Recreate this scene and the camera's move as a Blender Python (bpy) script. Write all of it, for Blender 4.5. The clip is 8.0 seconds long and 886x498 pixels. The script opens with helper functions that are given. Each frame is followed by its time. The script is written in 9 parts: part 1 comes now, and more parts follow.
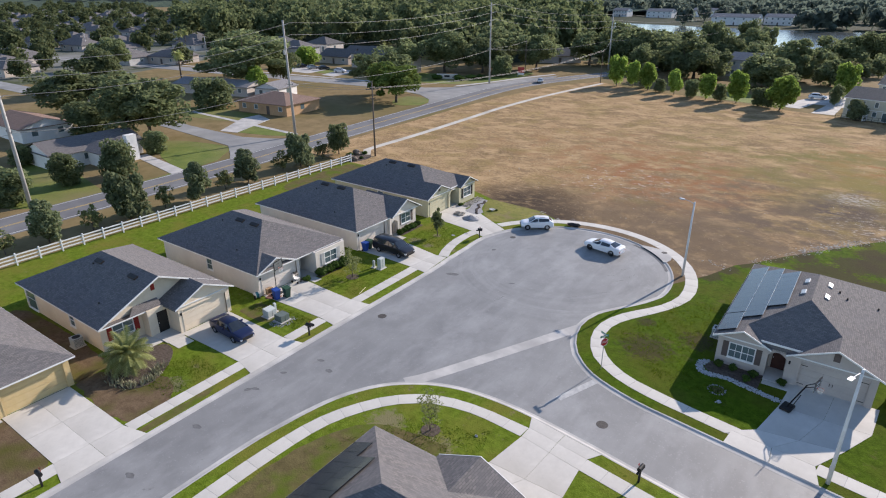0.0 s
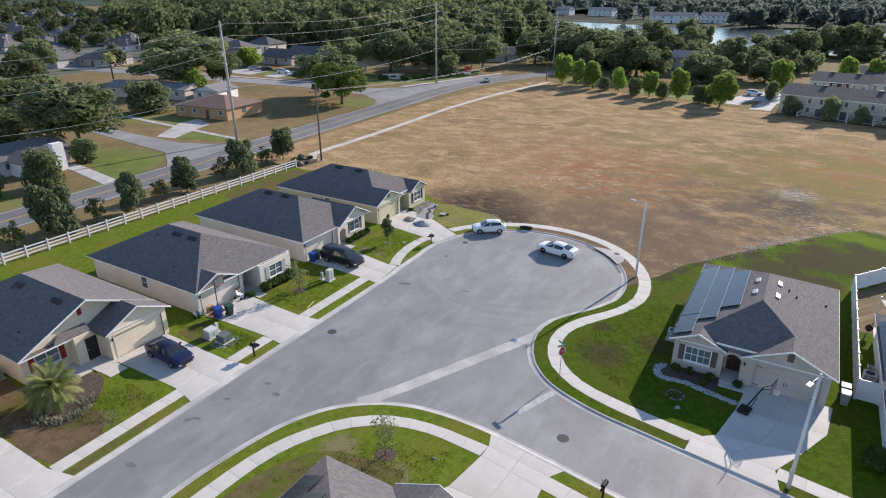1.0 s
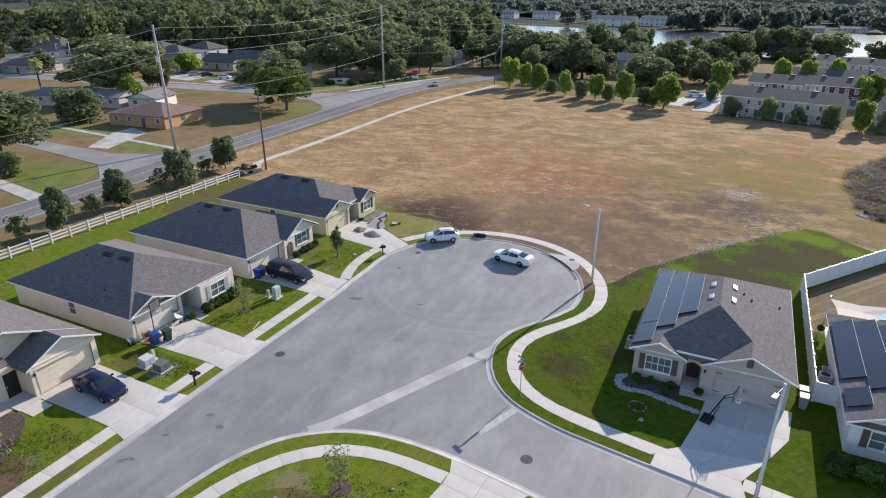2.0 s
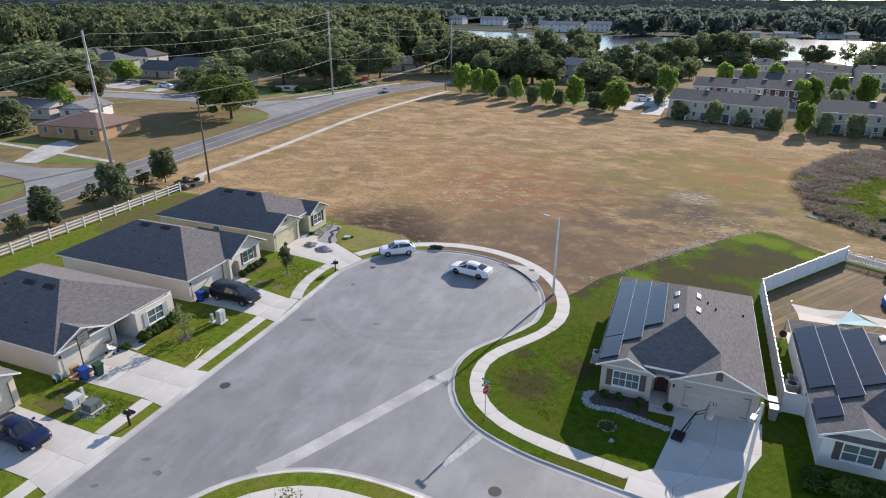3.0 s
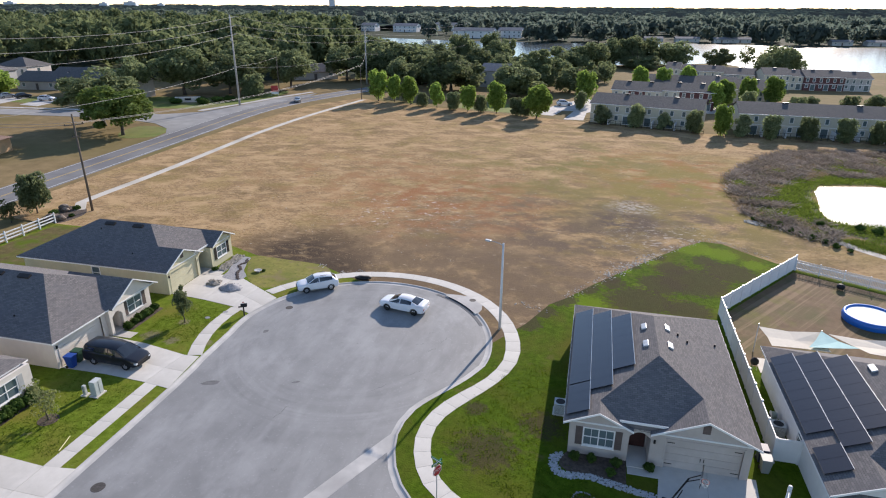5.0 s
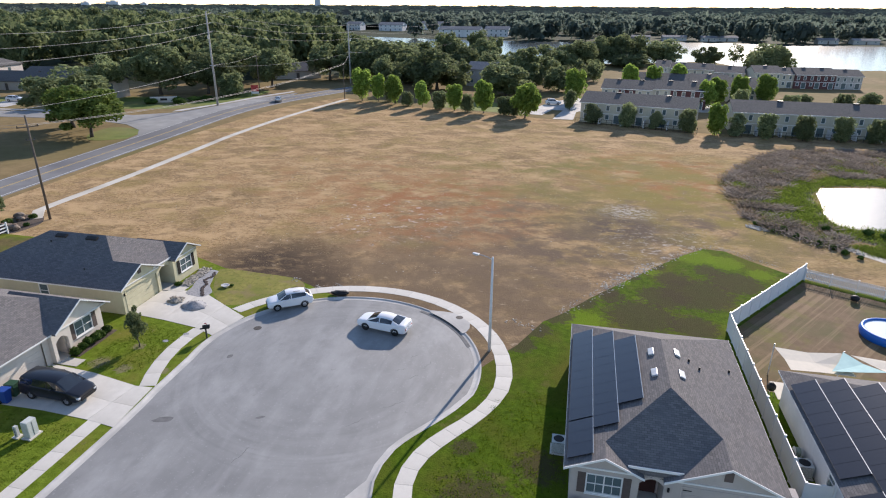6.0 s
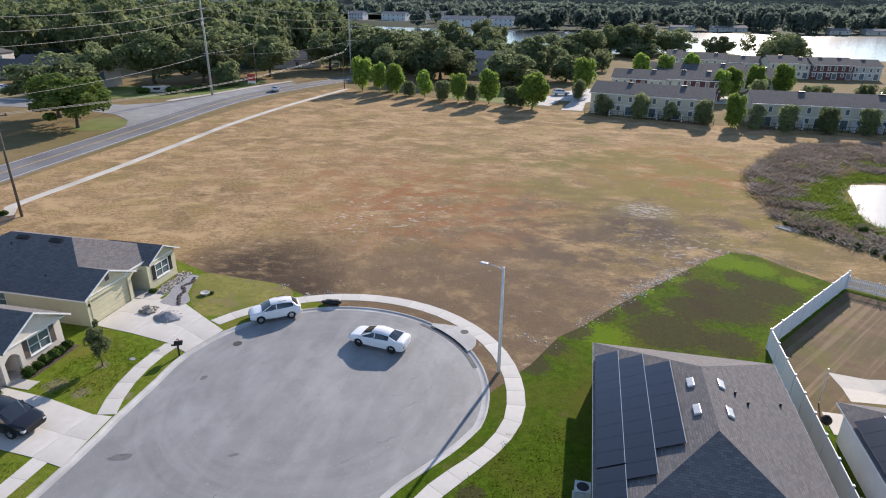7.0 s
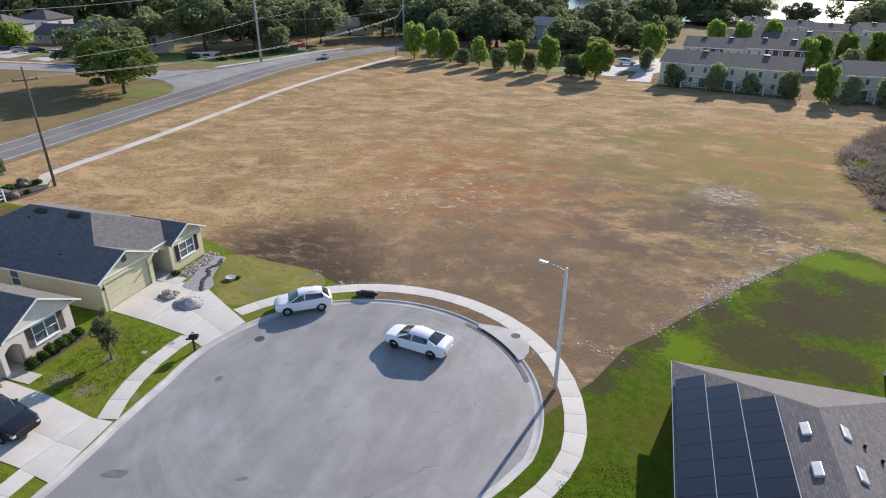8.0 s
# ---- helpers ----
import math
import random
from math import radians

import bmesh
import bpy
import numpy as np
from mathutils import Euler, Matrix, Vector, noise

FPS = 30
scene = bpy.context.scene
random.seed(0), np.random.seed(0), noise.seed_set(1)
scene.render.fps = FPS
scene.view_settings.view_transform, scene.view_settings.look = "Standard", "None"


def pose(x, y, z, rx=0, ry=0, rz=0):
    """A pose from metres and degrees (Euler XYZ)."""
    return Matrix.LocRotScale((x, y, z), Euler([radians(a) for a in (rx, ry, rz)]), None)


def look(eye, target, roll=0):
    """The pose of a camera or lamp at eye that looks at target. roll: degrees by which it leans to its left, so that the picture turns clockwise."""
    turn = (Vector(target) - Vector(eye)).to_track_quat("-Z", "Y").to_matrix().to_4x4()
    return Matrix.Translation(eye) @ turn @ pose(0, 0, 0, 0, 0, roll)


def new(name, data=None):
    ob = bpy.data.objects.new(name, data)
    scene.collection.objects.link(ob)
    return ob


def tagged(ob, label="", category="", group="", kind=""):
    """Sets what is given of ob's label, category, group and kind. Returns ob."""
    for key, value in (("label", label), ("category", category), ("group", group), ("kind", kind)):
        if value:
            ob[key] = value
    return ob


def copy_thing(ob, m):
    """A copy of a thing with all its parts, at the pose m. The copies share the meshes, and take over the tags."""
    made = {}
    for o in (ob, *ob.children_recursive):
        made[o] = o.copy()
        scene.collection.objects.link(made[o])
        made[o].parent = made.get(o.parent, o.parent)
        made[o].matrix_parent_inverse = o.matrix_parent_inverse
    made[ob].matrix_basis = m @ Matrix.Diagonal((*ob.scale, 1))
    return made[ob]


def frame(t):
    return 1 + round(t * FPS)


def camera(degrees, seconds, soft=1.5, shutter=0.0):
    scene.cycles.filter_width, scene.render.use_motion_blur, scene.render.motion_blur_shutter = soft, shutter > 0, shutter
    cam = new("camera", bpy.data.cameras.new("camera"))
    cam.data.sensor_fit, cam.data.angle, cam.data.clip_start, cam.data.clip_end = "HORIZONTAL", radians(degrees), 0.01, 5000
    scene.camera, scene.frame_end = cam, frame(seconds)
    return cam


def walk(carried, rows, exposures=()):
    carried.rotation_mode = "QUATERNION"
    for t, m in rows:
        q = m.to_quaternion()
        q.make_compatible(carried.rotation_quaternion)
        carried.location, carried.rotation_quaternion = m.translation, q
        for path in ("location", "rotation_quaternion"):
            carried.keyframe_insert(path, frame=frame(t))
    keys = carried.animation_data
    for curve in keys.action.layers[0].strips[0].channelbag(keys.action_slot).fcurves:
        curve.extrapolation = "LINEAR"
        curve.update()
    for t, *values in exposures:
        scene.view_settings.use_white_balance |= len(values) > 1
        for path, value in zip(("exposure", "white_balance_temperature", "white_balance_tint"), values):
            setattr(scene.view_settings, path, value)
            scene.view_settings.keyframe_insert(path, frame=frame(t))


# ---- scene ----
PATH = [
    (0, (13.638, -62.788, 28.419), (12.565, -61.295, 27.632), -0.2),
    (0.5, (13.106, -61.774, 28.511), (12.097, -60.24, 27.717), -0.2),
    (1, (12.494, -60.875, 28.529), (11.552, -59.298, 27.738), -0.1),
    (1.5, (11.919, -59.865, 28.5), (11.044, -58.249, 27.712), -0.0),
    (3, (10.043, -56.243, 28.228), (9.367, -54.524, 27.462), 0.2),
    (3.5, (9.192, -54.527, 27.993), (8.581, -52.782, 27.233), 0.3),
    (4, (8.113, -52.708, 27.744), (7.571, -50.935, 26.992), 0.3),
    (4.5, (7.143, -50.574, 27.425), (6.662, -48.783, 26.678), 0.3),
    (5, (6.501, -48.265, 27.165), (6.062, -46.461, 26.42), 0.3),
    (6.5, (5.116, -40.216, 25.766), (4.718, -38.404, 25.018), 0.3),
    (7, (4.307, -37.164, 25.117), (3.899, -35.363, 24.346), 0.4),
    (7.5, (3.48, -33.909, 24.438), (3.012, -32.142, 23.628), 0.3),
    (8, (2.77, -30.785, 23.682), (2.215, -29.063, 22.828), 0.1),
]
cam = camera(71.9, 8.0, 1.1)
walk(cam, [(t, look(eye, target, roll)) for t, eye, target, roll in PATH], [(0, 0.5, 6330, 17), (8, 0.55, 6330, 17)])

# ---- daylight ----
SUN_AZ, SUN_EL = radians(13.6), radians(23.5)  # from +y towards +x, above the ground
sun_way = Vector((math.sin(SUN_AZ) * math.cos(SUN_EL), math.cos(SUN_AZ) * math.cos(SUN_EL), math.sin(SUN_EL)))
sun_data = bpy.data.lights.new("sun", "SUN")
sun_data.energy, sun_data.angle, sun_data.color = 4.9, radians(0.6), (1.0, 0.9, 0.76)
sun = new("sun", sun_data)
sun.matrix_world = look(sun_way * 100, (0, 0, 0))
world = bpy.data.worlds.new("world")
scene.world = world
world.use_nodes = True
wn = world.node_tree.nodes
sky = wn.new("ShaderNodeTexSky")
sky.sky_type, sky.sun_disc, sky.sun_elevation, sky.sun_rotation = "NISHITA", False, SUN_EL, SUN_AZ
sky.air_density, sky.dust_density, sky.ozone_density = 1.0, 0.03, 1.5
wn["Background"].inputs["Strength"].default_value = 0.135
world.node_tree.links.new(sky.outputs["Color"], wn["Background"].inputs["Color"])


# ---- materials ----
def surf(name, a, b, scale=1.0, rough=0.8, c=None, scale2=0.15, bump=0.3, fine=None, metal=0.0, dist=0.02, spec=0.3, vary=0.0, grit=0.6):
    """Two colours mixed by a fine noise, a third by a broad one, with relief from the fine noise. vary: spread of brightness from object to object."""
    m = bpy.data.materials.new(name)
    m.use_nodes = True
    n, l = m.node_tree.nodes, m.node_tree.links
    p = n["Principled BSDF"]
    p.inputs["Roughness"].default_value, p.inputs["Metallic"].default_value = rough, metal
    p.inputs["Specular IOR Level"].default_value = spec
    tc = n.new("ShaderNodeTexCoord")
    n1 = n.new("ShaderNodeTexNoise")
    n1.inputs["Scale"].default_value, n1.inputs["Detail"].default_value, n1.inputs["Roughness"].default_value = scale, 8, grit
    l.new(tc.outputs["Object"], n1.inputs["Vector"])
    r1 = n.new("ShaderNodeValToRGB")
    r1.color_ramp.elements[0].position, r1.color_ramp.elements[1].position = 0.35, 0.65
    r1.color_ramp.elements[0].color, r1.color_ramp.elements[1].color = (*a, 1), (*b, 1)
    l.new(n1.outputs["Fac"], r1.inputs["Fac"])
    colour = r1.outputs["Color"]
    if c:
        n2 = n.new("ShaderNodeTexNoise")
        n2.inputs["Scale"].default_value, n2.inputs["Detail"].default_value = scale2, 5
        l.new(tc.outputs["Object"], n2.inputs["Vector"])
        r2 = n.new("ShaderNodeValToRGB")
        r2.color_ramp.elements[0].position, r2.color_ramp.elements[1].position = 0.45, 0.7
        l.new(n2.outputs["Fac"], r2.inputs["Fac"])
        mx = n.new("ShaderNodeMix")
        mx.data_type = "RGBA"
        l.new(r2.outputs["Color"], mx.inputs["Factor"])
        l.new(colour, mx.inputs["A"])
        mx.inputs["B"].default_value = (*c, 1)
        colour = mx.outputs["Result"]
    if vary:
        oi = n.new("ShaderNodeObjectInfo")
        hs = n.new("ShaderNodeHueSaturation")
        mr = n.new("ShaderNodeMapRange")
        mr.inputs["To Min"].default_value, mr.inputs["To Max"].default_value = 1 - vary, 1 + vary
        l.new(oi.outputs["Random"], mr.inputs["Value"])
        l.new(mr.outputs["Result"], hs.inputs["Value"])
        l.new(colour, hs.inputs["Color"])
        colour = hs.outputs["Color"]
    l.new(colour, p.inputs["Base Color"])
    if bump:
        n3 = n.new("ShaderNodeTexNoise")
        n3.inputs["Scale"].default_value, n3.inputs["Detail"].default_value = fine or scale * 6, 4
        l.new(tc.outputs["Object"], n3.inputs["Vector"])
        bp = n.new("ShaderNodeBump")
        bp.inputs["Strength"].default_value, bp.inputs["Distance"].default_value = bump, dist
        l.new(n3.outputs["Fac"], bp.inputs["Height"])
        l.new(bp.outputs["Normal"], p.inputs["Normal"])
    return m


def leaves(name, a, b, through_light=0.25, vary=0.25):
    """Foliage: a colour that varies from leaf clump to leaf clump and from tree to tree, and lets some light through."""
    m = bpy.data.materials.new(name)
    m.use_nodes = True
    n, l = m.node_tree.nodes, m.node_tree.links
    p, out = n["Principled BSDF"], n["Material Output"]
    p.inputs["Roughness"].default_value, p.inputs["Specular IOR Level"].default_value = 0.75, 0.12
    geo, oi = n.new("ShaderNodeNewGeometry"), n.new("ShaderNodeObjectInfo")
    mx = n.new("ShaderNodeMix")
    mx.data_type = "RGBA"
    mx.inputs["A"].default_value, mx.inputs["B"].default_value = (*a, 1), (*b, 1)
    l.new(geo.outputs["Random Per Island"], mx.inputs["Factor"])
    hs, mr = n.new("ShaderNodeHueSaturation"), n.new("ShaderNodeMapRange")
    mr.inputs["To Min"].default_value, mr.inputs["To Max"].default_value = 1 - vary, 1 + vary
    l.new(oi.outputs["Random"], mr.inputs["Value"])
    l.new(mr.outputs["Result"], hs.inputs["Value"])
    l.new(mx.outputs["Result"], hs.inputs["Color"])
    l.new(hs.outputs["Color"], p.inputs["Base Color"])
    tr, ms = n.new("ShaderNodeBsdfTranslucent"), n.new("ShaderNodeMixShader")
    l.new(hs.outputs["Color"], tr.inputs["Color"])
    ms.inputs["Fac"].default_value = through_light
    l.new(p.outputs["BSDF"], ms.inputs[1])
    l.new(tr.outputs["BSDF"], ms.inputs[2])
    l.new(ms.outputs["Shader"], out.inputs["Surface"])
    return m


def shingle(name, a, b, c):
    """Asphalt shingles: short tabs in courses 0.14 m high, each tab of its own tone."""
    m = bpy.data.materials.new(name)
    m.use_nodes = True
    n, l = m.node_tree.nodes, m.node_tree.links
    p = n["Principled BSDF"]
    p.inputs["Roughness"].default_value, p.inputs["Specular IOR Level"].default_value = 0.9, 0.15
    uv = n.new("ShaderNodeUVMap")
    br = n.new("ShaderNodeTexBrick")
    br.inputs["Scale"].default_value, br.inputs["Brick Width"].default_value, br.inputs["Row Height"].default_value = 1.0, 0.3, 0.14
    br.inputs["Mortar Size"].default_value, br.inputs["Bias"].default_value = 0.008, 0.0
    br.inputs["Color1"].default_value, br.inputs["Color2"].default_value = (*a, 1), (*b, 1)
    br.inputs["Mortar"].default_value = (a[0] * 0.6, a[1] * 0.6, a[2] * 0.6, 1)
    l.new(uv.outputs["UV"], br.inputs["Vector"])
    tc = n.new("ShaderNodeTexCoord")
    nz = n.new("ShaderNodeTexNoise")
    nz.inputs["Scale"].default_value, nz.inputs["Detail"].default_value = 0.7, 6
    l.new(tc.outputs["Object"], nz.inputs["Vector"])
    mx = n.new("ShaderNodeMix")
    mx.data_type = "RGBA"
    rp = n.new("ShaderNodeValToRGB")
    rp.color_ramp.elements[0].position, rp.color_ramp.elements[1].position = 0.4, 0.75
    rp.color_ramp.elements[1].color = (0.6, 0.6, 0.6, 1)
    l.new(nz.outputs["Fac"], rp.inputs["Fac"])
    l.new(rp.outputs["Color"], mx.inputs["Factor"])
    l.new(br.outputs["Color"], mx.inputs["A"])
    mx.inputs["B"].default_value = (*c, 1)
    l.new(mx.outputs["Result"], p.inputs["Base Color"])
    bp = n.new("ShaderNodeBump")
    bp.inputs["Strength"].default_value, bp.inputs["Distance"].default_value, bp.invert = 0.5, 0.01, True
    l.new(br.outputs["Fac"], bp.inputs["Height"])
    l.new(bp.outputs["Normal"], p.inputs["Normal"])
    return m


def plain(name, colour, rough=0.5, metal=0.0, spec=0.5, coat=0.0):
    m = bpy.data.materials.new(name)
    m.use_nodes = True
    p = m.node_tree.nodes["Principled BSDF"]
    p.inputs["Base Color"].default_value = (*colour, 1)
    p.inputs["Roughness"].default_value, p.inputs["Metallic"].default_value, p.inputs["Specular IOR Level"].default_value = rough, metal, spec
    p.inputs["Coat Weight"].default_value = coat
    return m


def water_mat(name, colour, ripple, strength, gloss=0.3, spec=0.5):
    m = plain(name, colour, gloss, 0.0, spec)
    n, l = m.node_tree.nodes, m.node_tree.links
    tc, nz, bp = n.new("ShaderNodeTexCoord"), n.new("ShaderNodeTexNoise"), n.new("ShaderNodeBump")
    nz.inputs["Scale"].default_value, nz.inputs["Detail"].default_value = ripple, 4
    bp.inputs["Strength"].default_value, bp.inputs["Distance"].default_value = strength, 0.1
    l.new(tc.outputs["Object"], nz.inputs["Vector"])
    l.new(nz.outputs["Fac"], bp.inputs["Height"])
    l.new(bp.outputs["Normal"], n["Principled BSDF"].inputs["Normal"])
    return m


def street_mat():
    """Bleached asphalt with paler drag marks along the street, fine grain and dark hairline cracks."""
    m = surf("street_paving", (0.207, 0.207, 0.203), (0.25, 0.25, 0.245), 0.4, 0.62, (0.168, 0.168, 0.167), 0.09, 0.3, 35, spec=0.45)
    n, l = m.node_tree.nodes, m.node_tree.links
    p = n["Principled BSDF"]
    colour = p.inputs["Base Color"].links[0].from_socket
    tc = n.new("ShaderNodeTexCoord")
    for scale, stretch, turn, lo, hi, tone in ((0.35, (2.2, 0.6, 1), 0.35, 0.5, 0.8, (0.325, 0.325, 0.32)), (1.6, (2.0, 0.5, 1), -0.2, 0.58, 0.75, (0.2, 0.2, 0.2)), (6, (1, 1, 1), 0, 0.6, 0.75, (0.33, 0.33, 0.325))):
        mp, rp, mx = n.new("ShaderNodeMapping"), n.new("ShaderNodeValToRGB"), n.new("ShaderNodeMix")
        mp.inputs["Scale"].default_value, mp.inputs["Rotation"].default_value = stretch, (0, 0, turn)
        l.new(tc.outputs["Object"], mp.inputs["Vector"])
        tx = n.new("ShaderNodeTexNoise")
        tx.inputs["Detail"].default_value = 7
        src = tx.outputs["Fac"]
        tx.inputs["Scale"].default_value = scale
        l.new(mp.outputs["Vector"], tx.inputs["Vector"])
        rp.color_ramp.elements[0].position, rp.color_ramp.elements[1].position = lo, hi
        rp.color_ramp.elements[1].color = (0.6, 0.6, 0.6, 1)
        l.new(src, rp.inputs["Fac"])
        mx.data_type = "RGBA"
        l.new(rp.outputs["Color"], mx.inputs["Factor"])
        l.new(colour, mx.inputs["A"])
        mx.inputs["B"].default_value = (*tone, 1)
        colour = mx.outputs["Result"]
    # tyre-polished rings round the turning circle
    ctr, sep, ang, cmb = n.new("ShaderNodeVectorMath"), n.new("ShaderNodeSeparateXYZ"), n.new("ShaderNodeMath"), n.new("ShaderNodeCombineXYZ")
    ctr.operation, ang.operation = "SUBTRACT", "ARCTAN2"
    ctr.inputs[1].default_value = (-11.75, -4.6, 0)
    l.new(tc.outputs["Object"], ctr.inputs[0])
    l.new(ctr.outputs["Vector"], sep.inputs[0])
    l.new(sep.outputs["Y"], ang.inputs[0])
    l.new(sep.outputs["X"], ang.inputs[1])
    far = n.new("ShaderNodeVectorMath")
    far.operation = "LENGTH"
    l.new(ctr.outputs["Vector"], far.inputs[0])
    l.new(far.outputs["Value"], cmb.inputs["X"])
    l.new(ang.outputs["Value"], cmb.inputs["Y"])
    near = n.new("ShaderNodeMapRange")
    near.inputs["From Min"].default_value, near.inputs["From Max"].default_value, near.inputs["To Min"].default_value, near.inputs["To Max"].default_value = 11.0, 4.0, 0.35, 0.0
    l.new(far.outputs["Value"], near.inputs["Value"])
    edge, ring = n.new("ShaderNodeMapRange"), n.new("ShaderNodeMath")
    edge.inputs["From Min"].default_value, edge.inputs["From Max"].default_value, edge.inputs["To Min"].default_value, edge.inputs["To Max"].default_value = 11.0, 14.0, 1.0, 0.0
    l.new(far.outputs["Value"], edge.inputs["Value"])
    ring.operation = "MULTIPLY"
    l.new(near.outputs["Result"], ring.inputs[0])
    l.new(edge.outputs["Result"], ring.inputs[1])
    for scale, lo, hi, tone in ((1.1, 0.48, 0.66, (0.33, 0.33, 0.325)), (2.6, 0.52, 0.68, (0.15, 0.15, 0.15))):
        nz, rp, mu, mx = n.new("ShaderNodeTexNoise"), n.new("ShaderNodeValToRGB"), n.new("ShaderNodeMath"), n.new("ShaderNodeMix")
        nz.inputs["Scale"].default_value, nz.inputs["Detail"].default_value = scale, 6
        l.new(cmb.outputs["Vector"], nz.inputs["Vector"])
        rp.color_ramp.elements[0].position, rp.color_ramp.elements[1].position = lo, hi
        l.new(nz.outputs["Fac"], rp.inputs["Fac"])
        mu.operation = "MULTIPLY"
        l.new(rp.outputs["Color"], mu.inputs[0])
        l.new(ring.outputs["Value"], mu.inputs[1])
        mx.data_type = "RGBA"
        l.new(mu.outputs["Value"], mx.inputs["Factor"])
        l.new(colour, mx.inputs["A"])
        mx.inputs["B"].default_value = (*tone, 1)
        colour = mx.outputs["Result"]
    l.new(colour, p.inputs["Base Color"])
    return m


def ragged_patch(m, x, y, r, soft, scale, colour, most=1.0, rough_edge=2.4):
    """Adds one patch of another colour with a torn, grainy edge: wear or bare soil with a place of its own."""
    n, l = m.node_tree.nodes, m.node_tree.links
    p = n["Principled BSDF"]
    tc, ds, mr, nz, ma, rp, mx = (n.new("ShaderNode" + k) for k in ("TexCoord", "VectorMath", "MapRange", "TexNoise", "Math", "ValToRGB", "Mix"))
    ds.operation, ma.operation, mx.data_type = "DISTANCE", "MULTIPLY_ADD", "RGBA"
    ds.inputs[1].default_value = (x, y, 0)
    l.new(tc.outputs["Object"], ds.inputs[0])
    mr.inputs["From Min"].default_value, mr.inputs["From Max"].default_value, mr.inputs["To Min"].default_value, mr.inputs["To Max"].default_value = r + soft, max(r - soft, 0.0), -0.7 - rough_edge / 2, 1.3 - rough_edge / 2
    l.new(ds.outputs["Value"], mr.inputs["Value"])
    nz.inputs["Scale"].default_value, nz.inputs["Detail"].default_value, nz.inputs["Roughness"].default_value = scale, 8, 0.7
    l.new(tc.outputs["Object"], nz.inputs["Vector"])
    l.new(nz.outputs["Fac"], ma.inputs[0])
    ma.inputs[1].default_value = rough_edge
    l.new(mr.outputs["Result"], ma.inputs[2])
    rp.color_ramp.elements[0].position, rp.color_ramp.elements[1].position = 0.3, 0.75
    rp.color_ramp.elements[1].color = (most, most, most, 1)
    l.new(ma.outputs["Value"], rp.inputs["Fac"])
    l.new(rp.outputs["Color"], mx.inputs["Factor"])
    l.new(p.inputs["Base Color"].links[0].from_socket, mx.inputs["A"])
    mx.inputs["B"].default_value = (*colour, 1)
    l.new(mx.outputs["Result"], p.inputs["Base Color"])


def speckle(m, scale, lo, hi, colour, stretch=(1, 1, 1), most=1.0, turn=None):
    """Adds scattered spots of another colour to a material, for stains and bare places."""
    n, l = m.node_tree.nodes, m.node_tree.links
    p = n["Principled BSDF"]
    tc, mp, nz, rp, mx = (n.new("ShaderNode" + k) for k in ("TexCoord", "Mapping", "TexNoise", "ValToRGB", "Mix"))
    mp.inputs["Scale"].default_value, mp.inputs["Location"].default_value = stretch, (scale * 3, scale * 7, 1)
    if turn is not None:
        mp.vector_type = "TEXTURE"
        mp.inputs["Rotation"].default_value = (0, 0, radians(turn))
    nz.inputs["Scale"].default_value, nz.inputs["Detail"].default_value, nz.inputs["Roughness"].default_value = scale, 7, 0.65
    rp.color_ramp.elements[0].position, rp.color_ramp.elements[1].position = lo, hi
    rp.color_ramp.elements[1].color = (most, most, most, 1)
    mx.data_type = "RGBA"
    mx.inputs["B"].default_value = (*colour, 1)
    l.new(tc.outputs["Object"], mp.inputs["Vector"])
    l.new(mp.outputs["Vector"], nz.inputs["Vector"])
    l.new(nz.outputs["Fac"], rp.inputs["Fac"])
    l.new(rp.outputs["Color"], mx.inputs["Factor"])
    l.new(p.inputs["Base Color"].links[0].from_socket, mx.inputs["A"])
    l.new(mx.outputs["Result"], p.inputs["Base Color"])


M_STREET = street_mat()
speckle(M_STREET, 0.16, 0.5, 0.66, (0.35, 0.35, 0.345), (1.3, 0.8, 1), 0.55)
speckle(M_STREET, 1.1, 0.66, 0.72, (0.15, 0.148, 0.145), (1, 1, 1), 0.7)
M_ROAD = surf("road_asphalt", (0.15, 0.15, 0.155), (0.2, 0.2, 0.2), 0.3, 0.9, (0.12, 0.12, 0.13), 0.05, 0.3, 20)
M_CONC = surf("concrete", (0.54, 0.515, 0.465), (0.63, 0.602, 0.548), 0.8, 0.75, (0.475, 0.452, 0.405), 0.25, 0.2, 15, vary=0.05)
speckle(M_CONC, 0.7, 0.62, 0.75, (0.36, 0.345, 0.32), (1, 1, 1), 0.6)
M_KERB = surf("kerb_concrete", (0.42, 0.41, 0.39), (0.54, 0.52, 0.49), 0.7, 0.85, (0.34, 0.33, 0.315), 0.3, 0.2, 15)
M_LAWN = surf("lawn_grass", (0.075, 0.112, 0.008), (0.16, 0.22, 0.024), 1.6, 0.95, (0.165, 0.16, 0.03), 0.28, 0.8, 9, dist=0.05, spec=0.04, grit=0.75)
M_LAWN_DEEP = surf("deep_lawn_grass", (0.038, 0.068, 0.003), (0.09, 0.145, 0.009), 1.6, 0.95, (0.095, 0.1, 0.015), 0.22, 0.8, 9, dist=0.05, spec=0.04, grit=0.75)
M_BARE = surf("bare_earth", (0.1, 0.068, 0.04), (0.19, 0.135, 0.085), 1.6, 0.95, (0.085, 0.085, 0.02), 0.4, 0.8, 9, dist=0.03, spec=0.04, grit=0.75)
speckle(M_LAWN, 0.9, 0.62, 0.7, (0.2, 0.165, 0.09), (1, 1, 1), 0.7)
speckle(M_LAWN, 3.0, 0.56, 0.7, (0.05, 0.075, 0.004), (1, 1, 1), 0.8)
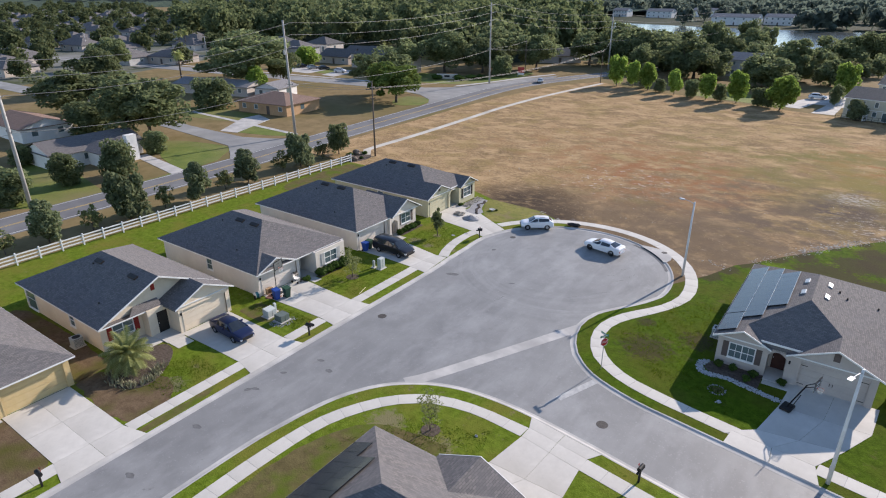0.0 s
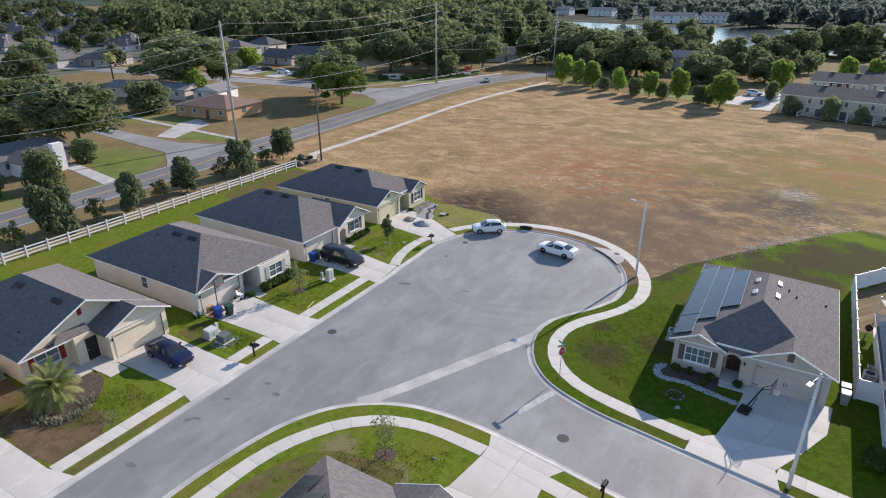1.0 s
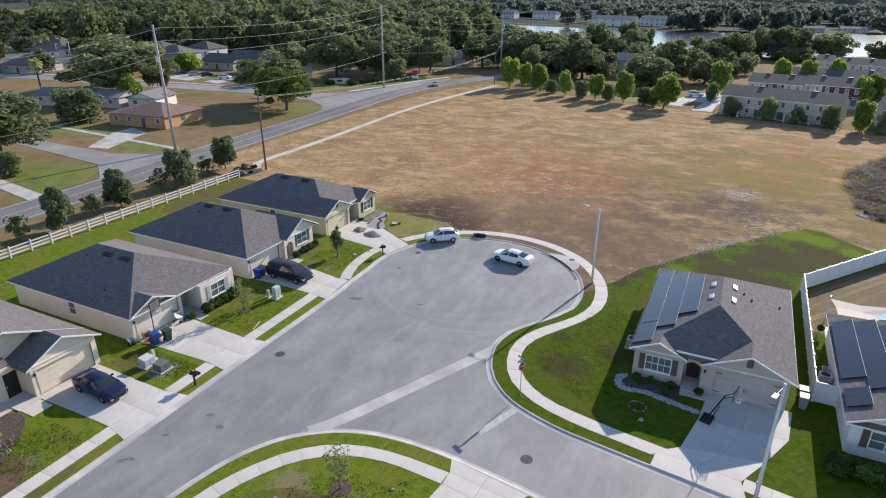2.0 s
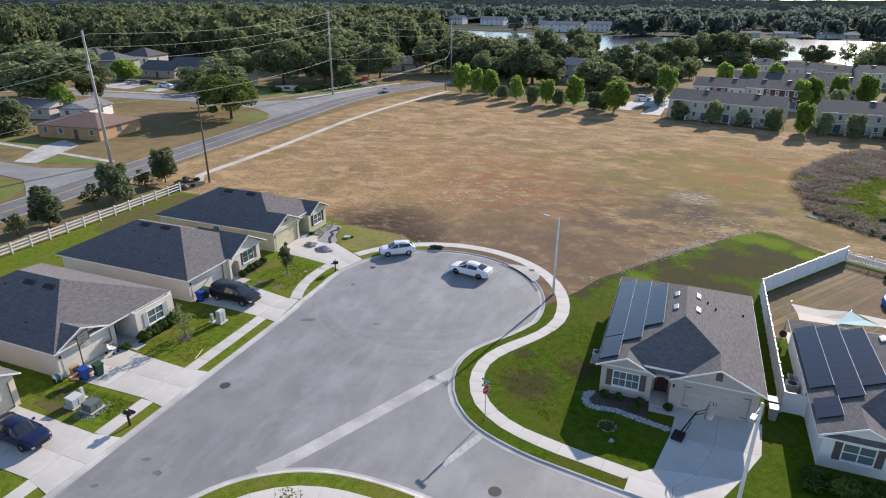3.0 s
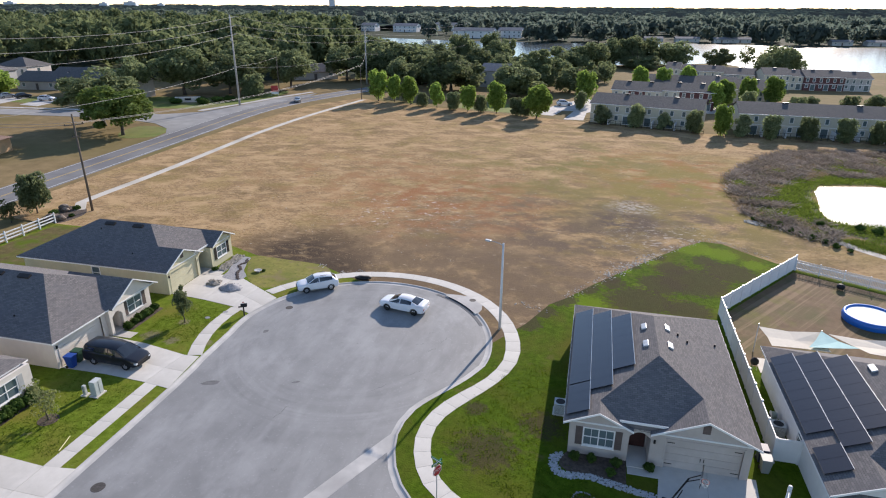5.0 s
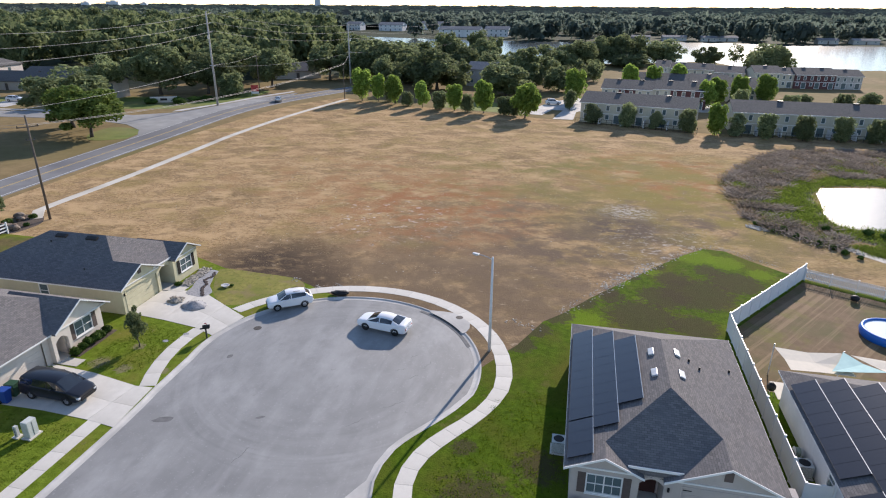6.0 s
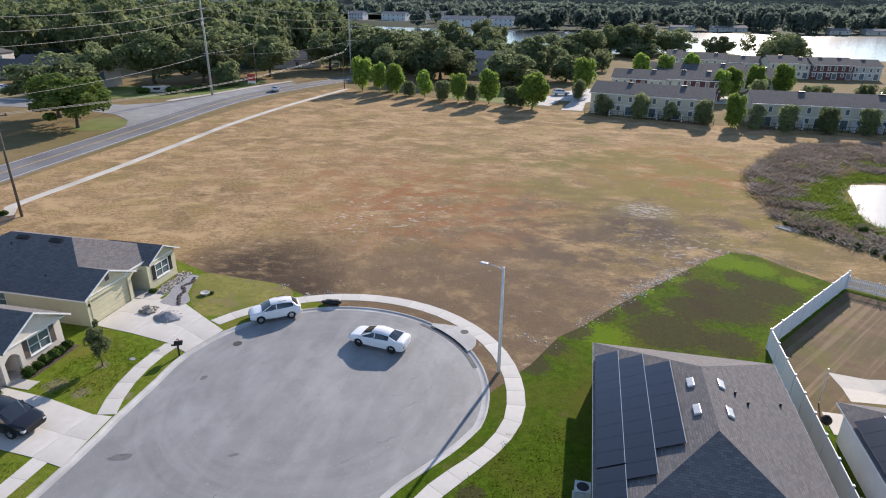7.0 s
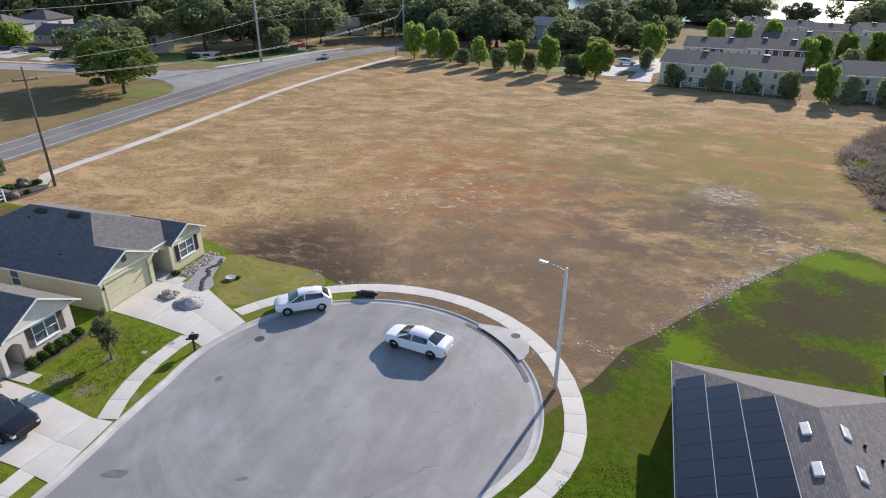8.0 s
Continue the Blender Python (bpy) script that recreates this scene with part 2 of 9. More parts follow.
speckle(M_LAWN_DEEP, 0.5, 0.6, 0.72, (0.13, 0.11, 0.04), (1, 1, 1), 0.7)
speckle(M_LAWN_DEEP, 3.0, 0.56, 0.7, (0.035, 0.06, 0.003), (1, 1, 1), 0.8)
# brighter green grass along the lot's far edge, bare soil behind the corner house, small worn places
for x, y, r, soft in ((7.5, 7.0, 2.4, 2.0), (19.6, 25.2, 2.6, 1.5), (22.5, 24.0, 2.2, 1.4), (25.6, 21.4, 1.6, 1.2), (12.8, 12.6, 0.8, 0.6), (11.6, 16.2, 0.7, 0.6), (14.8, 19.4, 1.0, 0.9)):
    ragged_patch(M_LAWN_DEEP, x, y, r, soft, 2.6, (0.13, 0.205, 0.008), 0.7, 3.0)
for x, y, r, soft in ((12.6, 9.0, 3.6, 2.2), (15.0, 13.5, 2.8, 1.8), (18.4, 15.0, 4.0, 2.0), (22.5, 18.6, 3.0, 1.6), (16.4, 18.2, 2.2, 1.8), (20.4, 21.2, 1.8, 1.6), (10.2, 12.4, 1.6, 1.4), (15.2, 21.2, 1.0, 0.8), (12.4, 17.6, 0.9, 0.8), (17.0, 8.0, 2.4, 1.4), (0.2, -12.0, 0.9, 0.6), (1.6, -16.2, 2.4, 2.4), (5.0, -12.8, 1.8, 1.8), (2.4, 1.6, 1.5, 1.0), (3.4, 4.4, 1.6, 1.0), (5.2, 7.4, 1.7, 1.0), (7.4, 10.6, 1.5, 0.9), (9.6, 13.6, 1.4, 0.8)):
    ragged_patch(M_LAWN_DEEP, x, y, r, soft, 1.9, (0.062, 0.05, 0.028), 0.8, 3.2)
for x, y, r, soft in ((-29.6, -8.6, 0.9, 0.8), (-27.2, -9.0, 0.7, 0.6), (-24.0, -8.6, 0.5, 0.4), (-28.2, -5.9, 0.6, 0.4), (-28.6, -20.6, 0.6, 0.4), (-30.8, -31.2, 1.0, 0.8), (-26.6, -43.0, 1.2, 1.2), (-6.0, -37.6, 2.2, 2.0), (-10.2, -36.6, 1.5, 1.4), (-58, 8, 3.0, 2.5), (-54, 11, 3.0, 2.0)):
    ragged_patch(M_LAWN, x, y, r, soft, 2.2, (0.21, 0.18, 0.11), 0.75, 3.0)
M_DRYLAWN = surf("worn_lawn", (0.095, 0.078, 0.035), (0.165, 0.135, 0.06), 1.2, 0.95, (0.095, 0.135, 0.015), 0.5, 0.8, 9, dist=0.03, spec=0.04, grit=0.75)
M_LAND = surf("verge_grass", (0.18, 0.135, 0.068), (0.27, 0.2, 0.105), 0.3, 0.95, (0.165, 0.14, 0.06), 0.03, 0.6, 4, dist=0.05, spec=0.04, grit=0.7)
M_MULCH = surf("mulch", (0.06, 0.045, 0.035), (0.13, 0.1, 0.08), 4, 0.95, None, 1, 1.0, 12, dist=0.05)
M_SHINGLE = shingle("roof_shingles", (0.13, 0.125, 0.125), (0.2, 0.185, 0.18), (0.15, 0.145, 0.15))
M_SHINGLE_DARK = shingle("dusky_shingles", (0.1, 0.098, 0.098), (0.15, 0.145, 0.14), (0.12, 0.115, 0.115))
M_SHINGLE_BROWN = shingle("brown_shingles", (0.22, 0.15, 0.12), (0.29, 0.2, 0.16), (0.2, 0.14, 0.11))
M_SHINGLE_GREY = shingle("grey_shingles", (0.2, 0.2, 0.21), (0.28, 0.27, 0.27), (0.24, 0.23, 0.23))
M_BEIGE = surf("beige_stucco", (0.65, 0.59, 0.52), (0.7, 0.64, 0.57), 2.0, 0.9, (0.62, 0.56, 0.5), 0.4, 0.3, 40)
M_CREAM = surf("cream_stucco", (0.71, 0.61, 0.47), (0.76, 0.66, 0.52), 2.0, 0.9, (0.68, 0.58, 0.45), 0.4, 0.3, 40)
M_OLIVE = surf("olive_stucco", (0.54, 0.5, 0.34), (0.59, 0.55, 0.38), 2.0, 0.9, (0.51, 0.47, 0.32), 0.4, 0.3, 40)
M_TAUPE = surf("taupe_stucco", (0.45, 0.4, 0.36), (0.5, 0.45, 0.41), 2.0, 0.9, (0.43, 0.38, 0.34), 0.4, 0.3, 40)
M_YELLOW = surf("yellow_stucco", (0.6, 0.45, 0.22), (0.64, 0.49, 0.26), 2.0, 0.9, (0.57, 0.43, 0.22), 0.4, 0.3, 40)
M_WHITEWALL = surf("white_stucco", (0.7, 0.69, 0.67), (0.76, 0.75, 0.73), 2.0, 0.9, (0.66, 0.65, 0.62), 0.4, 0.3, 40)
M_GREYWALL = surf("grey_siding", (0.4, 0.4, 0.39), (0.45, 0.45, 0.44), 2.0, 0.9, (0.37, 0.37, 0.36), 0.4, 0.3, 40)
M_REDWALL = surf("maroon_siding", (0.11, 0.05, 0.05), (0.14, 0.062, 0.062), 2.0, 0.9, (0.1, 0.048, 0.048), 0.4, 0.3, 40)
M_TERRA = surf("orange_brick", (0.46, 0.29, 0.155), (0.53, 0.34, 0.19), 2.0, 0.9, (0.42, 0.26, 0.14), 0.4, 0.3, 40)
M_WHITE = surf("white_paint", (0.74, 0.74, 0.72), (0.8, 0.8, 0.78), 1.5, 0.5, (0.7, 0.7, 0.68), 0.5, 0.05, 20)
M_VINYL = surf("white_vinyl", (0.76, 0.77, 0.78), (0.8, 0.81, 0.82), 1.0, 0.4, (0.7, 0.71, 0.72), 0.4, 0.05, 10)
M_GLASS = plain("window_glass", (0.11, 0.15, 0.16), 0.1, 0.0, 0.6)
M_DARK = surf("dark_paint", (0.02, 0.018, 0.017), (0.03, 0.027, 0.025), 3, 0.5, None, 1, 0.1, 20)
M_SHUTTER = surf("brown_shutter", (0.1, 0.08, 0.07), (0.13, 0.1, 0.09), 3, 0.6, None, 1, 0.1, 20)
M_REDSHUT = surf("red_shutter", (0.25, 0.02, 0.015), (0.3, 0.03, 0.02), 3, 0.5, None, 1, 0.1, 20)
M_BLACKMETAL = plain("black_metal", (0.015, 0.015, 0.016), 0.6, 0.0, 0.3)
M_GALV = surf("galvanised_steel", (0.42, 0.43, 0.44), (0.52, 0.53, 0.54), 3, 0.45, None, 1, 0.05, 20, metal=0.6)
M_WOODPOLE = surf("weathered_wood", (0.11, 0.09, 0.075), (0.17, 0.145, 0.12), 2, 0.9, (0.08, 0.065, 0.055), 0.5, 0.5, 25)
M_CONCPOLE = surf("concrete_pole", (0.36, 0.35, 0.33), (0.44, 0.43, 0.41), 2, 0.85, (0.32, 0.31, 0.3), 0.4, 0.2, 25)
M_LAMPPOLE = surf("pale_lamp_pole", (0.62, 0.62, 0.62), (0.7, 0.7, 0.7), 2, 0.6, (0.55, 0.55, 0.55), 0.4, 0.1, 25)
M_BARK = surf("bark", (0.07, 0.055, 0.045), (0.12, 0.1, 0.08), 4, 0.95, None, 1, 0.8, 15)
M_LEAF_DARK = leaves("oak_leaves", (0.14, 0.17, 0.085), (0.25, 0.29, 0.14), 0.55, 0.25)
M_LEAF_MID = leaves("young_oak_leaves", (0.14, 0.17, 0.09), (0.24, 0.28, 0.15), 0.45)
M_LEAF_BRIGHT = leaves("bright_leaves", (0.17, 0.25, 0.05), (0.3, 0.41, 0.09), 0.58)
M_LEAF_PALE = leaves("sparse_leaves", (0.15, 0.17, 0.07), (0.25, 0.27, 0.12), 0.5)
# bluish leaf tones: distance haze mixed into the base colour
M_LEAF_HAZE = leaves("haze_tinted_leaves", (0.095, 0.125, 0.105), (0.145, 0.175, 0.14), 0.6, 0.1)
M_LEAF_WOOD = leaves("woodland_leaves", (0.1, 0.125, 0.06), (0.19, 0.22, 0.1), 0.5)
M_SHRUB = leaves("shrub_leaves", (0.035, 0.07, 0.012), (0.08, 0.13, 0.025), 0.25)
M_PALM = leaves("palm_leaves", (0.26, 0.29, 0.1), (0.42, 0.45, 0.19), 0.5)
M_MARSH = leaves("marsh_plants", (0.1, 0.145, 0.02), (0.21, 0.27, 0.045), 0.45)
M_LAKE = water_mat("lake_water", (0.05, 0.065, 0.07), 0.5, 0.3, 0.18, 0.3)
M_POND = water_mat("pond_water", (0.05, 0.055, 0.05), 0.8, 0.15, 0.34, 0.6)
M_SOLAR = plain("solar_cells", (0.012, 0.013, 0.02), 0.22, 0.0, 0.5, 0.2)
M_ALU = plain("aluminium", (0.6, 0.61, 0.62), 0.4, 0.9, 0.5)
M_PEBBLE = surf("white_pebbles", (0.33, 0.34, 0.35), (0.52, 0.53, 0.54), 5, 0.8, None, 1, 1.0, 20)
M_GRAVEL = surf("grey_gravel", (0.24, 0.24, 0.25), (0.36, 0.36, 0.37), 5, 0.9, None, 1, 1.0, 25, dist=0.03)
M_ROCK = surf("tan_river_rock", (0.3, 0.27, 0.22), (0.5, 0.46, 0.4), 3, 0.85, None, 1, 0.5, 20, vary=0.25)


# ---- mesh helpers ----
def mesh_of(name, verts, faces, mats, mat_ids=None, smooth=False):
    me = bpy.data.meshes.new(name)
    me.from_pydata([tuple(map(float, v)) for v in verts], [], [tuple(map(int, f)) for f in faces])
    for m in mats if isinstance(mats, (list, tuple)) else [mats]:
        me.materials.append(m)
    if mat_ids is not None:
        me.polygons.foreach_set("material_index", mat_ids)
    if smooth:
        me.polygons.foreach_set("use_smooth", [True] * len(me.polygons))
    me.update()
    return me


def part(name, bm, material, parent=None, label="", smooth=False):
    """Links a bmesh as one mesh object under a thing or under a part."""
    me = bpy.data.meshes.new(name)
    bm.to_mesh(me)
    bm.free()
    me.materials.append(material)
    if smooth:
        me.polygons.foreach_set("use_smooth", [True] * len(me.polygons))
    ob = new(name, me)
    ob.parent = parent
    return tagged(ob, label)


def put(name, me, parent=None, label="", m=None):
    """Links finished mesh data as an object."""
    ob = new(name, me)
    ob.parent = parent
    if m is not None:
        ob.matrix_basis = m
    return tagged(ob, label)


def thing(name, label, category, m=None, group="", kind=""):
    ob = new(name)
    ob.empty_display_size = 0.3
    if m is not None:
        ob.matrix_basis = m
    return tagged(ob, label, category, group, kind)


def box(bm, x0, y0, z0, x1, y1, z1, m=None, bevel=0.0):
    """Adds a box between two corners to bm."""
    c = [(x, y, z) for x in (x0, x1) for y in (y0, y1) for z in (z0, z1)]
    vs = [bm.verts.new(m @ Vector(p) if m else p) for p in c]
    fs = [bm.faces.new([vs[i] for i in f]) for f in ((0, 1, 3, 2), (4, 6, 7, 5), (0, 4, 5, 1), (2, 3, 7, 6), (0, 2, 6, 4), (1, 5, 7, 3))]
    if bevel:
        bmesh.ops.bevel(bm, geom=list({e for f in fs for e in f.edges}), offset=bevel, segments=2, affect="EDGES", profile=0.5)
    return bm


def ring_frame(bm, x0, z0, x1, z1, w, y0, y1):
    """Adds a closed rectangular frame of board width w between y0 and y1."""
    out = [(x0, z0), (x1, z0), (x1, z1), (x0, z1)]
    inn = [(x0 + w, z0 + w), (x1 - w, z0 + w), (x1 - w, z1 - w), (x0 + w, z1 - w)]
    v = [[bm.verts.new((x, y, z)) for x, z in loop] for loop, y in ((out, y0), (inn, y0), (inn, y1), (out, y1))]
    for a, b in ((0, 1), (1, 2), (2, 3), (3, 0)):
        for i in range(4):
            bm.faces.new((v[a][i], v[a][(i + 1) % 4], v[b][(i + 1) % 4], v[b][i]))
    return bm


def boxes(*rows, bevel=0.0):
    bm = bmesh.new()
    for r in rows:
        box(bm, *r, bevel=bevel)
    return bm


def tube(bm, a, b, r0, r1=None, n=8, caps=True):
    """Adds a tapered round bar from a to b."""
    a, b, r1 = Vector(a), Vector(b), r0 if r1 is None else r1
    q = (b - a).to_track_quat("Z", "Y")
    rings = []
    for p, r in ((a, r0), (b, r1)):
        rings.append([bm.verts.new(p + q @ Vector((r * math.cos(2 * math.pi * i / n), r * math.sin(2 * math.pi * i / n), 0))) for i in range(n)])
    for i in range(n):
        bm.faces.new((rings[0][i], rings[0][(i + 1) % n], rings[1][(i + 1) % n], rings[1][i]))
    if caps:
        bm.faces.new(rings[0][::-1])
        bm.faces.new(rings[1])
    return bm


def prism(bm, pts, z0, z1):
    """Adds an upright prism over a flat outline."""
    n = len(pts)
    lo, hi = [bm.verts.new((x, y, z0)) for x, y in pts], [bm.verts.new((x, y, z1)) for x, y in pts]
    for i in range(n):
        bm.faces.new((lo[i], lo[(i + 1) % n], hi[(i + 1) % n], hi[i]))
    bm.faces.new(hi)
    bm.faces.new(lo[::-1])
    return bm


def loft(bm, rings, closed=True, caps=True):
    """Joins rings of equal length into a skin."""
    vs = [[bm.verts.new(p) for p in r] for r in rings]
    n = len(vs[0])
    for a, b in zip(vs, vs[1:]):
        for i in range(n if closed else n - 1):
            bm.faces.new((a[i], a[(i + 1) % n], b[(i + 1) % n], b[i]))
    if caps and closed:
        bm.faces.new(vs[0][::-1])
        bm.faces.new(vs[-1])
    return bm


def curve_through(pts, step=1.0):
    """Points about a step apart on a smooth curve through the given ones."""
    p = [np.array(q, float) for q in pts]
    p = [2 * p[0] - p[1], *p, 2 * p[-1] - p[-2]]
    out = []
    for a, b, c, d in zip(p, p[1:], p[2:], p[3:]):
        n = max(1, int(np.linalg.norm(c - b) / step))
        for k in range(n):
            t = k / n
            out.append(0.5 * (2 * b + (c - a) * t + (2 * a - 5 * b + 4 * c - d) * t * t + (3 * b - a - 3 * c + d) * t**3))
    return np.array(out + [p[-2]])


def arc(cx, cy, r, a0, a1, n):
    """Points on a circle, from angle a0 to a1 in degrees."""
    return [(cx + r * math.cos(radians(a0 + (a1 - a0) * i / n)), cy + r * math.sin(radians(a0 + (a1 - a0) * i / n))) for i in range(n + 1)]


def sides(path):
    """The unit vectors to the left of a path."""
    d = np.gradient(np.asarray(path, float), axis=0)
    d /= np.linalg.norm(d, axis=1)[:, None] + 1e-9
    return np.stack([-d[:, 1], d[:, 0]], 1)


def ribbon(name, path, profile, material):
    """A strip along a path; profile: rows of offset to the left and height."""
    path, s = np.asarray(path, float), sides(path)
    verts, faces, k = [], [], len(profile)
    for p, q in zip(path, s):
        verts += [(*(p + q * o), z) for o, z in profile]
    for i in range(len(path) - 1):
        for j in range(k - 1):
            a = i * k + j
            faces.append((a, a + 1, a + k + 1, a + k))
    me = mesh_of(name, verts, faces, material)
    bm = bmesh.new()
    bm.from_mesh(me)
    bmesh.ops.recalc_face_normals(bm, faces=bm.faces)
    if sum(f.normal.z for f in bm.faces) < 0:
        bmesh.ops.reverse_faces(bm, faces=bm.faces)
    bm.to_mesh(me)
    bm.free()
    return me


def slab(name, outline, top, thick, material, parent=None):
    """A flat sheet of any outline with a skirt round it."""
    from_poly = [Vector((float(x), float(y), 0)) for x, y in outline]
    area = sum(a.x * b.y - b.x * a.y for a, b in zip(from_poly, from_poly[1:] + from_poly[:1]))
    if area < 0:
        from_poly.reverse()
    n = len(from_poly)
    tris = tessellate([from_poly])
    verts = [(p.x, p.y, top) for p in from_poly] + [(p.x, p.y, top - thick) for p in from_poly]
    faces = []
    for t in tris:
        a, b, c = (from_poly[i] for i in t)
        faces.append(t if (b - a).cross(c - a).z > 0 else t[::-1])
    faces += [(i, i + n, (i + 1) % n + n, (i + 1) % n) for i in range(n)]
    ob = new(name, mesh_of(name, verts, faces, material))
    ob.parent = parent
    return ob


from mathutils.geometry import tessellate_polygon as tessellate


# ---- the land ----
LOW = -0.14  # the country round the estate lies a hand lower than its lawns
STREET = -0.10
ground = slab("ground", [(-4500, -2500), (4500, -2500), (4500, 4900), (-4500, 4900)], LOW, 0.5, M_LAND)
tagged(ground, "flat dry grassland reaching to the horizon", "ground", kind="structure")

BX, BY, BR = -11.75, -4.6, 11.75  # the turning circle
west_kerb = [(-23.0, -95.0), (-23.0, -60.0), (-23.0, -30.0), (-23.0, -15.0), (-23.25, -11.0)]
bulb = arc(BX, BY, BR, 192, -8, 56)
corner = [(-0.16, -6.35), (-1.05, -8.35), (-2.15, -10.15), (-3.2, -11.7), (-4.0, -13.2), (-4.35, -14.7), (-4.4, -16.1), (-4.1, -17.65), (-3.55, -19.1), (-2.75, -20.45), (-1.8, -21.5), (-0.5, -22.5), (1.3, -23.3), (3.7, -24.0), (6.2, -24.4), (10.0, -24.95), (16.0, -25.8), (30.0, -27.8), (60, -32.1)]
KERB_N = np.array(list(curve_through(west_kerb, 2.0)) + list(bulb[1:-1]) + list(curve_through(corner, 0.8)))
KERB_S = curve_through([(-16.4, -95), (-16.3, -60), (-16.2, -46), (-15.8, -41), (-14.9, -36.8), (-13.3, -33.8), (-11.2, -31.9), (-9.0, -30.8), (-6.5, -30.25), (-3.0, -30.15), (2.0, -30.7), (8.0, -31.6), (30, -34.7), (60, -39)], 0.8)

street = slab("road_street", list(KERB_N) + list(KERB_S[::-1]), STREET, 0.03, M_STREET)
tagged(street, "pale worn asphalt estate street with a turning circle", "road", kind="structure")
KERB_PROFILE = [(0.0, 0.004), (-0.12, 0.0), (-0.26, -0.07), (-0.36, STREET + 0.012), (-0.54, STREET + 0.006), (-0.55, STREET - 0.02)]
for nm, line, sg in (("kerb_north", KERB_N, 1), ("kerb_south", KERB_S, -1)):
    me = ribbon(nm, line, [(o * sg, z) for o, z in KERB_PROFILE], M_KERB)
    tagged(new(nm, me), "pale concrete rolled kerb and gutter", "kerb", kind="structure")
# the concrete channel that carries water across the side street's mouth
channel = ribbon("gutter_crossing", curve_through([(-12.2, -32.0), (-10.9, -29.9), (-7.6, -23.0), (-4.6, -16.6), (-4.2, -15.9)], 0.8), [(-0.55, STREET + 0.004), (-0.5, STREET + 0.012), (0, STREET + 0.008), (0.5, STREET + 0.012), (0.55, STREET + 0.004)], M_KERB)
tagged(new("gutter_crossing", channel), "pale concrete valley gutter across the street mouth", "gutter", kind="structure")

# lawns on both sides of the street, and the open field beyond the circle
n_west = len(curve_through(west_kerb, 2.0))
i_w = n_west + 22   # where the houses' grass ends on the circle
i_e = n_west + 50   # where the corner lot's grass begins
lawn_west = slab("lawn_west", list(KERB_N[: i_w + 1]) + [(-21.9, 9.6), (-29.9, 10.2), (-34.4, 12.2), (-48, 13.2), (-61.8, 13.5), (-61.8, -95)], 0.0, 0.2, M_LAWN)
tagged(lawn_west, "mown green lawns round a row of houses", "lawn", kind="structure")
GREEN_LINE = [(2.2, 1.5), (4.0, 6.0), (5.6, 7.9), (8.0, 11.6), (11.0, 15.7), (14.6, 20.6), (18.2, 25.1), (21.0, 27.9), (23.2, 27.6), (25.6, 25.0), (29.6, 21.4), (60, 6)]
lawn_east = slab("lawn_east", list(KERB_N[i_e:]) + GREEN_LINE[::-1], 0.0, 0.2, M_LAWN_DEEP)
tagged(lawn_east, "green corner lawn beside the turning circle", "lawn", kind="structure")
lawn_south = slab("lawn_south", list(KERB_S) + [(60, -95)], 0.0, 0.2, M_LAWN)
tagged(lawn_south, "green and tan lawn at a street corner", "lawn", kind="structure")


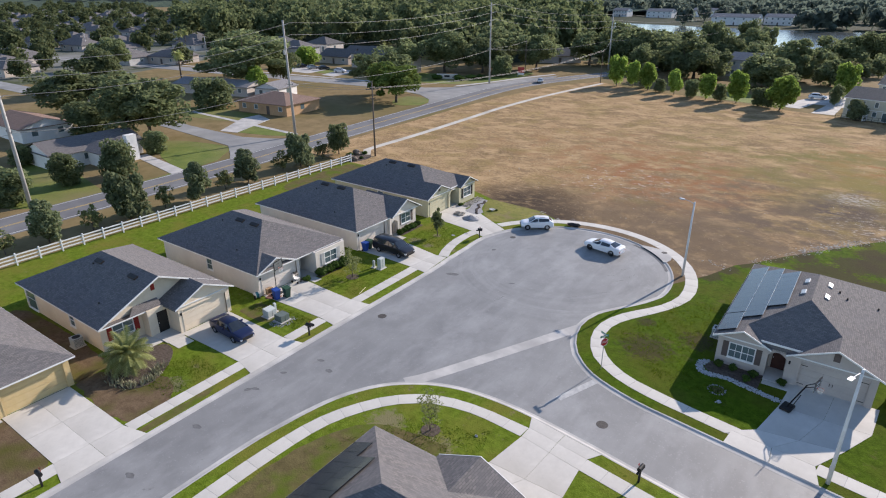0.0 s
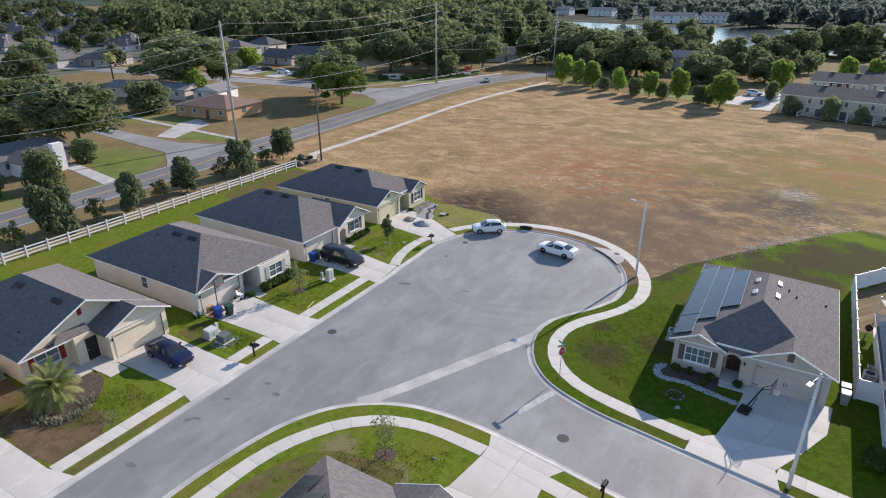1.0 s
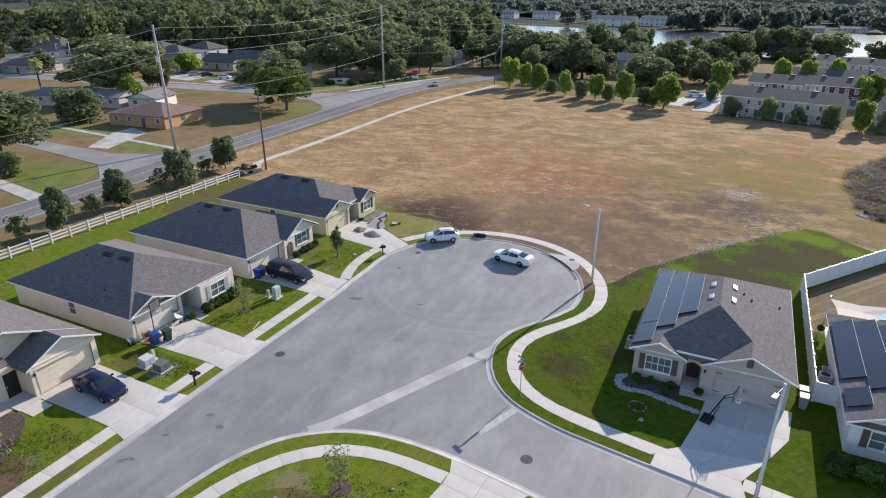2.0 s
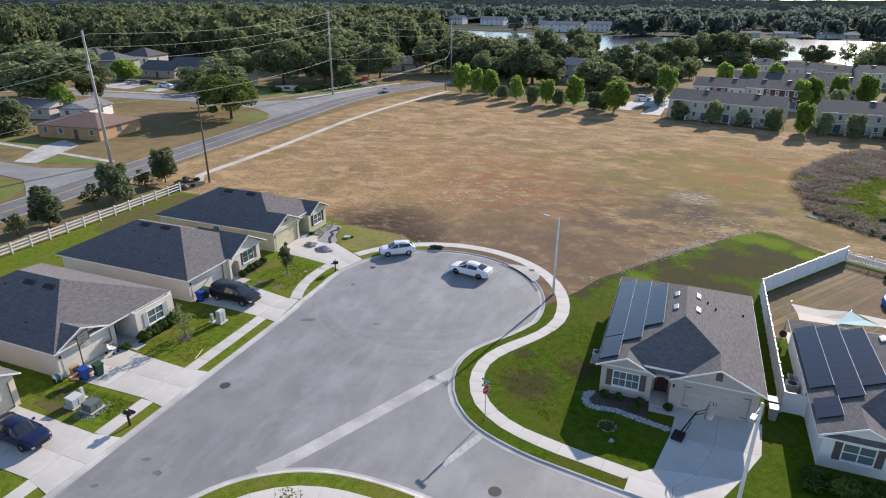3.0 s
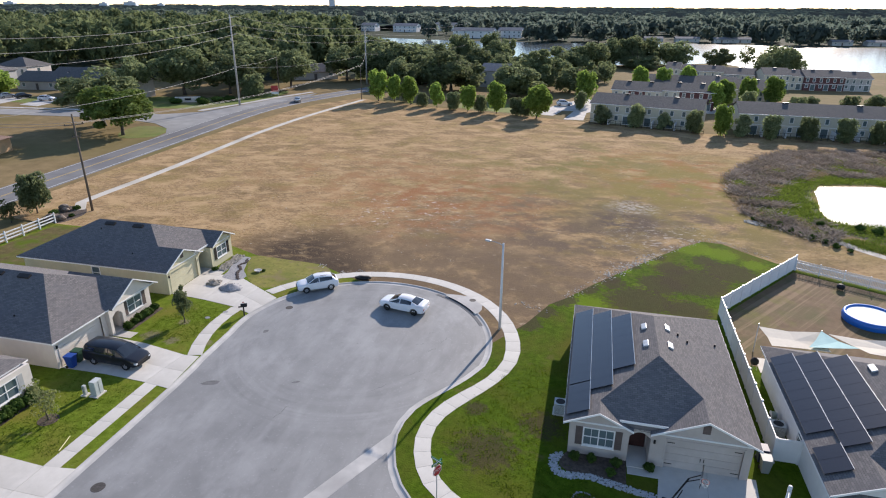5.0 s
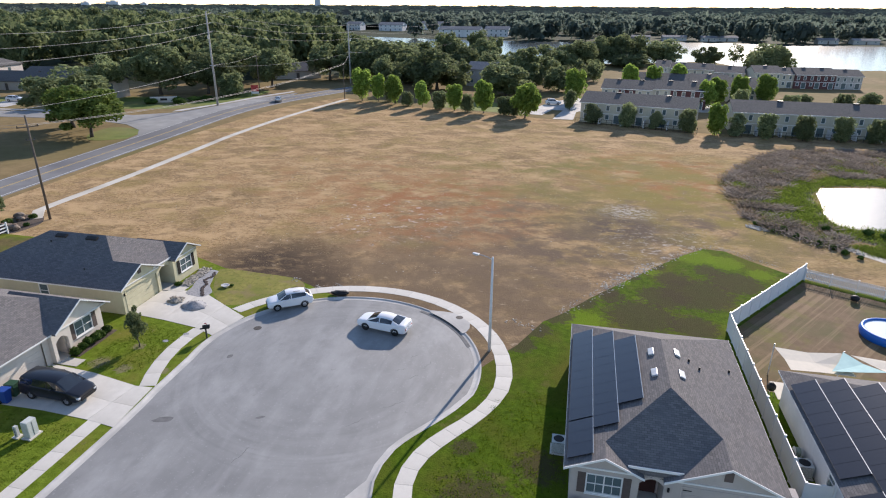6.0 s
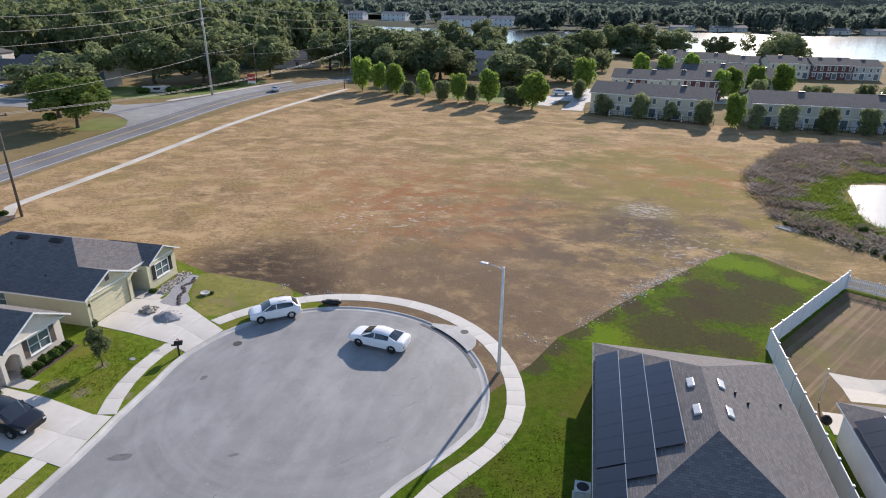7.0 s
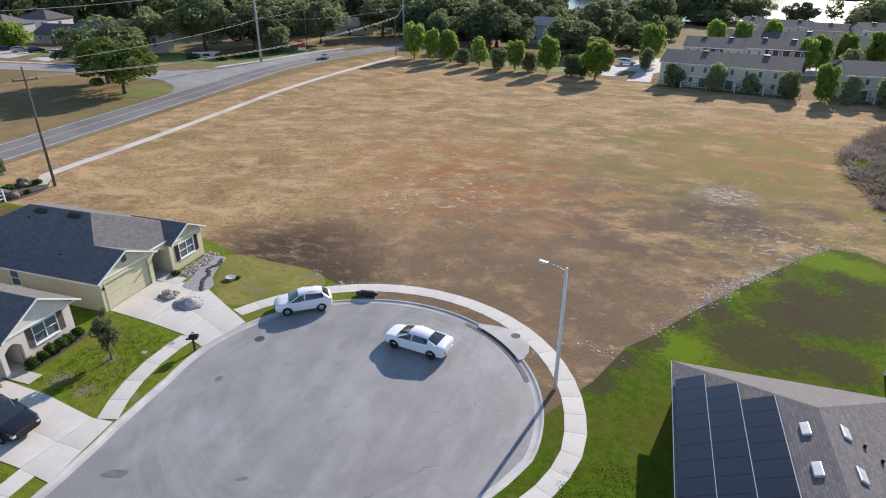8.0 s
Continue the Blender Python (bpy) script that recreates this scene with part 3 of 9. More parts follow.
def field_mat():
    """Mown dry grass: tan straw with dark thatch near the circle, rusty weeds, greener swales and pale sand in small scrapes."""
    m = surf("dry_field", (0.288, 0.186, 0.092), (0.505, 0.345, 0.186), 1.1, 0.95, (0.2, 0.135, 0.07), 0.1, 0.8, 5, dist=0.05, spec=0.03, grit=0.78)
    n, l = m.node_tree.nodes, m.node_tree.links
    p = n["Principled BSDF"]
    colour = p.inputs["Base Color"].links[0].from_socket
    tc = n.new("ShaderNodeTexCoord")

    def mask(scale, lo, hi, stretch=(1, 1, 1), offset=(0, 0, 0), detail=5, most=1.0):
        mp, nz, rp = n.new("ShaderNodeMapping"), n.new("ShaderNodeTexNoise"), n.new("ShaderNodeValToRGB")
        mp.inputs["Scale"].default_value, mp.inputs["Location"].default_value = stretch, offset
        mp.inputs["Rotation"].default_value = (0, 0, -0.6)
        nz.inputs["Scale"].default_value, nz.inputs["Detail"].default_value, nz.inputs["Roughness"].default_value = scale, detail, 0.66
        rp.color_ramp.elements[0].position, rp.color_ramp.elements[1].position = lo, hi
        rp.color_ramp.elements[1].color = (most, most, most, 1)
        l.new(tc.outputs["Object"], mp.inputs["Vector"])
        l.new(mp.outputs["Vector"], nz.inputs["Vector"])
        l.new(nz.outputs["Fac"], rp.inputs["Fac"])
        return rp.outputs["Color"]

    def spot(x, y, r, soft):
        """1 inside a round patch, fading out."""
        vm = n.new("ShaderNodeVectorMath")
        vm.operation = "DISTANCE"
        l.new(tc.outputs["Object"], vm.inputs[0])
        vm.inputs[1].default_value = (x, y, 0)
        mr = n.new("ShaderNodeMapRange")
        mr.inputs["From Min"].default_value, mr.inputs["From Max"].default_value = r, r + soft
        mr.inputs["To Min"].default_value, mr.inputs["To Max"].default_value = 1, 0
        l.new(vm.outputs["Value"], mr.inputs["Value"])
        return mr.outputs["Result"]

    def times(a, b):
        mt = n.new("ShaderNodeMath")
        mt.operation = "MULTIPLY"
        l.new(a, mt.inputs[0])
        l.new(b, mt.inputs[1])
        return mt.outputs["Value"]

    def tint(fac, c):
        nonlocal colour
        mx = n.new("ShaderNodeMix")
        mx.data_type = "RGBA"
        l.new(fac, mx.inputs["Factor"])
        l.new(colour, mx.inputs["A"])
        mx.inputs["B"].default_value = (*c, 1)
        colour = mx.outputs["Result"]

    streak = (0.85, 1.2, 1)
    tint(mask(1.5, 0.5, 0.6, (1, 1.5, 1), (21, 9, 0), 7, 0.5), (0.5, 0.37, 0.21))
    tint(mask(3.0, 0.54, 0.62, (1, 1.5, 1), (9, 31, 0), 7, 0.5), (0.14, 0.098, 0.06))
    tint(mask(2.4, 0.5, 0.66, streak, (3, 1, 0), 8), (0.15, 0.1, 0.052))
    tint(mask(0.2, 0.48, 0.6, (1, 1.4, 1), (13, 4, 0), 8), (0.47, 0.325, 0.175))
    tint(mask(0.11, 0.5, 0.6, (1, 1.2, 1), (3, 24, 0), 8, 0.4), (0.25, 0.19, 0.065))
    tint(mask(0.33, 0.54, 0.62, streak, (2, 14, 0), 8, 0.7), (0.22, 0.15, 0.085))
    tint(times(spot(-9, 4, 12, 17), mask(0.3, 0.26, 0.5, (1, 1, 1), (0, 0, 0), 9, 0.85)), (0.15, 0.108, 0.072))
    tint(times(spot(12, 30, 12, 20), mask(0.25, 0.42, 0.56, streak, (5, 0, 0), 8)), (0.15, 0.11, 0.078))
    tint(times(spot(-26, 12, 3, 7), mask(0.5, 0.3, 0.5, (1, 2, 1))), (0.075, 0.055, 0.04))
    tint(times(spot(-20, 9, 1.5, 4), mask(0.6, 0.3, 0.5)), (0.075, 0.055, 0.04))
    tint(times(spot(-14, 38, 7, 15), mask(0.25, 0.44, 0.58, streak, (0, 3, 0), 8)), (0.3, 0.145, 0.07))
    tint(times(spot(-30, 48, 8, 18), mask(0.2, 0.5, 0.62, streak, (8, 3, 0), 8)), (0.31, 0.18, 0.09))
    tint(times(spot(21, 62, 8, 14), mask(0.22, 0.44, 0.58, streak, (4, 4, 0), 8)), (0.31, 0.15, 0.06))
    tint(times(spot(27, 50, 10, 24), mask(0.14, 0.4, 0.56, (1, 1, 1), (0, 6, 0), 7)), (0.235, 0.19, 0.058))
    tint(times(spot(2, 62, 8, 26), mask(0.1, 0.5, 0.62, (1, 1, 1), (6, 6, 0), 7)), (0.2, 0.17, 0.06))
    tint(mask(0.055, 0.56, 0.68, (1, 1, 1), (1, 1, 0), 8, 0.7), (0.215, 0.165, 0.06))
    tint(mask(0.9, 0.62, 0.72, streak, (7, 3, 0), 9), (0.47, 0.37, 0.25))
    tint(mask(4.0, 0.68, 0.76, streak, (5, 2, 0), 6), (0.5, 0.42, 0.3))
    tint(times(spot(13, 39.5, 0.5, 4), mask(1.6, 0.45, 0.56, streak, (4, 9, 0), 8)), (0.52, 0.48, 0.42))
    tint(times(spot(12, 33, 3, 5), mask(0.4, 0.38, 0.5, streak, (2, 6, 0), 8)), (0.12, 0.092, 0.07))
    tint(times(spot(17, 27, 1.5, 8), mask(1.3, 0.54, 0.66, streak, (1, 9, 0), 8)), (0.54, 0.49, 0.42))
    tint(times(spot(-18, 30, 3, 9), mask(0.8, 0.58, 0.64, streak, (1, 5, 0), 8)), (0.55, 0.48, 0.42))
    tint(mask(6, 0.5, 0.66, (1, 1.3, 1), (9, 9, 0), 6, 0.32), (0.12, 0.085, 0.05))
    tint(mask(9, 0.56, 0.68, (1, 1.3, 1), (3, 8, 0), 6, 0.4), (0.46, 0.36, 0.24))
    l.new(colour, p.inputs["Base Color"])
    return m


M_FIELD = field_mat()
field = slab("ground_field", list(KERB_N[i_w : i_e + 1]) + GREEN_LINE + [(60, 6), (75, 30), (95, 99), (31, 101), (4, 109), (-30, 119), (-56, 128), (-64, 133), (-72.0, 118), (-74.6, 100), (-75.6, 70), (-74.4, 40), (-73.2, 14), (-61.8, 13.5), (-48, 13.2), (-34.4, 12.2), (-29.9, 10.2), (-21.9, 9.6)], 0.0, 0.2, M_FIELD)
tagged(field, "wide mown field of dry tan grass", "field", kind="structure")

# main road with its junction, and the far side streets
MAIN = curve_through([(-74.0, -140), (-76.0, -60), (-76.6, -25), (-77.4, 0), (-79.4, 25), (-80.8, 50), (-82.2, 75), (-83.4, 95), (-82.6, 112), (-77.5, 132), (-69, 155), (-55, 190), (-40, 240)], 4.0)
main_road = new("road_main", ribbon("road_main", MAIN, [(-3.9, LOW), (-3.8, LOW + 0.05), (3.8, LOW + 0.05), (3.9, LOW)], M_ROAD))
tagged(main_road, "grey asphalt two-lane main road", "road", kind="structure")
M_PALEROAD = surf("pale_road", (0.24, 0.24, 0.235), (0.32, 0.32, 0.31), 0.3, 0.9, (0.2, 0.2, 0.2), 0.05, 0.3, 20)
junction = slab("road_junction", [(-84.5, 60), (-86.5, 70), (-90, 75), (-97, 80), (-112, 84), (-300, 64), (-300, 72), (-125, 91), (-104, 91.5), (-96, 98), (-92.5, 110), (-88, 128), (-82, 140), (-80, 120), (-82, 90)], LOW + 0.046, 0.05, M_PALEROAD)
tagged(junction, "grey asphalt road junction with a left-hand mouth", "road", kind="structure")
side_road = slab("road_side", [(-80, 2), (-84, 5), (-90, 9.0), (-112, 11.5), (-150, 15), (-230, 15), (-230, 22), (-150, 21.5), (-113, 16), (-94, 15.5), (-88, 18), (-82, 22)], LOW + 0.046, 0.05, M_PALEROAD)
tagged(side_road, "grey asphalt side street", "road", kind="structure")
M_LINE_W, M_LINE_Y = plain("white_road_paint", (0.6, 0.6, 0.58), 0.7), plain("yellow_road_paint", (0.5, 0.34, 0.08), 0.7)
for nm, off, w, mt in (("edge_line", -3.45, 0.07, M_LINE_W), ("edge_line", 3.45, 0.07, M_LINE_W), ("centre_line", -0.14, 0.06, M_LINE_Y), ("centre_line", 0.14, 0.06, M_LINE_Y)):
    ob = new(nm, ribbon(nm, MAIN, [(off - w, LOW + 0.054), (off + w, LOW + 0.054)], mt))
    ob.parent = main_road
field_path = new("pavement_field", ribbon("pavement_field", curve_through([(-62.5, 19.0), (-65.0, 22), (-65.2, 39), (-66.0, 60), (-66.6, 76), (-65.6, 100), (-62.0, 130)], 3), [(-0.75, 0.0), (-0.7, 0.02), (0.7, 0.02), (0.75, 0.0)], surf("weathered_concrete", (0.5, 0.47, 0.41), (0.6, 0.565, 0.5), 0.8, 0.9, (0.42, 0.385, 0.32), 0.2, 0.2, 15)))
tagged(field_path, "pale concrete path along the field", "pavement", kind="structure")

# pale stop bar at the side street's mouth
bar = part("stop_bar", boxes((-0.28, -1.95, STREET + 0.002, 0.28, 1.95, STREET + 0.007)), surf("worn_white_paint", (0.5, 0.5, 0.48), (0.34, 0.34, 0.34), 2.5, 0.8, None, 1, 0.1, 20))
bar.matrix_basis = pose(-0.75, -25.15, 0, 0, 0, -21)
tagged(bar, "worn white stop bar painted on the street", "road marking", kind="structure")

# lake and pond
lake = slab("water_lake", [(-262, 520), (-225, 470), (-175, 385), (-120, 300), (-66, 285), (-10, 262), (40, 282), (66, 300), (84, 246), (132, 270), (170, 240), (330, 225), (600, 260), (900, 640), (520, 500), (330, 462), (199, 457), (140, 464), (64, 473), (-20, 447), (-109, 456), (-195, 484)], LOW + 0.06, 0.1, M_LAKE)
tagged(lake, "calm lake shining under the low sun", "lake", kind="structure")
pond = slab("water_pond", [(43.0, 39.2), (40.2, 39.6), (39.0, 41.0), (39.1, 45), (40.4, 50.5), (41.4, 56), (43, 59), (51, 61), (66, 62), (72, 45), (60, 38), (50, 38.6)], 0.012, 0.05, M_POND)
tagged(pond, "small retention pond with bright still water", "pond", kind="structure")


# ---- houses ----
def wall_panel(bm, length, height, thick, holes, m):
    """Adds a wall along x from 0 to length, its face at y = 0 and its back at y = thick, with openings (x0, z0, x1, z1)."""
    xs = sorted({0, length, *(v for h in holes for v in (h[0], h[2]))})
    zs = sorted({0, height, *(v for h in holes for v in (h[1], h[3]))})
    solid = lambda i, j: 0 <= i < len(xs) - 1 and 0 <= j < len(zs) - 1 and not any(h[0] < (xs[i] + xs[i + 1]) / 2 < h[2] and h[1] < (zs[j] + zs[j + 1]) / 2 < h[3] for h in holes)
    at = {}

    def v(i, j, k):
        if (i, j, k) not in at:
            at[i, j, k] = bm.verts.new(m @ Vector((xs[i], (0, thick)[k], zs[j])))
        return at[i, j, k]

    for i in range(len(xs) - 1):
        for j in range(len(zs) - 1):
            if solid(i, j):
                bm.faces.new((v(i, j, 0), v(i + 1, j, 0), v(i + 1, j + 1, 0), v(i, j + 1, 0)))
                bm.faces.new((v(i, j + 1, 1), v(i + 1, j + 1, 1), v(i + 1, j, 1), v(i, j, 1)))
                for di, dj, a, b in ((-1, 0, (i, j), (i, j + 1)), (1, 0, (i + 1, j + 1), (i + 1, j)), (0, -1, (i + 1, j), (i, j)), (0, 1, (i, j + 1), (i + 1, j + 1))):
                    if not solid(i + di, j + dj):
                        bm.faces.new((v(*a, 0), v(*b, 0), v(*b, 1), v(*a, 1)))
    return bm


def grooved(name, w, h, t, pitch, parent, material, label="", upright=False):
    """A board w wide and h high with grooves every pitch, as one piece; its face at y = -t."""
    n = max(1, round((w if upright else h) / pitch))
    ln, run = (h, w) if upright else (w, h)
    prof = [(0.0, 0.0)]
    for k in range(n):
        a, b = run * k / n, run * (k + 1) / n
        prof += [(a + run / n * 0.06, -t), (b - run / n * 0.06, -t), (b, -t * 0.35)]
    prof[-1] = (run, 0.0)
    put_at = (lambda s, y, e: (s, y, e)) if upright else (lambda s, y, e: (e, y, s))
    bm = loft(bmesh.new(), [[put_at(s, y, e) for s, y in prof] for e in (0.0, ln)], True, True)
    bmesh.ops.recalc_face_normals(bm, faces=bm.faces)
    return part(name, bm, material, parent, label)


def uv_by_slope(ob):
    """Lays roof courses level along each slope, in metres."""
    me = ob.data
    uv = me.uv_layers.new(name="UVMap").data
    for f in me.polygons:
        n = f.normal
        across = Vector((-n.y, n.x, 0))
        across = across.normalized() if across.length > 1e-3 else Vector((1, 0, 0))
        up = n.cross(across)
        for li in f.loop_indices:
            co = me.vertices[me.loops[li].vertex_index].co
            uv[li].uv = (co.dot(across), co.dot(up))


def hip_roof(bm, x0, y0, x1, y1, z, pitch, hip0=True, hip1=True, thick=0.14):
    """Adds a hip roof over a rectangle; the ridge runs along its longer side. hip0, hip1: whether that end is hipped (else a gable)."""
    along_y = (y1 - y0) >= (x1 - x0)
    if not along_y:
        x0, y0, x1, y1 = y0, x0, y1, x1
    w = (x1 - x0) / 2
    h = w * pitch
    c, a, b = (x0 + x1) / 2, y0 + (w if hip0 else 0), y1 - (w if hip1 else 0)
    pts = [(x0, y0, z), (x1, y0, z), (x1, y1, z), (x0, y1, z), (c, a, z + h), (c, b, z + h)]
    pts += [(p[0], p[1], z - thick) for p in pts[:4]]
    if not along_y:
        pts = [(p[1], p[0], p[2]) for p in pts]
    vs = [bm.verts.new(p) for p in pts]
    fs = [(0, 1, 4), (1, 2, 5, 4), (2, 3, 5), (3, 0, 4, 5), (0, 6, 7, 1), (1, 7, 8, 2), (2, 8, 9, 3), (3, 9, 6, 0), (6, 9, 8, 7)]
    fs = [f for f in fs if not (f == (0, 1, 4) and not hip0) and not (f == (2, 3, 5) and not hip1)]
    made = [bm.faces.new([vs[i] for i in f]) for f in fs]
    bmesh.ops.recalc_face_normals(bm, faces=made)
    return z + h


def gable_roof(bm, x0, x1, y0, y1, z, pitch, thick=0.14):
    """Adds a gable roof whose ridge runs along y; the gable shows at y0."""
    c, h = (x0 + x1) / 2, (x1 - x0) / 2 * pitch
    lo = [(x0, z - thick), (x0, z), (c, z + h), (x1, z), (x1, z - thick), (c, z + h - thick)]
    a, b = [bm.verts.new((x, y0, zz)) for x, zz in lo], [bm.verts.new((x, y1, zz)) for x, zz in lo]
    made = [bm.faces.new((a[i], a[(i + 1) % 6], b[(i + 1) % 6], b[i])) for i in range(6)]
    made += [bm.faces.new((a[0], a[1], a[2], a[5])), bm.faces.new((a[5], a[2], a[3], a[4])), bm.faces.new((b[0], b[5], b[2], b[1])), bm.faces.new((b[5], b[4], b[3], b[2]))]
    bmesh.ops.recalc_face_normals(bm, faces=made)
    return z + h


def bar_between(bm, a, b, w, h):
    """Adds a board of width w and height h from a to b; it hangs below the line."""
    a, b = Vector(a), Vector(b)
    d = (b - a).normalized()
    s = d.cross(Vector((0, 0, 1))).normalized() * (w / 2)
    up = Vector((0, 0, h))
    vs = [bm.verts.new(p) for q in (a, b) for p in (q - s - up, q + s - up, q + s, q - s)]
    for f in ((0, 1, 2, 3), (7, 6, 5, 4), (0, 4, 5, 1), (1, 5, 6, 2), (2, 6, 7, 3), (3, 7, 4, 0)):
        bm.faces.new([vs[i] for i in f])


def window(parent, m, w, h, shutters=None, cols=2, rows=2, name="window", frame_mat=None):
    """A sash window whose lower left corner lies at the origin of m, its wall face at y = 0."""
    fm = frame_mat or M_WHITE
    win = put(name, mesh_of(name, [], [], fm), parent, m=m)
    bm = bmesh.new()
    ring_frame(bm, -0.07, -0.07, w + 0.07, h + 0.07, 0.075, -0.035, 0.06)
    bm.to_mesh(win.data)
    bm.free()
    part("sill", boxes((-0.1, -0.09, -0.12, w + 0.1, -0.036, -0.06)), fm, win)
    for i in range(1, cols):
        e = 0.035 if 2 * i == cols else 0.014
        part("mullion", boxes((w * i / cols - e, -0.01, 0.006, w * i / cols + e, 0.05, h - 0.006)), fm, win)
    for j in range(1, rows):
        e = 0.025 if 2 * j == rows else 0.014
        part("glazing_bar", boxes((0.006, -0.014, h * j / rows - e, w - 0.006, 0.046, h * j / rows + e)), fm, win)
    for i in range(cols):
        for j in range(rows):
            part("pane", boxes((w * i / cols + 0.02, 0.03, h * j / rows + 0.02, w * (i + 1) / cols - 0.02, 0.045, h * (j + 1) / rows - 0.02)), M_GLASS, win)
    if shutters:
        for x in (-0.52, w + 0.09):
            sh = grooved("shutter", 0.43, h + 0.14, 0.045, 0.15, win, shutters, "louvred shutter")
            sh.location = (x, -0.002, -0.07)
    return win


def garage_door(parent, m, w, h, material, hardware=True, frame_mat=None):
    """A sectional garage door in an opening whose lower left corner lies at the origin of m."""
    door = put("garage_door", mesh_of("garage_door", [], [], material), parent, m=m)
    bm, rows, cols = bmesh.new(), 4, 6
    box(bm, 0, 0.14, 0, w, 0.18, h)
    for j in range(rows):
        box(bm, 0, 0.12, j * h / rows + 0.018, w, 0.14, (j + 1) * h / rows - 0.006)
        for i in range(cols):
            box(bm, i * w / cols + 0.06, 0.117, j * h / rows + 0.1, (i + 1) * w / cols - 0.06, 0.12, (j + 1) * h / rows - 0.09)
    bm.to_mesh(door.data)
    bm.free()
    part("door_frame", boxes((-0.1, -0.03, 0, 0.0, 0.1, h + 0.1), (w, -0.03, 0, w + 0.1, 0.1, h + 0.1), (0, -0.03, h, w, 0.1, h + 0.1)), frame_mat or material, door)
    if hardware:
        for x0, x1 in ((0.05, 0.5), (w - 0.5, w - 0.05)):
            for j in (0, 3):
                part("strap_hinge", boxes((x0, 0.1, j * h / rows + 0.25, x1, 0.116, j * h / rows + 0.3)), M_BLACKMETAL, door)
        for x in (w / 2 - 0.12, w / 2 + 0.08):
            part("handle", boxes((x, 0.09, 0.75, x + 0.04, 0.116, 1.0)), M_BLACKMETAL, door)
    return door


def estate_house(label, m, width, depth, wall_mat, spec, wall_h=2.55, pitch=0.46, over=0.4, roof_mat=None):
    """A one-storey stuccoed house. Local frame: front wall at y = 0 facing -y, x from 0 to width, y to depth.
    spec: garage (x0, x1), bay (x0, x1, out), bay_gable, garage_gable, entry (x0, x1), shutters, side windows."""
    h = thing("house", label, "house", m)
    roof_mat = roof_mat or M_SHINGLE
    t = 0.2
    gx0, gx1 = spec["garage"]
    bx0, bx1, bout = spec["bay"]
    ex0, ex1 = spec["entry"]
    gout = spec.get("garage_out", 0.0)
    ww = spec.get("window_w", 1.75)
    wx = (bx0 + bx1) / 2 - ww / 2
    side_wall = lambda *a: part("wall", wall_panel(bmesh.new(), *a), wall_mat, h)
    # front: garage stretch, entry set back, bay
    dx0, dx1 = spec.get("garage_span", (gx0 + 0.45, gx1 - 0.45))
    side_wall(gx1 - gx0, wall_h, t, [(dx0 - gx0, 0, dx1 - gx0, 2.15)], pose(gx0, -gout, 0))
    side_wall(bx1 - bx0, wall_h, t, [(wx - bx0, 0.85, wx - bx0 + ww, 2.1)], pose(bx0, -bout, 0))
    side_wall(ex1 - ex0, wall_h, t, [(ex1 - ex0 - 1.1, 0.0, ex1 - ex0 - 0.1, 2.1)], pose(ex0, 1.6, 0))
    # returns beside the entry, the sides and the back
    left_out, right_out = (gout, bout) if gx0 < bx0 else (bout, gout)
    side_wall(depth + left_out - t, wall_h, t, spec.get("left_holes", []), pose(0, depth, 0, 0, 0, -90))
    side_wall(depth + right_out - t, wall_h, t, spec.get("right_holes", []), pose(width, -right_out + t, 0, 0, 0, 90))
    side_wall(width - 2 * t, wall_h, t, [], pose(width - t, depth, 0, 0, 0, 180))
    inner0, inner1 = (gout, bout) if gx0 < bx0 else (bout, gout)
    part("wall", boxes((ex0 - t, -inner0 + t, 0, ex0, 1.6, wall_h)), wall_mat, h)
    part("wall", boxes((ex1, -inner1 + t, 0, ex1 + t, 1.6, wall_h)), wall_mat, h)
    part("floor_slab", boxes((0.1, 0.1, -0.12, width - 0.1, depth - 0.1, 0.02)), M_CONC, h)
    part("porch", boxes((ex0 + 0.02, -max(gout, bout, 0.3) - 0.2, -0.1, ex1 - 0.02, 1.6, 0.07)), M_CONC, h)
    # entry arch and door
    door = part("door", boxes((ex1 - 1.08, 1.62, 0.02, ex1 - 0.12, 1.68, 2.08)), spec.get("door_mat", M_DARK), h, "dark panelled front door")
    part("handle", boxes((ex1 - 1.02, 1.57, 0.95, ex1 - 0.98, 1.62, 1.1)), M_GALV, door)
    fr = -min(gout, bout) + 0.03 if not spec.get("arch_out") else -spec["arch_out"]
    span = ex1 - ex0
    spring = spec.get("spring", 1.98)
    curve = [(ex0 + span * k / 12, spring + 0.38 * math.sin(math.pi * k / 12)) for k in range(13)]
    bm = loft(bmesh.new(), [[(x, y, z_) for x, z_ in curve + [(ex1, wall_h), (ex0, wall_h)]] for y in (fr, fr + t)])
    bmesh.ops.recalc_face_normals(bm, faces=bm.faces)
    part("arch", bm, wall_mat, h)
    if spec.get("arch_out"):
        ao = spec["arch_out"]
        part("wall", boxes((ex0 - 0.3, -ao, 0, ex0 - 0.001, -ao + t, wall_h), (ex0 - 0.3, -ao + t, 0, ex0 - 0.1, -0.002, wall_h)), wall_mat, h)
    if spec.get("arch_flat"):
        part("wall", boxes((ex1 + 0.001, -ao, 0, ex1 + 0.35, -ao + t, wall_h), (ex1 + 0.15, -ao + t, 0, ex1 + 0.35, -0.002, wall_h)), wall_mat, h)
    elif spec.get("arch_out"):
        lean = bmesh.new()
        loft(lean, [[(ex0 - 0.55, y, z_), (bx0 + 0.2, y, z_), (bx0 + 0.2, y, z_ - 0.12), (ex0 - 0.55, y, z_ - 0.12)] for y, z_ in ((-ao - 0.35, wall_h + 0.13), (0.7, wall_h + 0.52))])
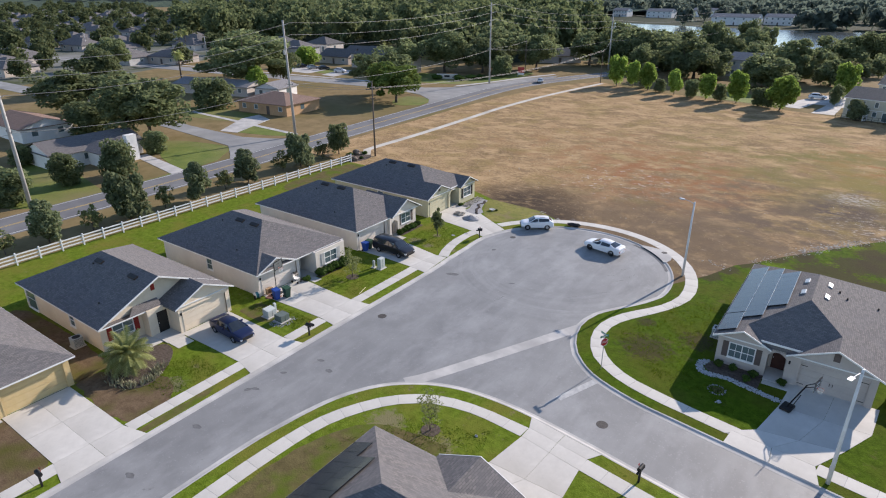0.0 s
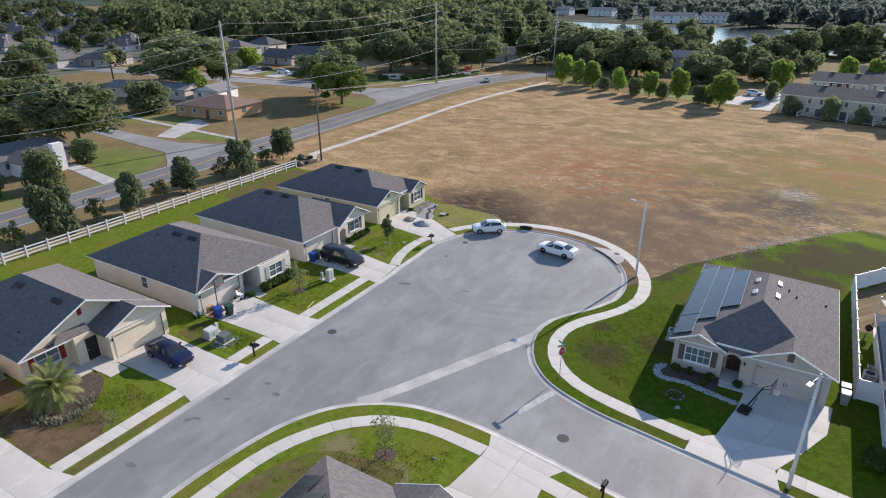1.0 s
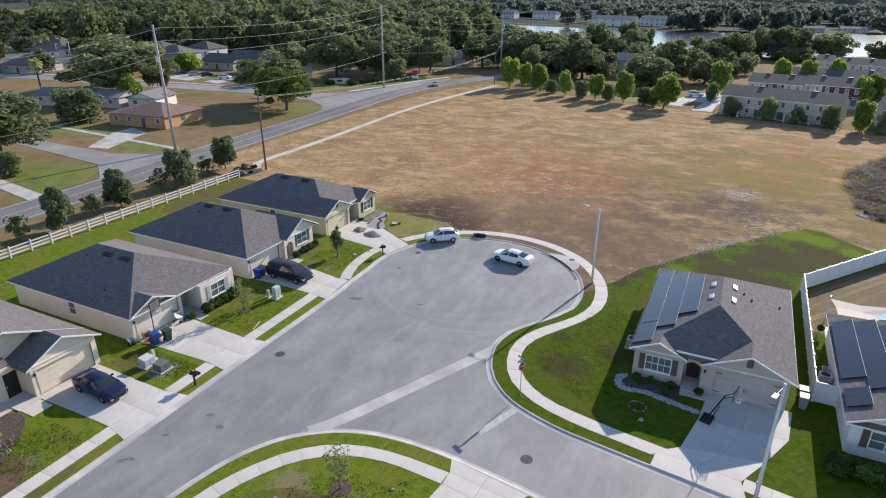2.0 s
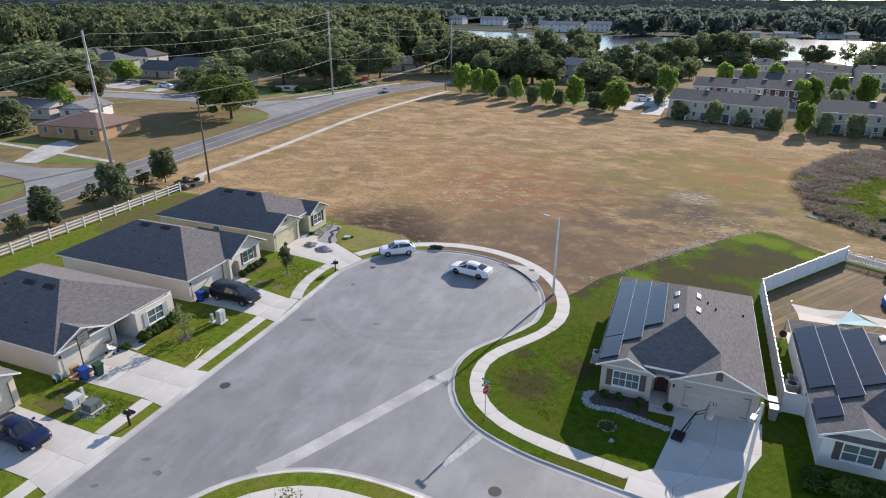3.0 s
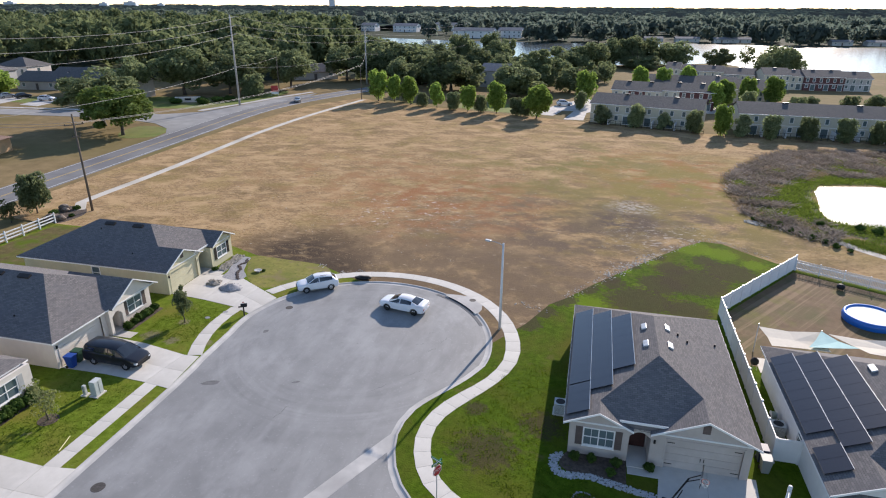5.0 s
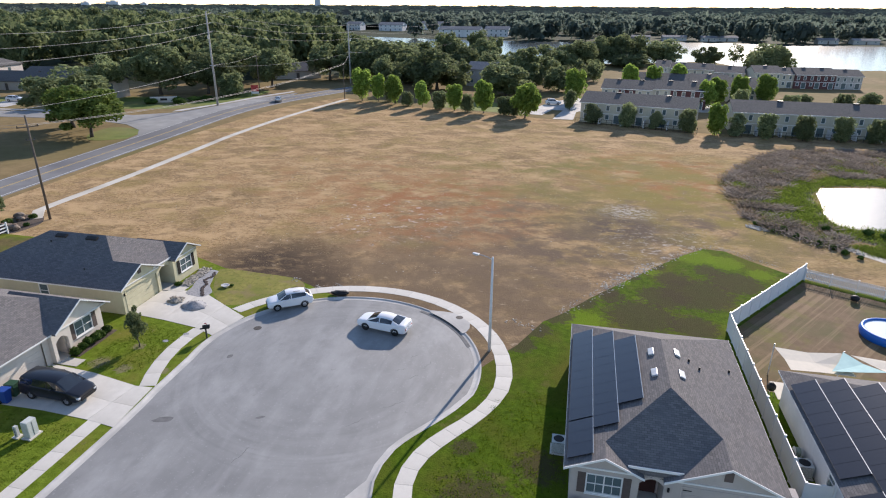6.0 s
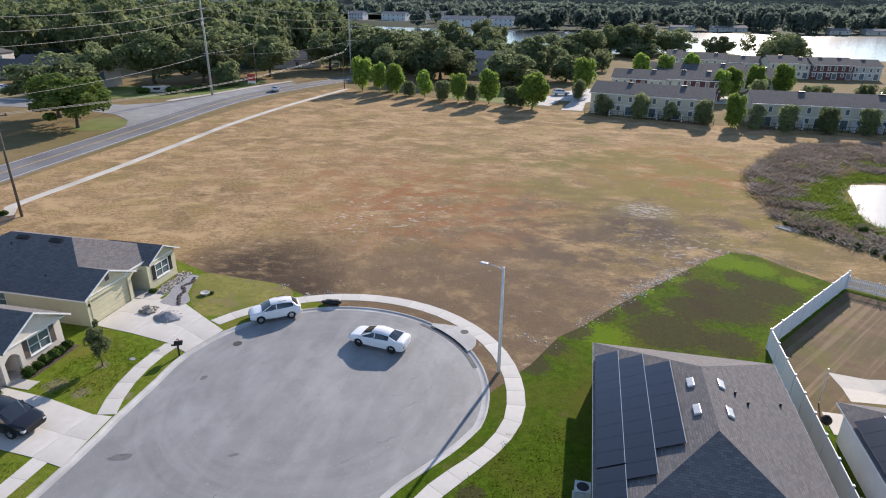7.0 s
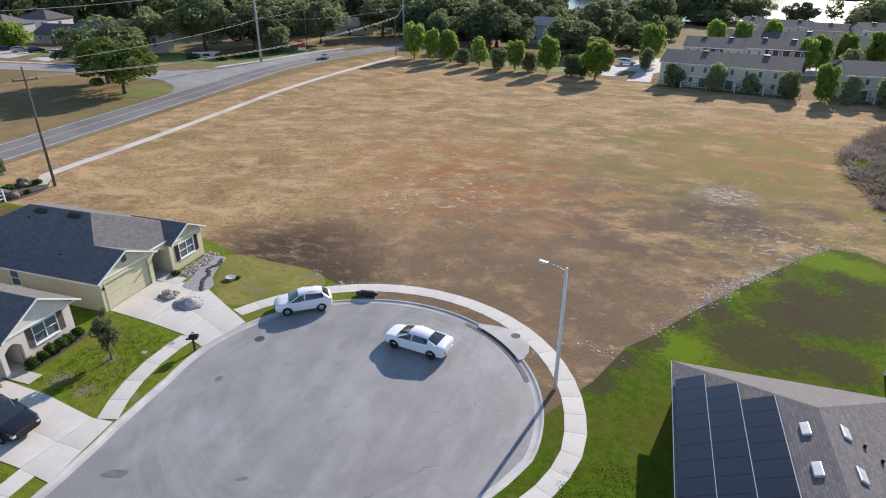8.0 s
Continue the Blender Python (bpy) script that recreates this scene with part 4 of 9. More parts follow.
        bmesh.ops.recalc_face_normals(lean, faces=lean.faces)
        uv_by_slope(part("porch_roof", lean, roof_mat, h))
        part("fascia", boxes((ex0 - 0.55, -ao - 0.39, wall_h - 0.01, bx0 + 0.2, -ao - 0.352, wall_h + 0.12)), M_WHITE, h)
    garage_door(h, pose(dx0, -gout, 0), dx1 - dx0, 2.15, spec.get("garage_mat", wall_mat), spec.get("hardware", False))
    window(h, pose(wx, -bout, 0.85), ww, 1.25, spec.get("shutters"), *spec.get("grid", (2, 2)))
    for side, holes in (("left", spec.get("left_holes", [])), ("right", spec.get("right_holes", []))):
        for x0, z0, x1, z1 in holes:
            mm = pose(0, depth - x0, z0, 0, 0, -90) if side == "left" else pose(width, -right_out + t + x0, z0, 0, 0, 90)
            window(h, mm, x1 - x0, z1 - z0, None, 1, 2)
    # base band and corner lights
    part("wall_light", boxes((gx0 + 0.17, -gout - 0.12, 1.75, gx0 + 0.29, -gout - 0.005, 2.0), bevel=0.02), M_BLACKMETAL, h)
    # roof with its boards
    bm = bmesh.new()
    z = wall_h + 0.02
    hip_roof(bm, -over, -over + spec.get("roof_front", 0.0), width + over, depth + over, z, pitch, not spec.get("front_gable"), spec.get("hip_back", True))
    cut = spec.get("hip_cut")  # the front hip ends above the entry, between the gables
    if cut is not None:
        bmesh.ops.bisect_plane(bm, geom=bm.verts[:] + bm.edges[:] + bm.faces[:], plane_co=(0, cut, 0), plane_no=(0, -1, 0), clear_outer=True)
        bmesh.ops.holes_fill(bm, edges=[e_ for e_ in bm.edges if e_.is_boundary])
    if spec.get("front_gable"):
        y0, c, top = spec["front_gable"], width / 2, z + (width / 2 + over) * pitch
        gm = bmesh.new()
        vs = [gm.verts.new((x, y, q)) for y in (y0 + 0.01, y0 + 0.2) for x, q in ((0, wall_h), (width, wall_h), (c, top - over * pitch - 0.06))]
        for f in ((0, 1, 2), (5, 4, 3), (0, 3, 4, 1), (1, 4, 5, 2), (2, 5, 3, 0)):
            gm.faces.new([vs[i] for i in f])
        part("gable", gm, wall_mat, h)
        rk = bmesh.new()
        yr = -over + spec.get("roof_front", 0.0) - 0.012
        for xa in (-over, width + over):
            bar_between(rk, (xa, yr, z + 0.02), (c, yr, top + 0.02), 0.05, 0.14)
        part("rake_board", rk, M_WHITE, h)
        part("gable_vent", boxes((c - 0.5, y0 - 0.03, top - 1.45, c - 0.15, y0 + 0.01, top - 0.85)), M_REDSHUT, h, "small red gable vent")
        pent = bmesh.new()
        xa, xb = ex0 - 1.6, gx0 - 0.3
        pv = [pent.verts.new(p) for p in ((xa, y0 - 0.75, z), (xb, y0 - 0.75, z), (xb, y0 + 0.02, z + 0.45), (xa + 0.8, y0 + 0.02, z + 0.45), (xa, y0 - 0.75, z - 0.1), (xb, y0 - 0.75, z - 0.1), (xb, y0 + 0.02, z - 0.1), (xa + 0.8, y0 + 0.02, z - 0.1))]
        for f in ((0, 1, 2, 3), (4, 7, 6, 5), (0, 4, 5, 1), (1, 5, 6, 2), (2, 6, 7, 3), (3, 7, 4, 0)):
            pent.faces.new([pv[i] for i in f])
        uv_by_slope(part("pent_roof", pent, roof_mat, h))
    for x0, x1 in spec.get("blank", []):
        bl = bmesh.new()
        wall_panel(bl, x1 - x0, wall_h, t, [], pose(x0, 0, 0))
        part("wall", bl, wall_mat, h)
    board = bmesh.new()
    e = (-over, -over + spec.get("roof_front", 0.0), width + over, depth + over)
    y_front = e[1] if cut is None else -0.35
    for a, b in (((e[2], y_front), (e[2], e[3])), ((e[2], e[3]), (e[0], e[3])), ((e[0], e[3]), (e[0], y_front))):
        bar_between(board, (*a, z - 0.02), (*b, z - 0.02), 0.04, 0.12)
    if cut is None:
        bar_between(board, (e[0], e[1], z - 0.02), (e[2], e[1], z - 0.02), 0.04, 0.12)
    else:
        rise = z + (cut - e[1]) * pitch
        bar_between(board, (ex0 - 0.7, cut - 0.03, rise + 0.02), (ex1 + 0.9, cut - 0.03, rise + 0.02), 0.05, 0.16)
        part("gable", boxes((ex0 - 0.1, cut + 0.02, wall_h - 0.02, ex1 + 0.4, cut + 0.16, rise - 0.1)), wall_mat, h)
    for g in spec.get("gables", []):
        x0, x1, out, back, gp, dz = g["x0"], g["x1"], g["out"], g["back"], g.get("pitch", pitch), g.get("dz", 0.0)
        zz = z + dz + 0.012
        top = gable_roof(bm, x0 - over, x1 + over, -out - 0.35, back, zz, gp)
        c = (x0 + x1) / 2
        for xa in (x0 - over, x1 + over):
            bar_between(board, (xa, -out - 0.36, zz + 0.015), (c, -out - 0.36, top + 0.015), 0.05, 0.13)
        gm = bmesh.new()
        wall_top = wall_h
        y0, y1 = -out + 0.003, -out + t
        rise = (x1 - x0) / 2 * gp + over * gp - 0.1
        a, b = [gm.verts.new((x, y0, q)) for x, q in ((x0, wall_top), (x1, wall_top), (c, zz + rise))], [gm.verts.new((x, y1, q)) for x, q in ((x0, wall_top), (x1, wall_top), (c, zz + rise))]
        for f in ((a[0], a[1], a[2]), (b[2], b[1], b[0]), (a[0], b[0], b[1], a[1]), (a[1], b[1], b[2], a[2]), (a[2], b[2], b[0], a[0])):
            gm.faces.new(f)
        part("gable", gm, wall_mat, h)
        if g.get("vent"):
            part("gable_vent", boxes((c - 0.22, -out - 0.04, wall_top + 0.45, c + 0.22, -out + 0.003, wall_top + 1.15)), M_SHUTTER, h, "dark louvred gable vent")
        if g.get("band", True):
            part("trim", boxes((x0, -out - 0.05, wall_top - 0.08, x1, -out - 0.002, wall_top + 0.02)), M_WHITE, h)
    ob = part("roof", bm, roof_mat, h)
    uv_by_slope(ob)
    part("fascia", board, M_WHITE, h)
    return h


ROW = lambda y: pose(-33.0, y, 0, 0, 0, 90)
win_side = [(6.0, 0.9, 6.9, 2.1)]
# olive house at the end of the row: gabled garage and gabled bay
house_end = estate_house("olive stucco bungalow with dark shingle roof beside a field", ROW(-1.3), 10.8, 17.2, M_OLIVE, dict(
    garage=(0, 5.2), bay=(6.8, 10.8, 0.4), entry=(5.2, 6.8), shutters=M_DARK, left_holes=[(8.4, 0.9, 9.3, 2.15)],
    roof_front=0.0, hip_cut=0.03, gables=[dict(x0=0, x1=5.2, out=0.0, back=7.0, vent=True), dict(x0=7.2, x1=10.8, out=0.4, back=5.0, pitch=0.5)]))
house_mid = estate_house("taupe stucco bungalow with dark shingle roof", ROW(-15.1), 11.1, 17.2, M_BEIGE, dict(
    garage=(0, 5.4), bay=(7.0, 11.1, 0.0), entry=(5.8, 7.0), blank=[(5.4, 5.8)], arch_out=0.4, arch_flat=True, spring=1.6, shutters=M_SHUTTER, left_holes=[],
    gables=[dict(x0=6.0, x1=11.1, out=0.42, back=6.0, pitch=0.55)]))
house_hoop = estate_house("beige stucco bungalow with basketball hoop on its driveway", ROW(-29.3), 11.2, 16.4, M_BEIGE, dict(
    garage=(0, 5.4), bay=(6.9, 11.2, 0.9), entry=(5.4, 6.9), shutters=M_GREYWALL, left_holes=[(8.0, 0.9, 8.9, 2.1)],
    gables=[dict(x0=0.2, x1=4.2, out=0.05, back=5.0, pitch=0.42)]))
house_palm = estate_house("cream stucco bungalow with red-shuttered window", ROW(-43.6), 10.9, 17.0, M_CREAM, dict(
    garage=(5.6, 10.9), bay=(0, 3.9, -2.6), entry=(3.9, 5.6), shutters=M_REDSHUT, left_holes=[(0.4, 0.1, 2.3, 2.2), (9.0, 0.9, 9.9, 2.1)], roof_front=2.2, front_gable=2.6,
    gables=[dict(x0=5.6, x1=10.9, out=0.0, back=7.0)]))
house_yellow = estate_house("yellow stucco bungalow with grey shingle roof", ROW(-57.9), 10.6, 17.0, M_YELLOW, dict(
    garage=(5.4, 10.6), bay=(0, 3.9, 0.0), entry=(3.9, 5.4), shutters=None, left_holes=[],
    gables=[]))
house_solar = estate_house("taupe bungalow with solar panels on a grey shingle roof", pose(6.85, -15.05, 0), 10.9, 16.05, M_TAUPE, dict(
    garage=(5.0, 10.9), garage_span=(5.95, 10.4), bay=(0, 3.7, 0.0), entry=(3.7, 5.0), shutters=M_SHUTTER, window_w=1.85, hardware=True, grid=(4, 2), door_mat=surf("dark_red_door", (0.06, 0.025, 0.02), (0.085, 0.035, 0.028), 3, 0.5, None, 1, 0.1, 20),
    roof_front=-0.65, hip_cut=0.03, gables=[dict(x0=0, x1=3.5, out=0.0, back=4.5), dict(x0=5.3, x1=10.9, out=0.02, back=4.2, vent=True)]))
house_fenced = estate_house("white stucco bungalow with solar panels behind a vinyl fence", pose(21.2, -18.0, 0), 12.0, 15.45, M_WHITEWALL, dict(
    garage=(6.0, 12.0), bay=(0, 4.2, 0.0), entry=(4.2, 6.0), shutters=M_SHUTTER, left_holes=[(9.0, 0.9, 9.9, 2.1)],
    gables=[dict(x0=0, x1=4.2, out=0.0, back=6.0)]))
house_near = estate_house("brown stucco bungalow with black solar panels on its roof", pose(7.0, -40.1, 0, 0, 0, 180), 15.0, 10.0, M_TAUPE, dict(
    garage=(5.0, 10.1), bay=(11.6, 15.0, 0.0), entry=(10.1, 11.6), shutters=None, left_holes=[], blank=[(0.2, 4.99)], garage_out=0.3,
    gables=[dict(x0=5.0, x1=10.1, out=0.3, back=6.0)]))


# ---- trees ----
ICO = bmesh.new()
bmesh.ops.create_icosphere(ICO, subdivisions=2, radius=1)
ICO_V, ICO_F = np.array([v.co[:] for v in ICO.verts]), np.array([[v.index for v in f.verts] for f in ICO.faces])
ICO.free()
ICO1 = bmesh.new()
bmesh.ops.create_icosphere(ICO1, subdivisions=1, radius=1)
ICO1_V, ICO1_F = np.array([v.co[:] for v in ICO1.verts]), np.array([[v.index for v in f.verts] for f in ICO1.faces])
ICO1.free()


def foliage(seed, clumps, leaves_n, leaf, spread=(1, 1, 0.8), clump_r=(0.28, 0.45), taper=0.0, core=0.8, fill=0.75):
    """Verts and faces of a crown about 1 m in radius round the origin: lumpy clumps set with loose leaves.
    taper: how far the crown narrows towards its top."""
    rng = np.random.default_rng(seed)
    cv, cf = ICO_V, ICO_F
    verts, faces, at = [], [], 0
    cs, rs = [], []
    for _ in range(clumps):
        d = rng.normal(size=3)
        d /= np.linalg.norm(d)
        p = d * rng.uniform(0.25, fill) * np.array(spread)
        w = 1 - taper * (p[2] / spread[2] + 1) / 2
        p[:2] *= w
        cs.append(p)
        rs.append(rng.uniform(*clump_r) * (0.55 + 0.45 * w))
    for p, r in zip(cs, rs):
        if core:
            wob = 1 + 0.22 * rng.normal(size=len(cv))
            verts.append(p + cv * (r * core * wob)[:, None] * (1, 1, 0.85))
            faces.append(cf + at)
            at += len(cv)
    per = leaves_n // clumps
    tris = []
    for p, r in zip(cs, rs):
        d = rng.normal(size=(per, 3))
        d[:, 2] += 0.25
        d /= np.linalg.norm(d, axis=1)[:, None]
        c = p + d * r * rng.uniform(0.7, 1.12, per)[:, None] * (1, 1, 0.9)
        nrm = d + rng.normal(size=(per, 3)) * 0.7
        nrm /= np.linalg.norm(nrm, axis=1)[:, None]
        u = np.cross(nrm, rng.normal(size=(per, 3)))
        u /= np.linalg.norm(u, axis=1)[:, None] + 1e-9
        v = np.cross(nrm, u)
        s = (leaf * rng.uniform(0.6, 1.4, per))[:, None]
        q = np.stack([c - u * s, c - v * s * 0.55 + nrm * s * 0.15, c + u * s, c + v * s * 0.55 + nrm * s * 0.15], 1).reshape(-1, 3)
        verts.append(q)
        k = np.arange(per)[:, None] * 4 + at
        tris += [np.hstack([k, k + 1, k + 2]), np.hstack([k, k + 2, k + 3])]
        at += per * 4
    v = np.concatenate(verts)
    lo, hi = np.percentile(v, 1, axis=0), np.percentile(v, 99, axis=0)
    return (v - (lo + hi) / 2) / ((hi - lo) / 2), np.concatenate(faces + tris)


def crown_mesh(name, material, **kw):
    v, f = foliage(**kw)
    return mesh_of(name, v, f, material)


def trunk_bm(h, r, crown_r, limbs, seed, lean=0.0):
    """A tapered trunk that forks into limbs; h: height of the fork."""
    rng, bm = random.Random(seed), bmesh.new()
    p = Vector((0, 0, -0.15))
    rr = r * 1.25
    for k in range(3):
        q = Vector((rng.uniform(-1, 1) * 0.06 * h, rng.uniform(-1, 1) * 0.06 * h, h * (k + 1) / 3))
        tube(bm, p, q, rr, rr * 0.82, 8, k == 0)
        p, rr = q, rr * 0.82
    for k in range(limbs):
        a = 2 * math.pi * (k + rng.uniform(-0.2, 0.2)) / limbs
        e = p + Vector((math.cos(a) * crown_r * 0.5, math.sin(a) * crown_r * 0.5, crown_r * rng.uniform(0.5, 0.9)))
        mid = p.lerp(e, 0.5) + Vector((math.cos(a), math.sin(a), 0)) * crown_r * 0.1
        tube(bm, p, mid, rr * 0.7, rr * 0.45, 6, False)
        tube(bm, mid, e, rr * 0.45, rr * 0.15, 6, False)
    return bm


M_LEAF_LIGHT = leaves("light_oak_leaves", (0.12, 0.17, 0.04), (0.2, 0.27, 0.07), 0.4)
CROWNS = {
    "oak": [crown_mesh("crown", M_LEAF_DARK, seed=s, clumps=56, leaves_n=10000, leaf=0.055, spread=(0.9, 0.9, 0.7), clump_r=(0.13, 0.32), core=0.0, fill=0.95) for s in (1, 2, 3)],
    "tall": [crown_mesh("crown", M_LEAF_DARK, seed=s, clumps=60, leaves_n=10000, leaf=0.055, spread=(0.8, 0.8, 0.85), clump_r=(0.12, 0.3), core=0.0, fill=0.95) for s in (51, 52, 53)],
    "young": [crown_mesh("crown", M_LEAF_MID, seed=s, clumps=34, leaves_n=6000, leaf=0.06, spread=(0.75, 0.75, 1.0), clump_r=(0.13, 0.28), taper=0.5, core=0.0) for s in (4, 5, 6)],
    "bright": [crown_mesh("crown", M_LEAF_BRIGHT, seed=s, clumps=40, leaves_n=6000, leaf=0.065, spread=(0.8, 0.8, 0.9), clump_r=(0.18, 0.34), taper=0.35, core=0.0) for s in (7, 8)],
    "round": [crown_mesh("crown", M_LEAF_DARK, seed=s, clumps=34, leaves_n=6500, leaf=0.06, spread=(0.7, 0.7, 0.95), clump_r=(0.18, 0.36), taper=0.3, core=0.0) for s in (9, 10)],
    "sparse": [crown_mesh("crown", M_LEAF_PALE, seed=s, clumps=26, leaves_n=900, leaf=0.07, spread=(0.8, 0.8, 0.8), clump_r=(0.1, 0.24), core=0.0) for s in (11, 12)],
    "light": [crown_mesh("crown", M_LEAF_LIGHT, seed=s, clumps=60, leaves_n=10000, leaf=0.055, spread=(0.88, 0.88, 0.72), clump_r=(0.12, 0.3), core=0.0, fill=0.95) for s in (41, 42)],
    "thin": [crown_mesh("crown", M_LEAF_PALE, seed=s, clumps=30, leaves_n=700, leaf=0.045, spread=(0.8, 0.8, 1.0), clump_r=(0.1, 0.24), core=0.0, taper=0.3) for s in (43, 44)],
    "small": [crown_mesh("crown", M_LEAF_WOOD, seed=s, clumps=24, leaves_n=1500, leaf=0.075, spread=(0.75, 0.75, 1.0), clump_r=(0.14, 0.26), core=0.35, taper=0.4) for s in (13, 14)],
    "bush": [crown_mesh("crown", M_SHRUB, seed=s, clumps=14, leaves_n=1300, leaf=0.085, spread=(0.6, 0.6, 0.55), clump_r=(0.3, 0.45)) for s in (15, 16)],
}
TREE_LABELS = {
    "light": "broad mid-green oak with a spreading crown", "thin": "young tree with thin pale leaves",
    "oak": "broad dark green oak with a spreading crown", "young": "young dusky green oak beside a white rail fence", "bright": "bright yellow-green tree at the edge of a field",
    "round": "dense dark green tree", "sparse": "thin pale shrub tree with open twigs", "small": "small staked tree on a lawn", "bush": "rounded green shrub"}


def tree(kind, x, y, height, radius, z=0.0, turn=0.0, label="", group="", clear=0.3, variant=0, name="tree"):
    """A tree with its crown between clear * height and height."""
    t = thing(name, label or TREE_LABELS[kind], "shrub" if name == "shrub" else "tree", pose(x, y, z, 0, 0, turn), group)
    lo = height * clear
    half = (height - lo) / 2
    if name != "shrub":
        part("trunk", trunk_bm(lo + 0.15 * half, max(0.05, radius * 0.055), radius, 5, int(x * 7 + y)), M_BARK, t, smooth=True)
    c = CROWNS[kind][variant % len(CROWNS[kind])]
    put("crown", c, t, m=Matrix.LocRotScale((0, 0, lo + half), Euler((0, 0, turn)), (radius, radius, half)))
    return t


rnd = random.Random(5)
# along the rail fence by the main road
for i, (x, y, hh, r, kind) in enumerate([(-65.8, -34.7, 5.2, 1.52, "young"), (-65.4, -24.6, 6.3, 2.08, "young"), (-64.8, -14.4, 5.6, 1.52, "young"), (-66.4, -4.6, 5.2, 1.6, "young"), (-66.8, 6.8, 5.6, 1.84, "young"), (-67.0, 16.4, 5.4, 1.68, "round"),
                                          (-65.6, -29.5, 3.2, 1.28, "sparse"), (-66.0, -19.2, 3.2, 1.2, "sparse"), (-66.6, -8.8, 3.0, 1.2, "sparse"), (-67.2, 3.2, 3.4, 1.36, "sparse"), (-67.4, 12.6, 3.2, 1.2, "sparse"), (-66.0, -39.5, 3.0, 1.2, "sparse")]):
    tree(kind, x, y, hh, r, 0 if y > 13 else LOW, i * 70, group="trees along the rail fence", clear=0.12 if kind == "young" else 0.2, variant=i, label="" if kind != "round" else "dense dark green tree at the fence end")
# bright trees and shrubs along the field's far edge
for i, (x, y, hh, r) in enumerate([(-56.5, 128.2, 8.6, 2.65), (-51.8, 129.0, 7.2, 1.72), (-45.5, 124.5, 7.6, 2.03), (-36.6, 120.8, 6.6, 1.72), (-27.0, 117.0, 6.6, 1.95), (-18.9, 115.6, 7.9, 2.11), (-7.8, 110.9, 7.9, 2.89)]):
    tree("bright", x, y, hh, r, 0, i * 50, group="bright trees at the field's edge", clear=0.2, variant=i)
for i, (x, y, hh, r) in enumerate([(-48.5, 130.5, 7, 1.72), (-41.4, 122.9, 3.6, 1.4), (-31.4, 118.8, 4.6, 1.95), (-23.4, 117.2, 4.2, 1.48), (-13.4, 114.5, 4.4, 1.72), (-11.0, 113.5, 4.6, 1.48)]):
    tree("round", x, y, hh, r, 0, i * 80, group="dark shrubs at the field's edge", clear=0.08, variant=i, label="dense dark green shrub at the field's edge")
for i, (x, y, hh, r, k) in enumerate([(8.6, 106.6, 4.6, 1.79, "young"), (16.2, 104.6, 5.2, 1.64, "round"), (22.6, 103.0, 4.0, 1.48, "young"), (29.0, 100.6, 5.0, 1.64, "round"), (34.6, 99.6, 6.4, 1.72, "bright"), (38.9, 98.9, 4.8, 1.56, "young"),
                                       (44.3, 98.0, 5.0, 1.72, "round"), (51.6, 97.8, 4.9, 1.72, "round"), (58.8, 97.6, 5.0, 1.64, "round"), (65.2, 97.4, 4.8, 1.72, "round"), (72.0, 97.4, 5.0, 1.72, "round"), (79.0, 97.4, 5.0, 1.72, "round")]):
    tree(k, x, y, hh, r, 0, i * 60, group="trees behind the townhouses", clear=0.1, variant=i, label="dark green tree along a townhouse yard fence" if k != "bright" else "yellow-green tree between townhouse rows")
for i, (x, y, hh, r) in enumerate([(38.5, 137, 7.4, 2.1), (42.0, 142, 7.6, 2.18), (49.5, 150, 7.6, 2.18), (56.5, 150, 8.0, 2.34), (3.5, 140, 9.0, 2.65), (20, 160, 9, 2.34), (27, 163, 8.5, 2.18), (35, 166, 9, 2.34)]):
    tree("bright", x, y, hh, r, LOW, i * 40, group="bright trees among the townhouses", clear=0.2, variant=i, label="bright green tree among townhouses")
for i, (x, y, hh, r) in enumerate([(2.6, 127.0, 5.2, 1.4), (58, 132, 5, 2.03), (62.5, 137, 4.6, 1.95), (72.5, 138, 5, 2.03), (80, 142, 5, 2.34), (46, 132, 6, 1.87)]):
    tree("round", x, y, hh, r, LOW, i * 40, group="yard trees among the townhouses", clear=0.15, variant=i, label="small round tree by a townhouse drive")
# oaks along the lake and beyond the field
OAKS = [(-66, 187, 13.4, 10.2), (-41.5, 159.4, 11.9, 10.0), (-55.7, 243.7, 13.6, 6.2), (-48.7, 278, 13.3, 4.4), (-39.9, 237.3, 11.7, 8.3), (-38.6, 267.5, 10.9, 4.2), (-17.3, 149.3, 9.3, 6.8), (-12.9, 173.9, 12.1, 8.5), (-5.2, 237.1, 9.7, 8.8), (3.2, 239.6, 11.4, 6.7),
        (13.3, 267.6, 12.1, 8.0), (24.7, 271.1, 12.6, 9.4), (41.1, 276.1, 10.3, 7.8), (61.6, 276.3, 7.9, 6.0), (76.8, 233.4, 11.3, 8.2), (-93.9, 232.2, 13, 5.4), (-80, 182, 12.5, 5.4), (-80.1, 209.8, 10.1, 8.3), (-63.9, 214.6, 11.1, 8.8), (-43.4, 211.2, 9.9, 7.2), (24.5, 256.6, 5.4, 8.0), (-25, 190, 9.5, 7.0), (-2, 165, 7.4, 5.0), (-52, 176, 9.5, 7.5)]
for i, (x, y, hh, r) in enumerate(OAKS):
    tree("oak" if i % 3 else "tall", x, y, hh, r, LOW, i * 77, group="oaks beyond the field", clear=0.1, variant=i, label="broad dark green oak beyond a field")
tree("sparse", 73.7, 277, 9.6, 3.4, LOW, 0, "thin open-crowned tree by the lake", clear=0.2, variant=1)
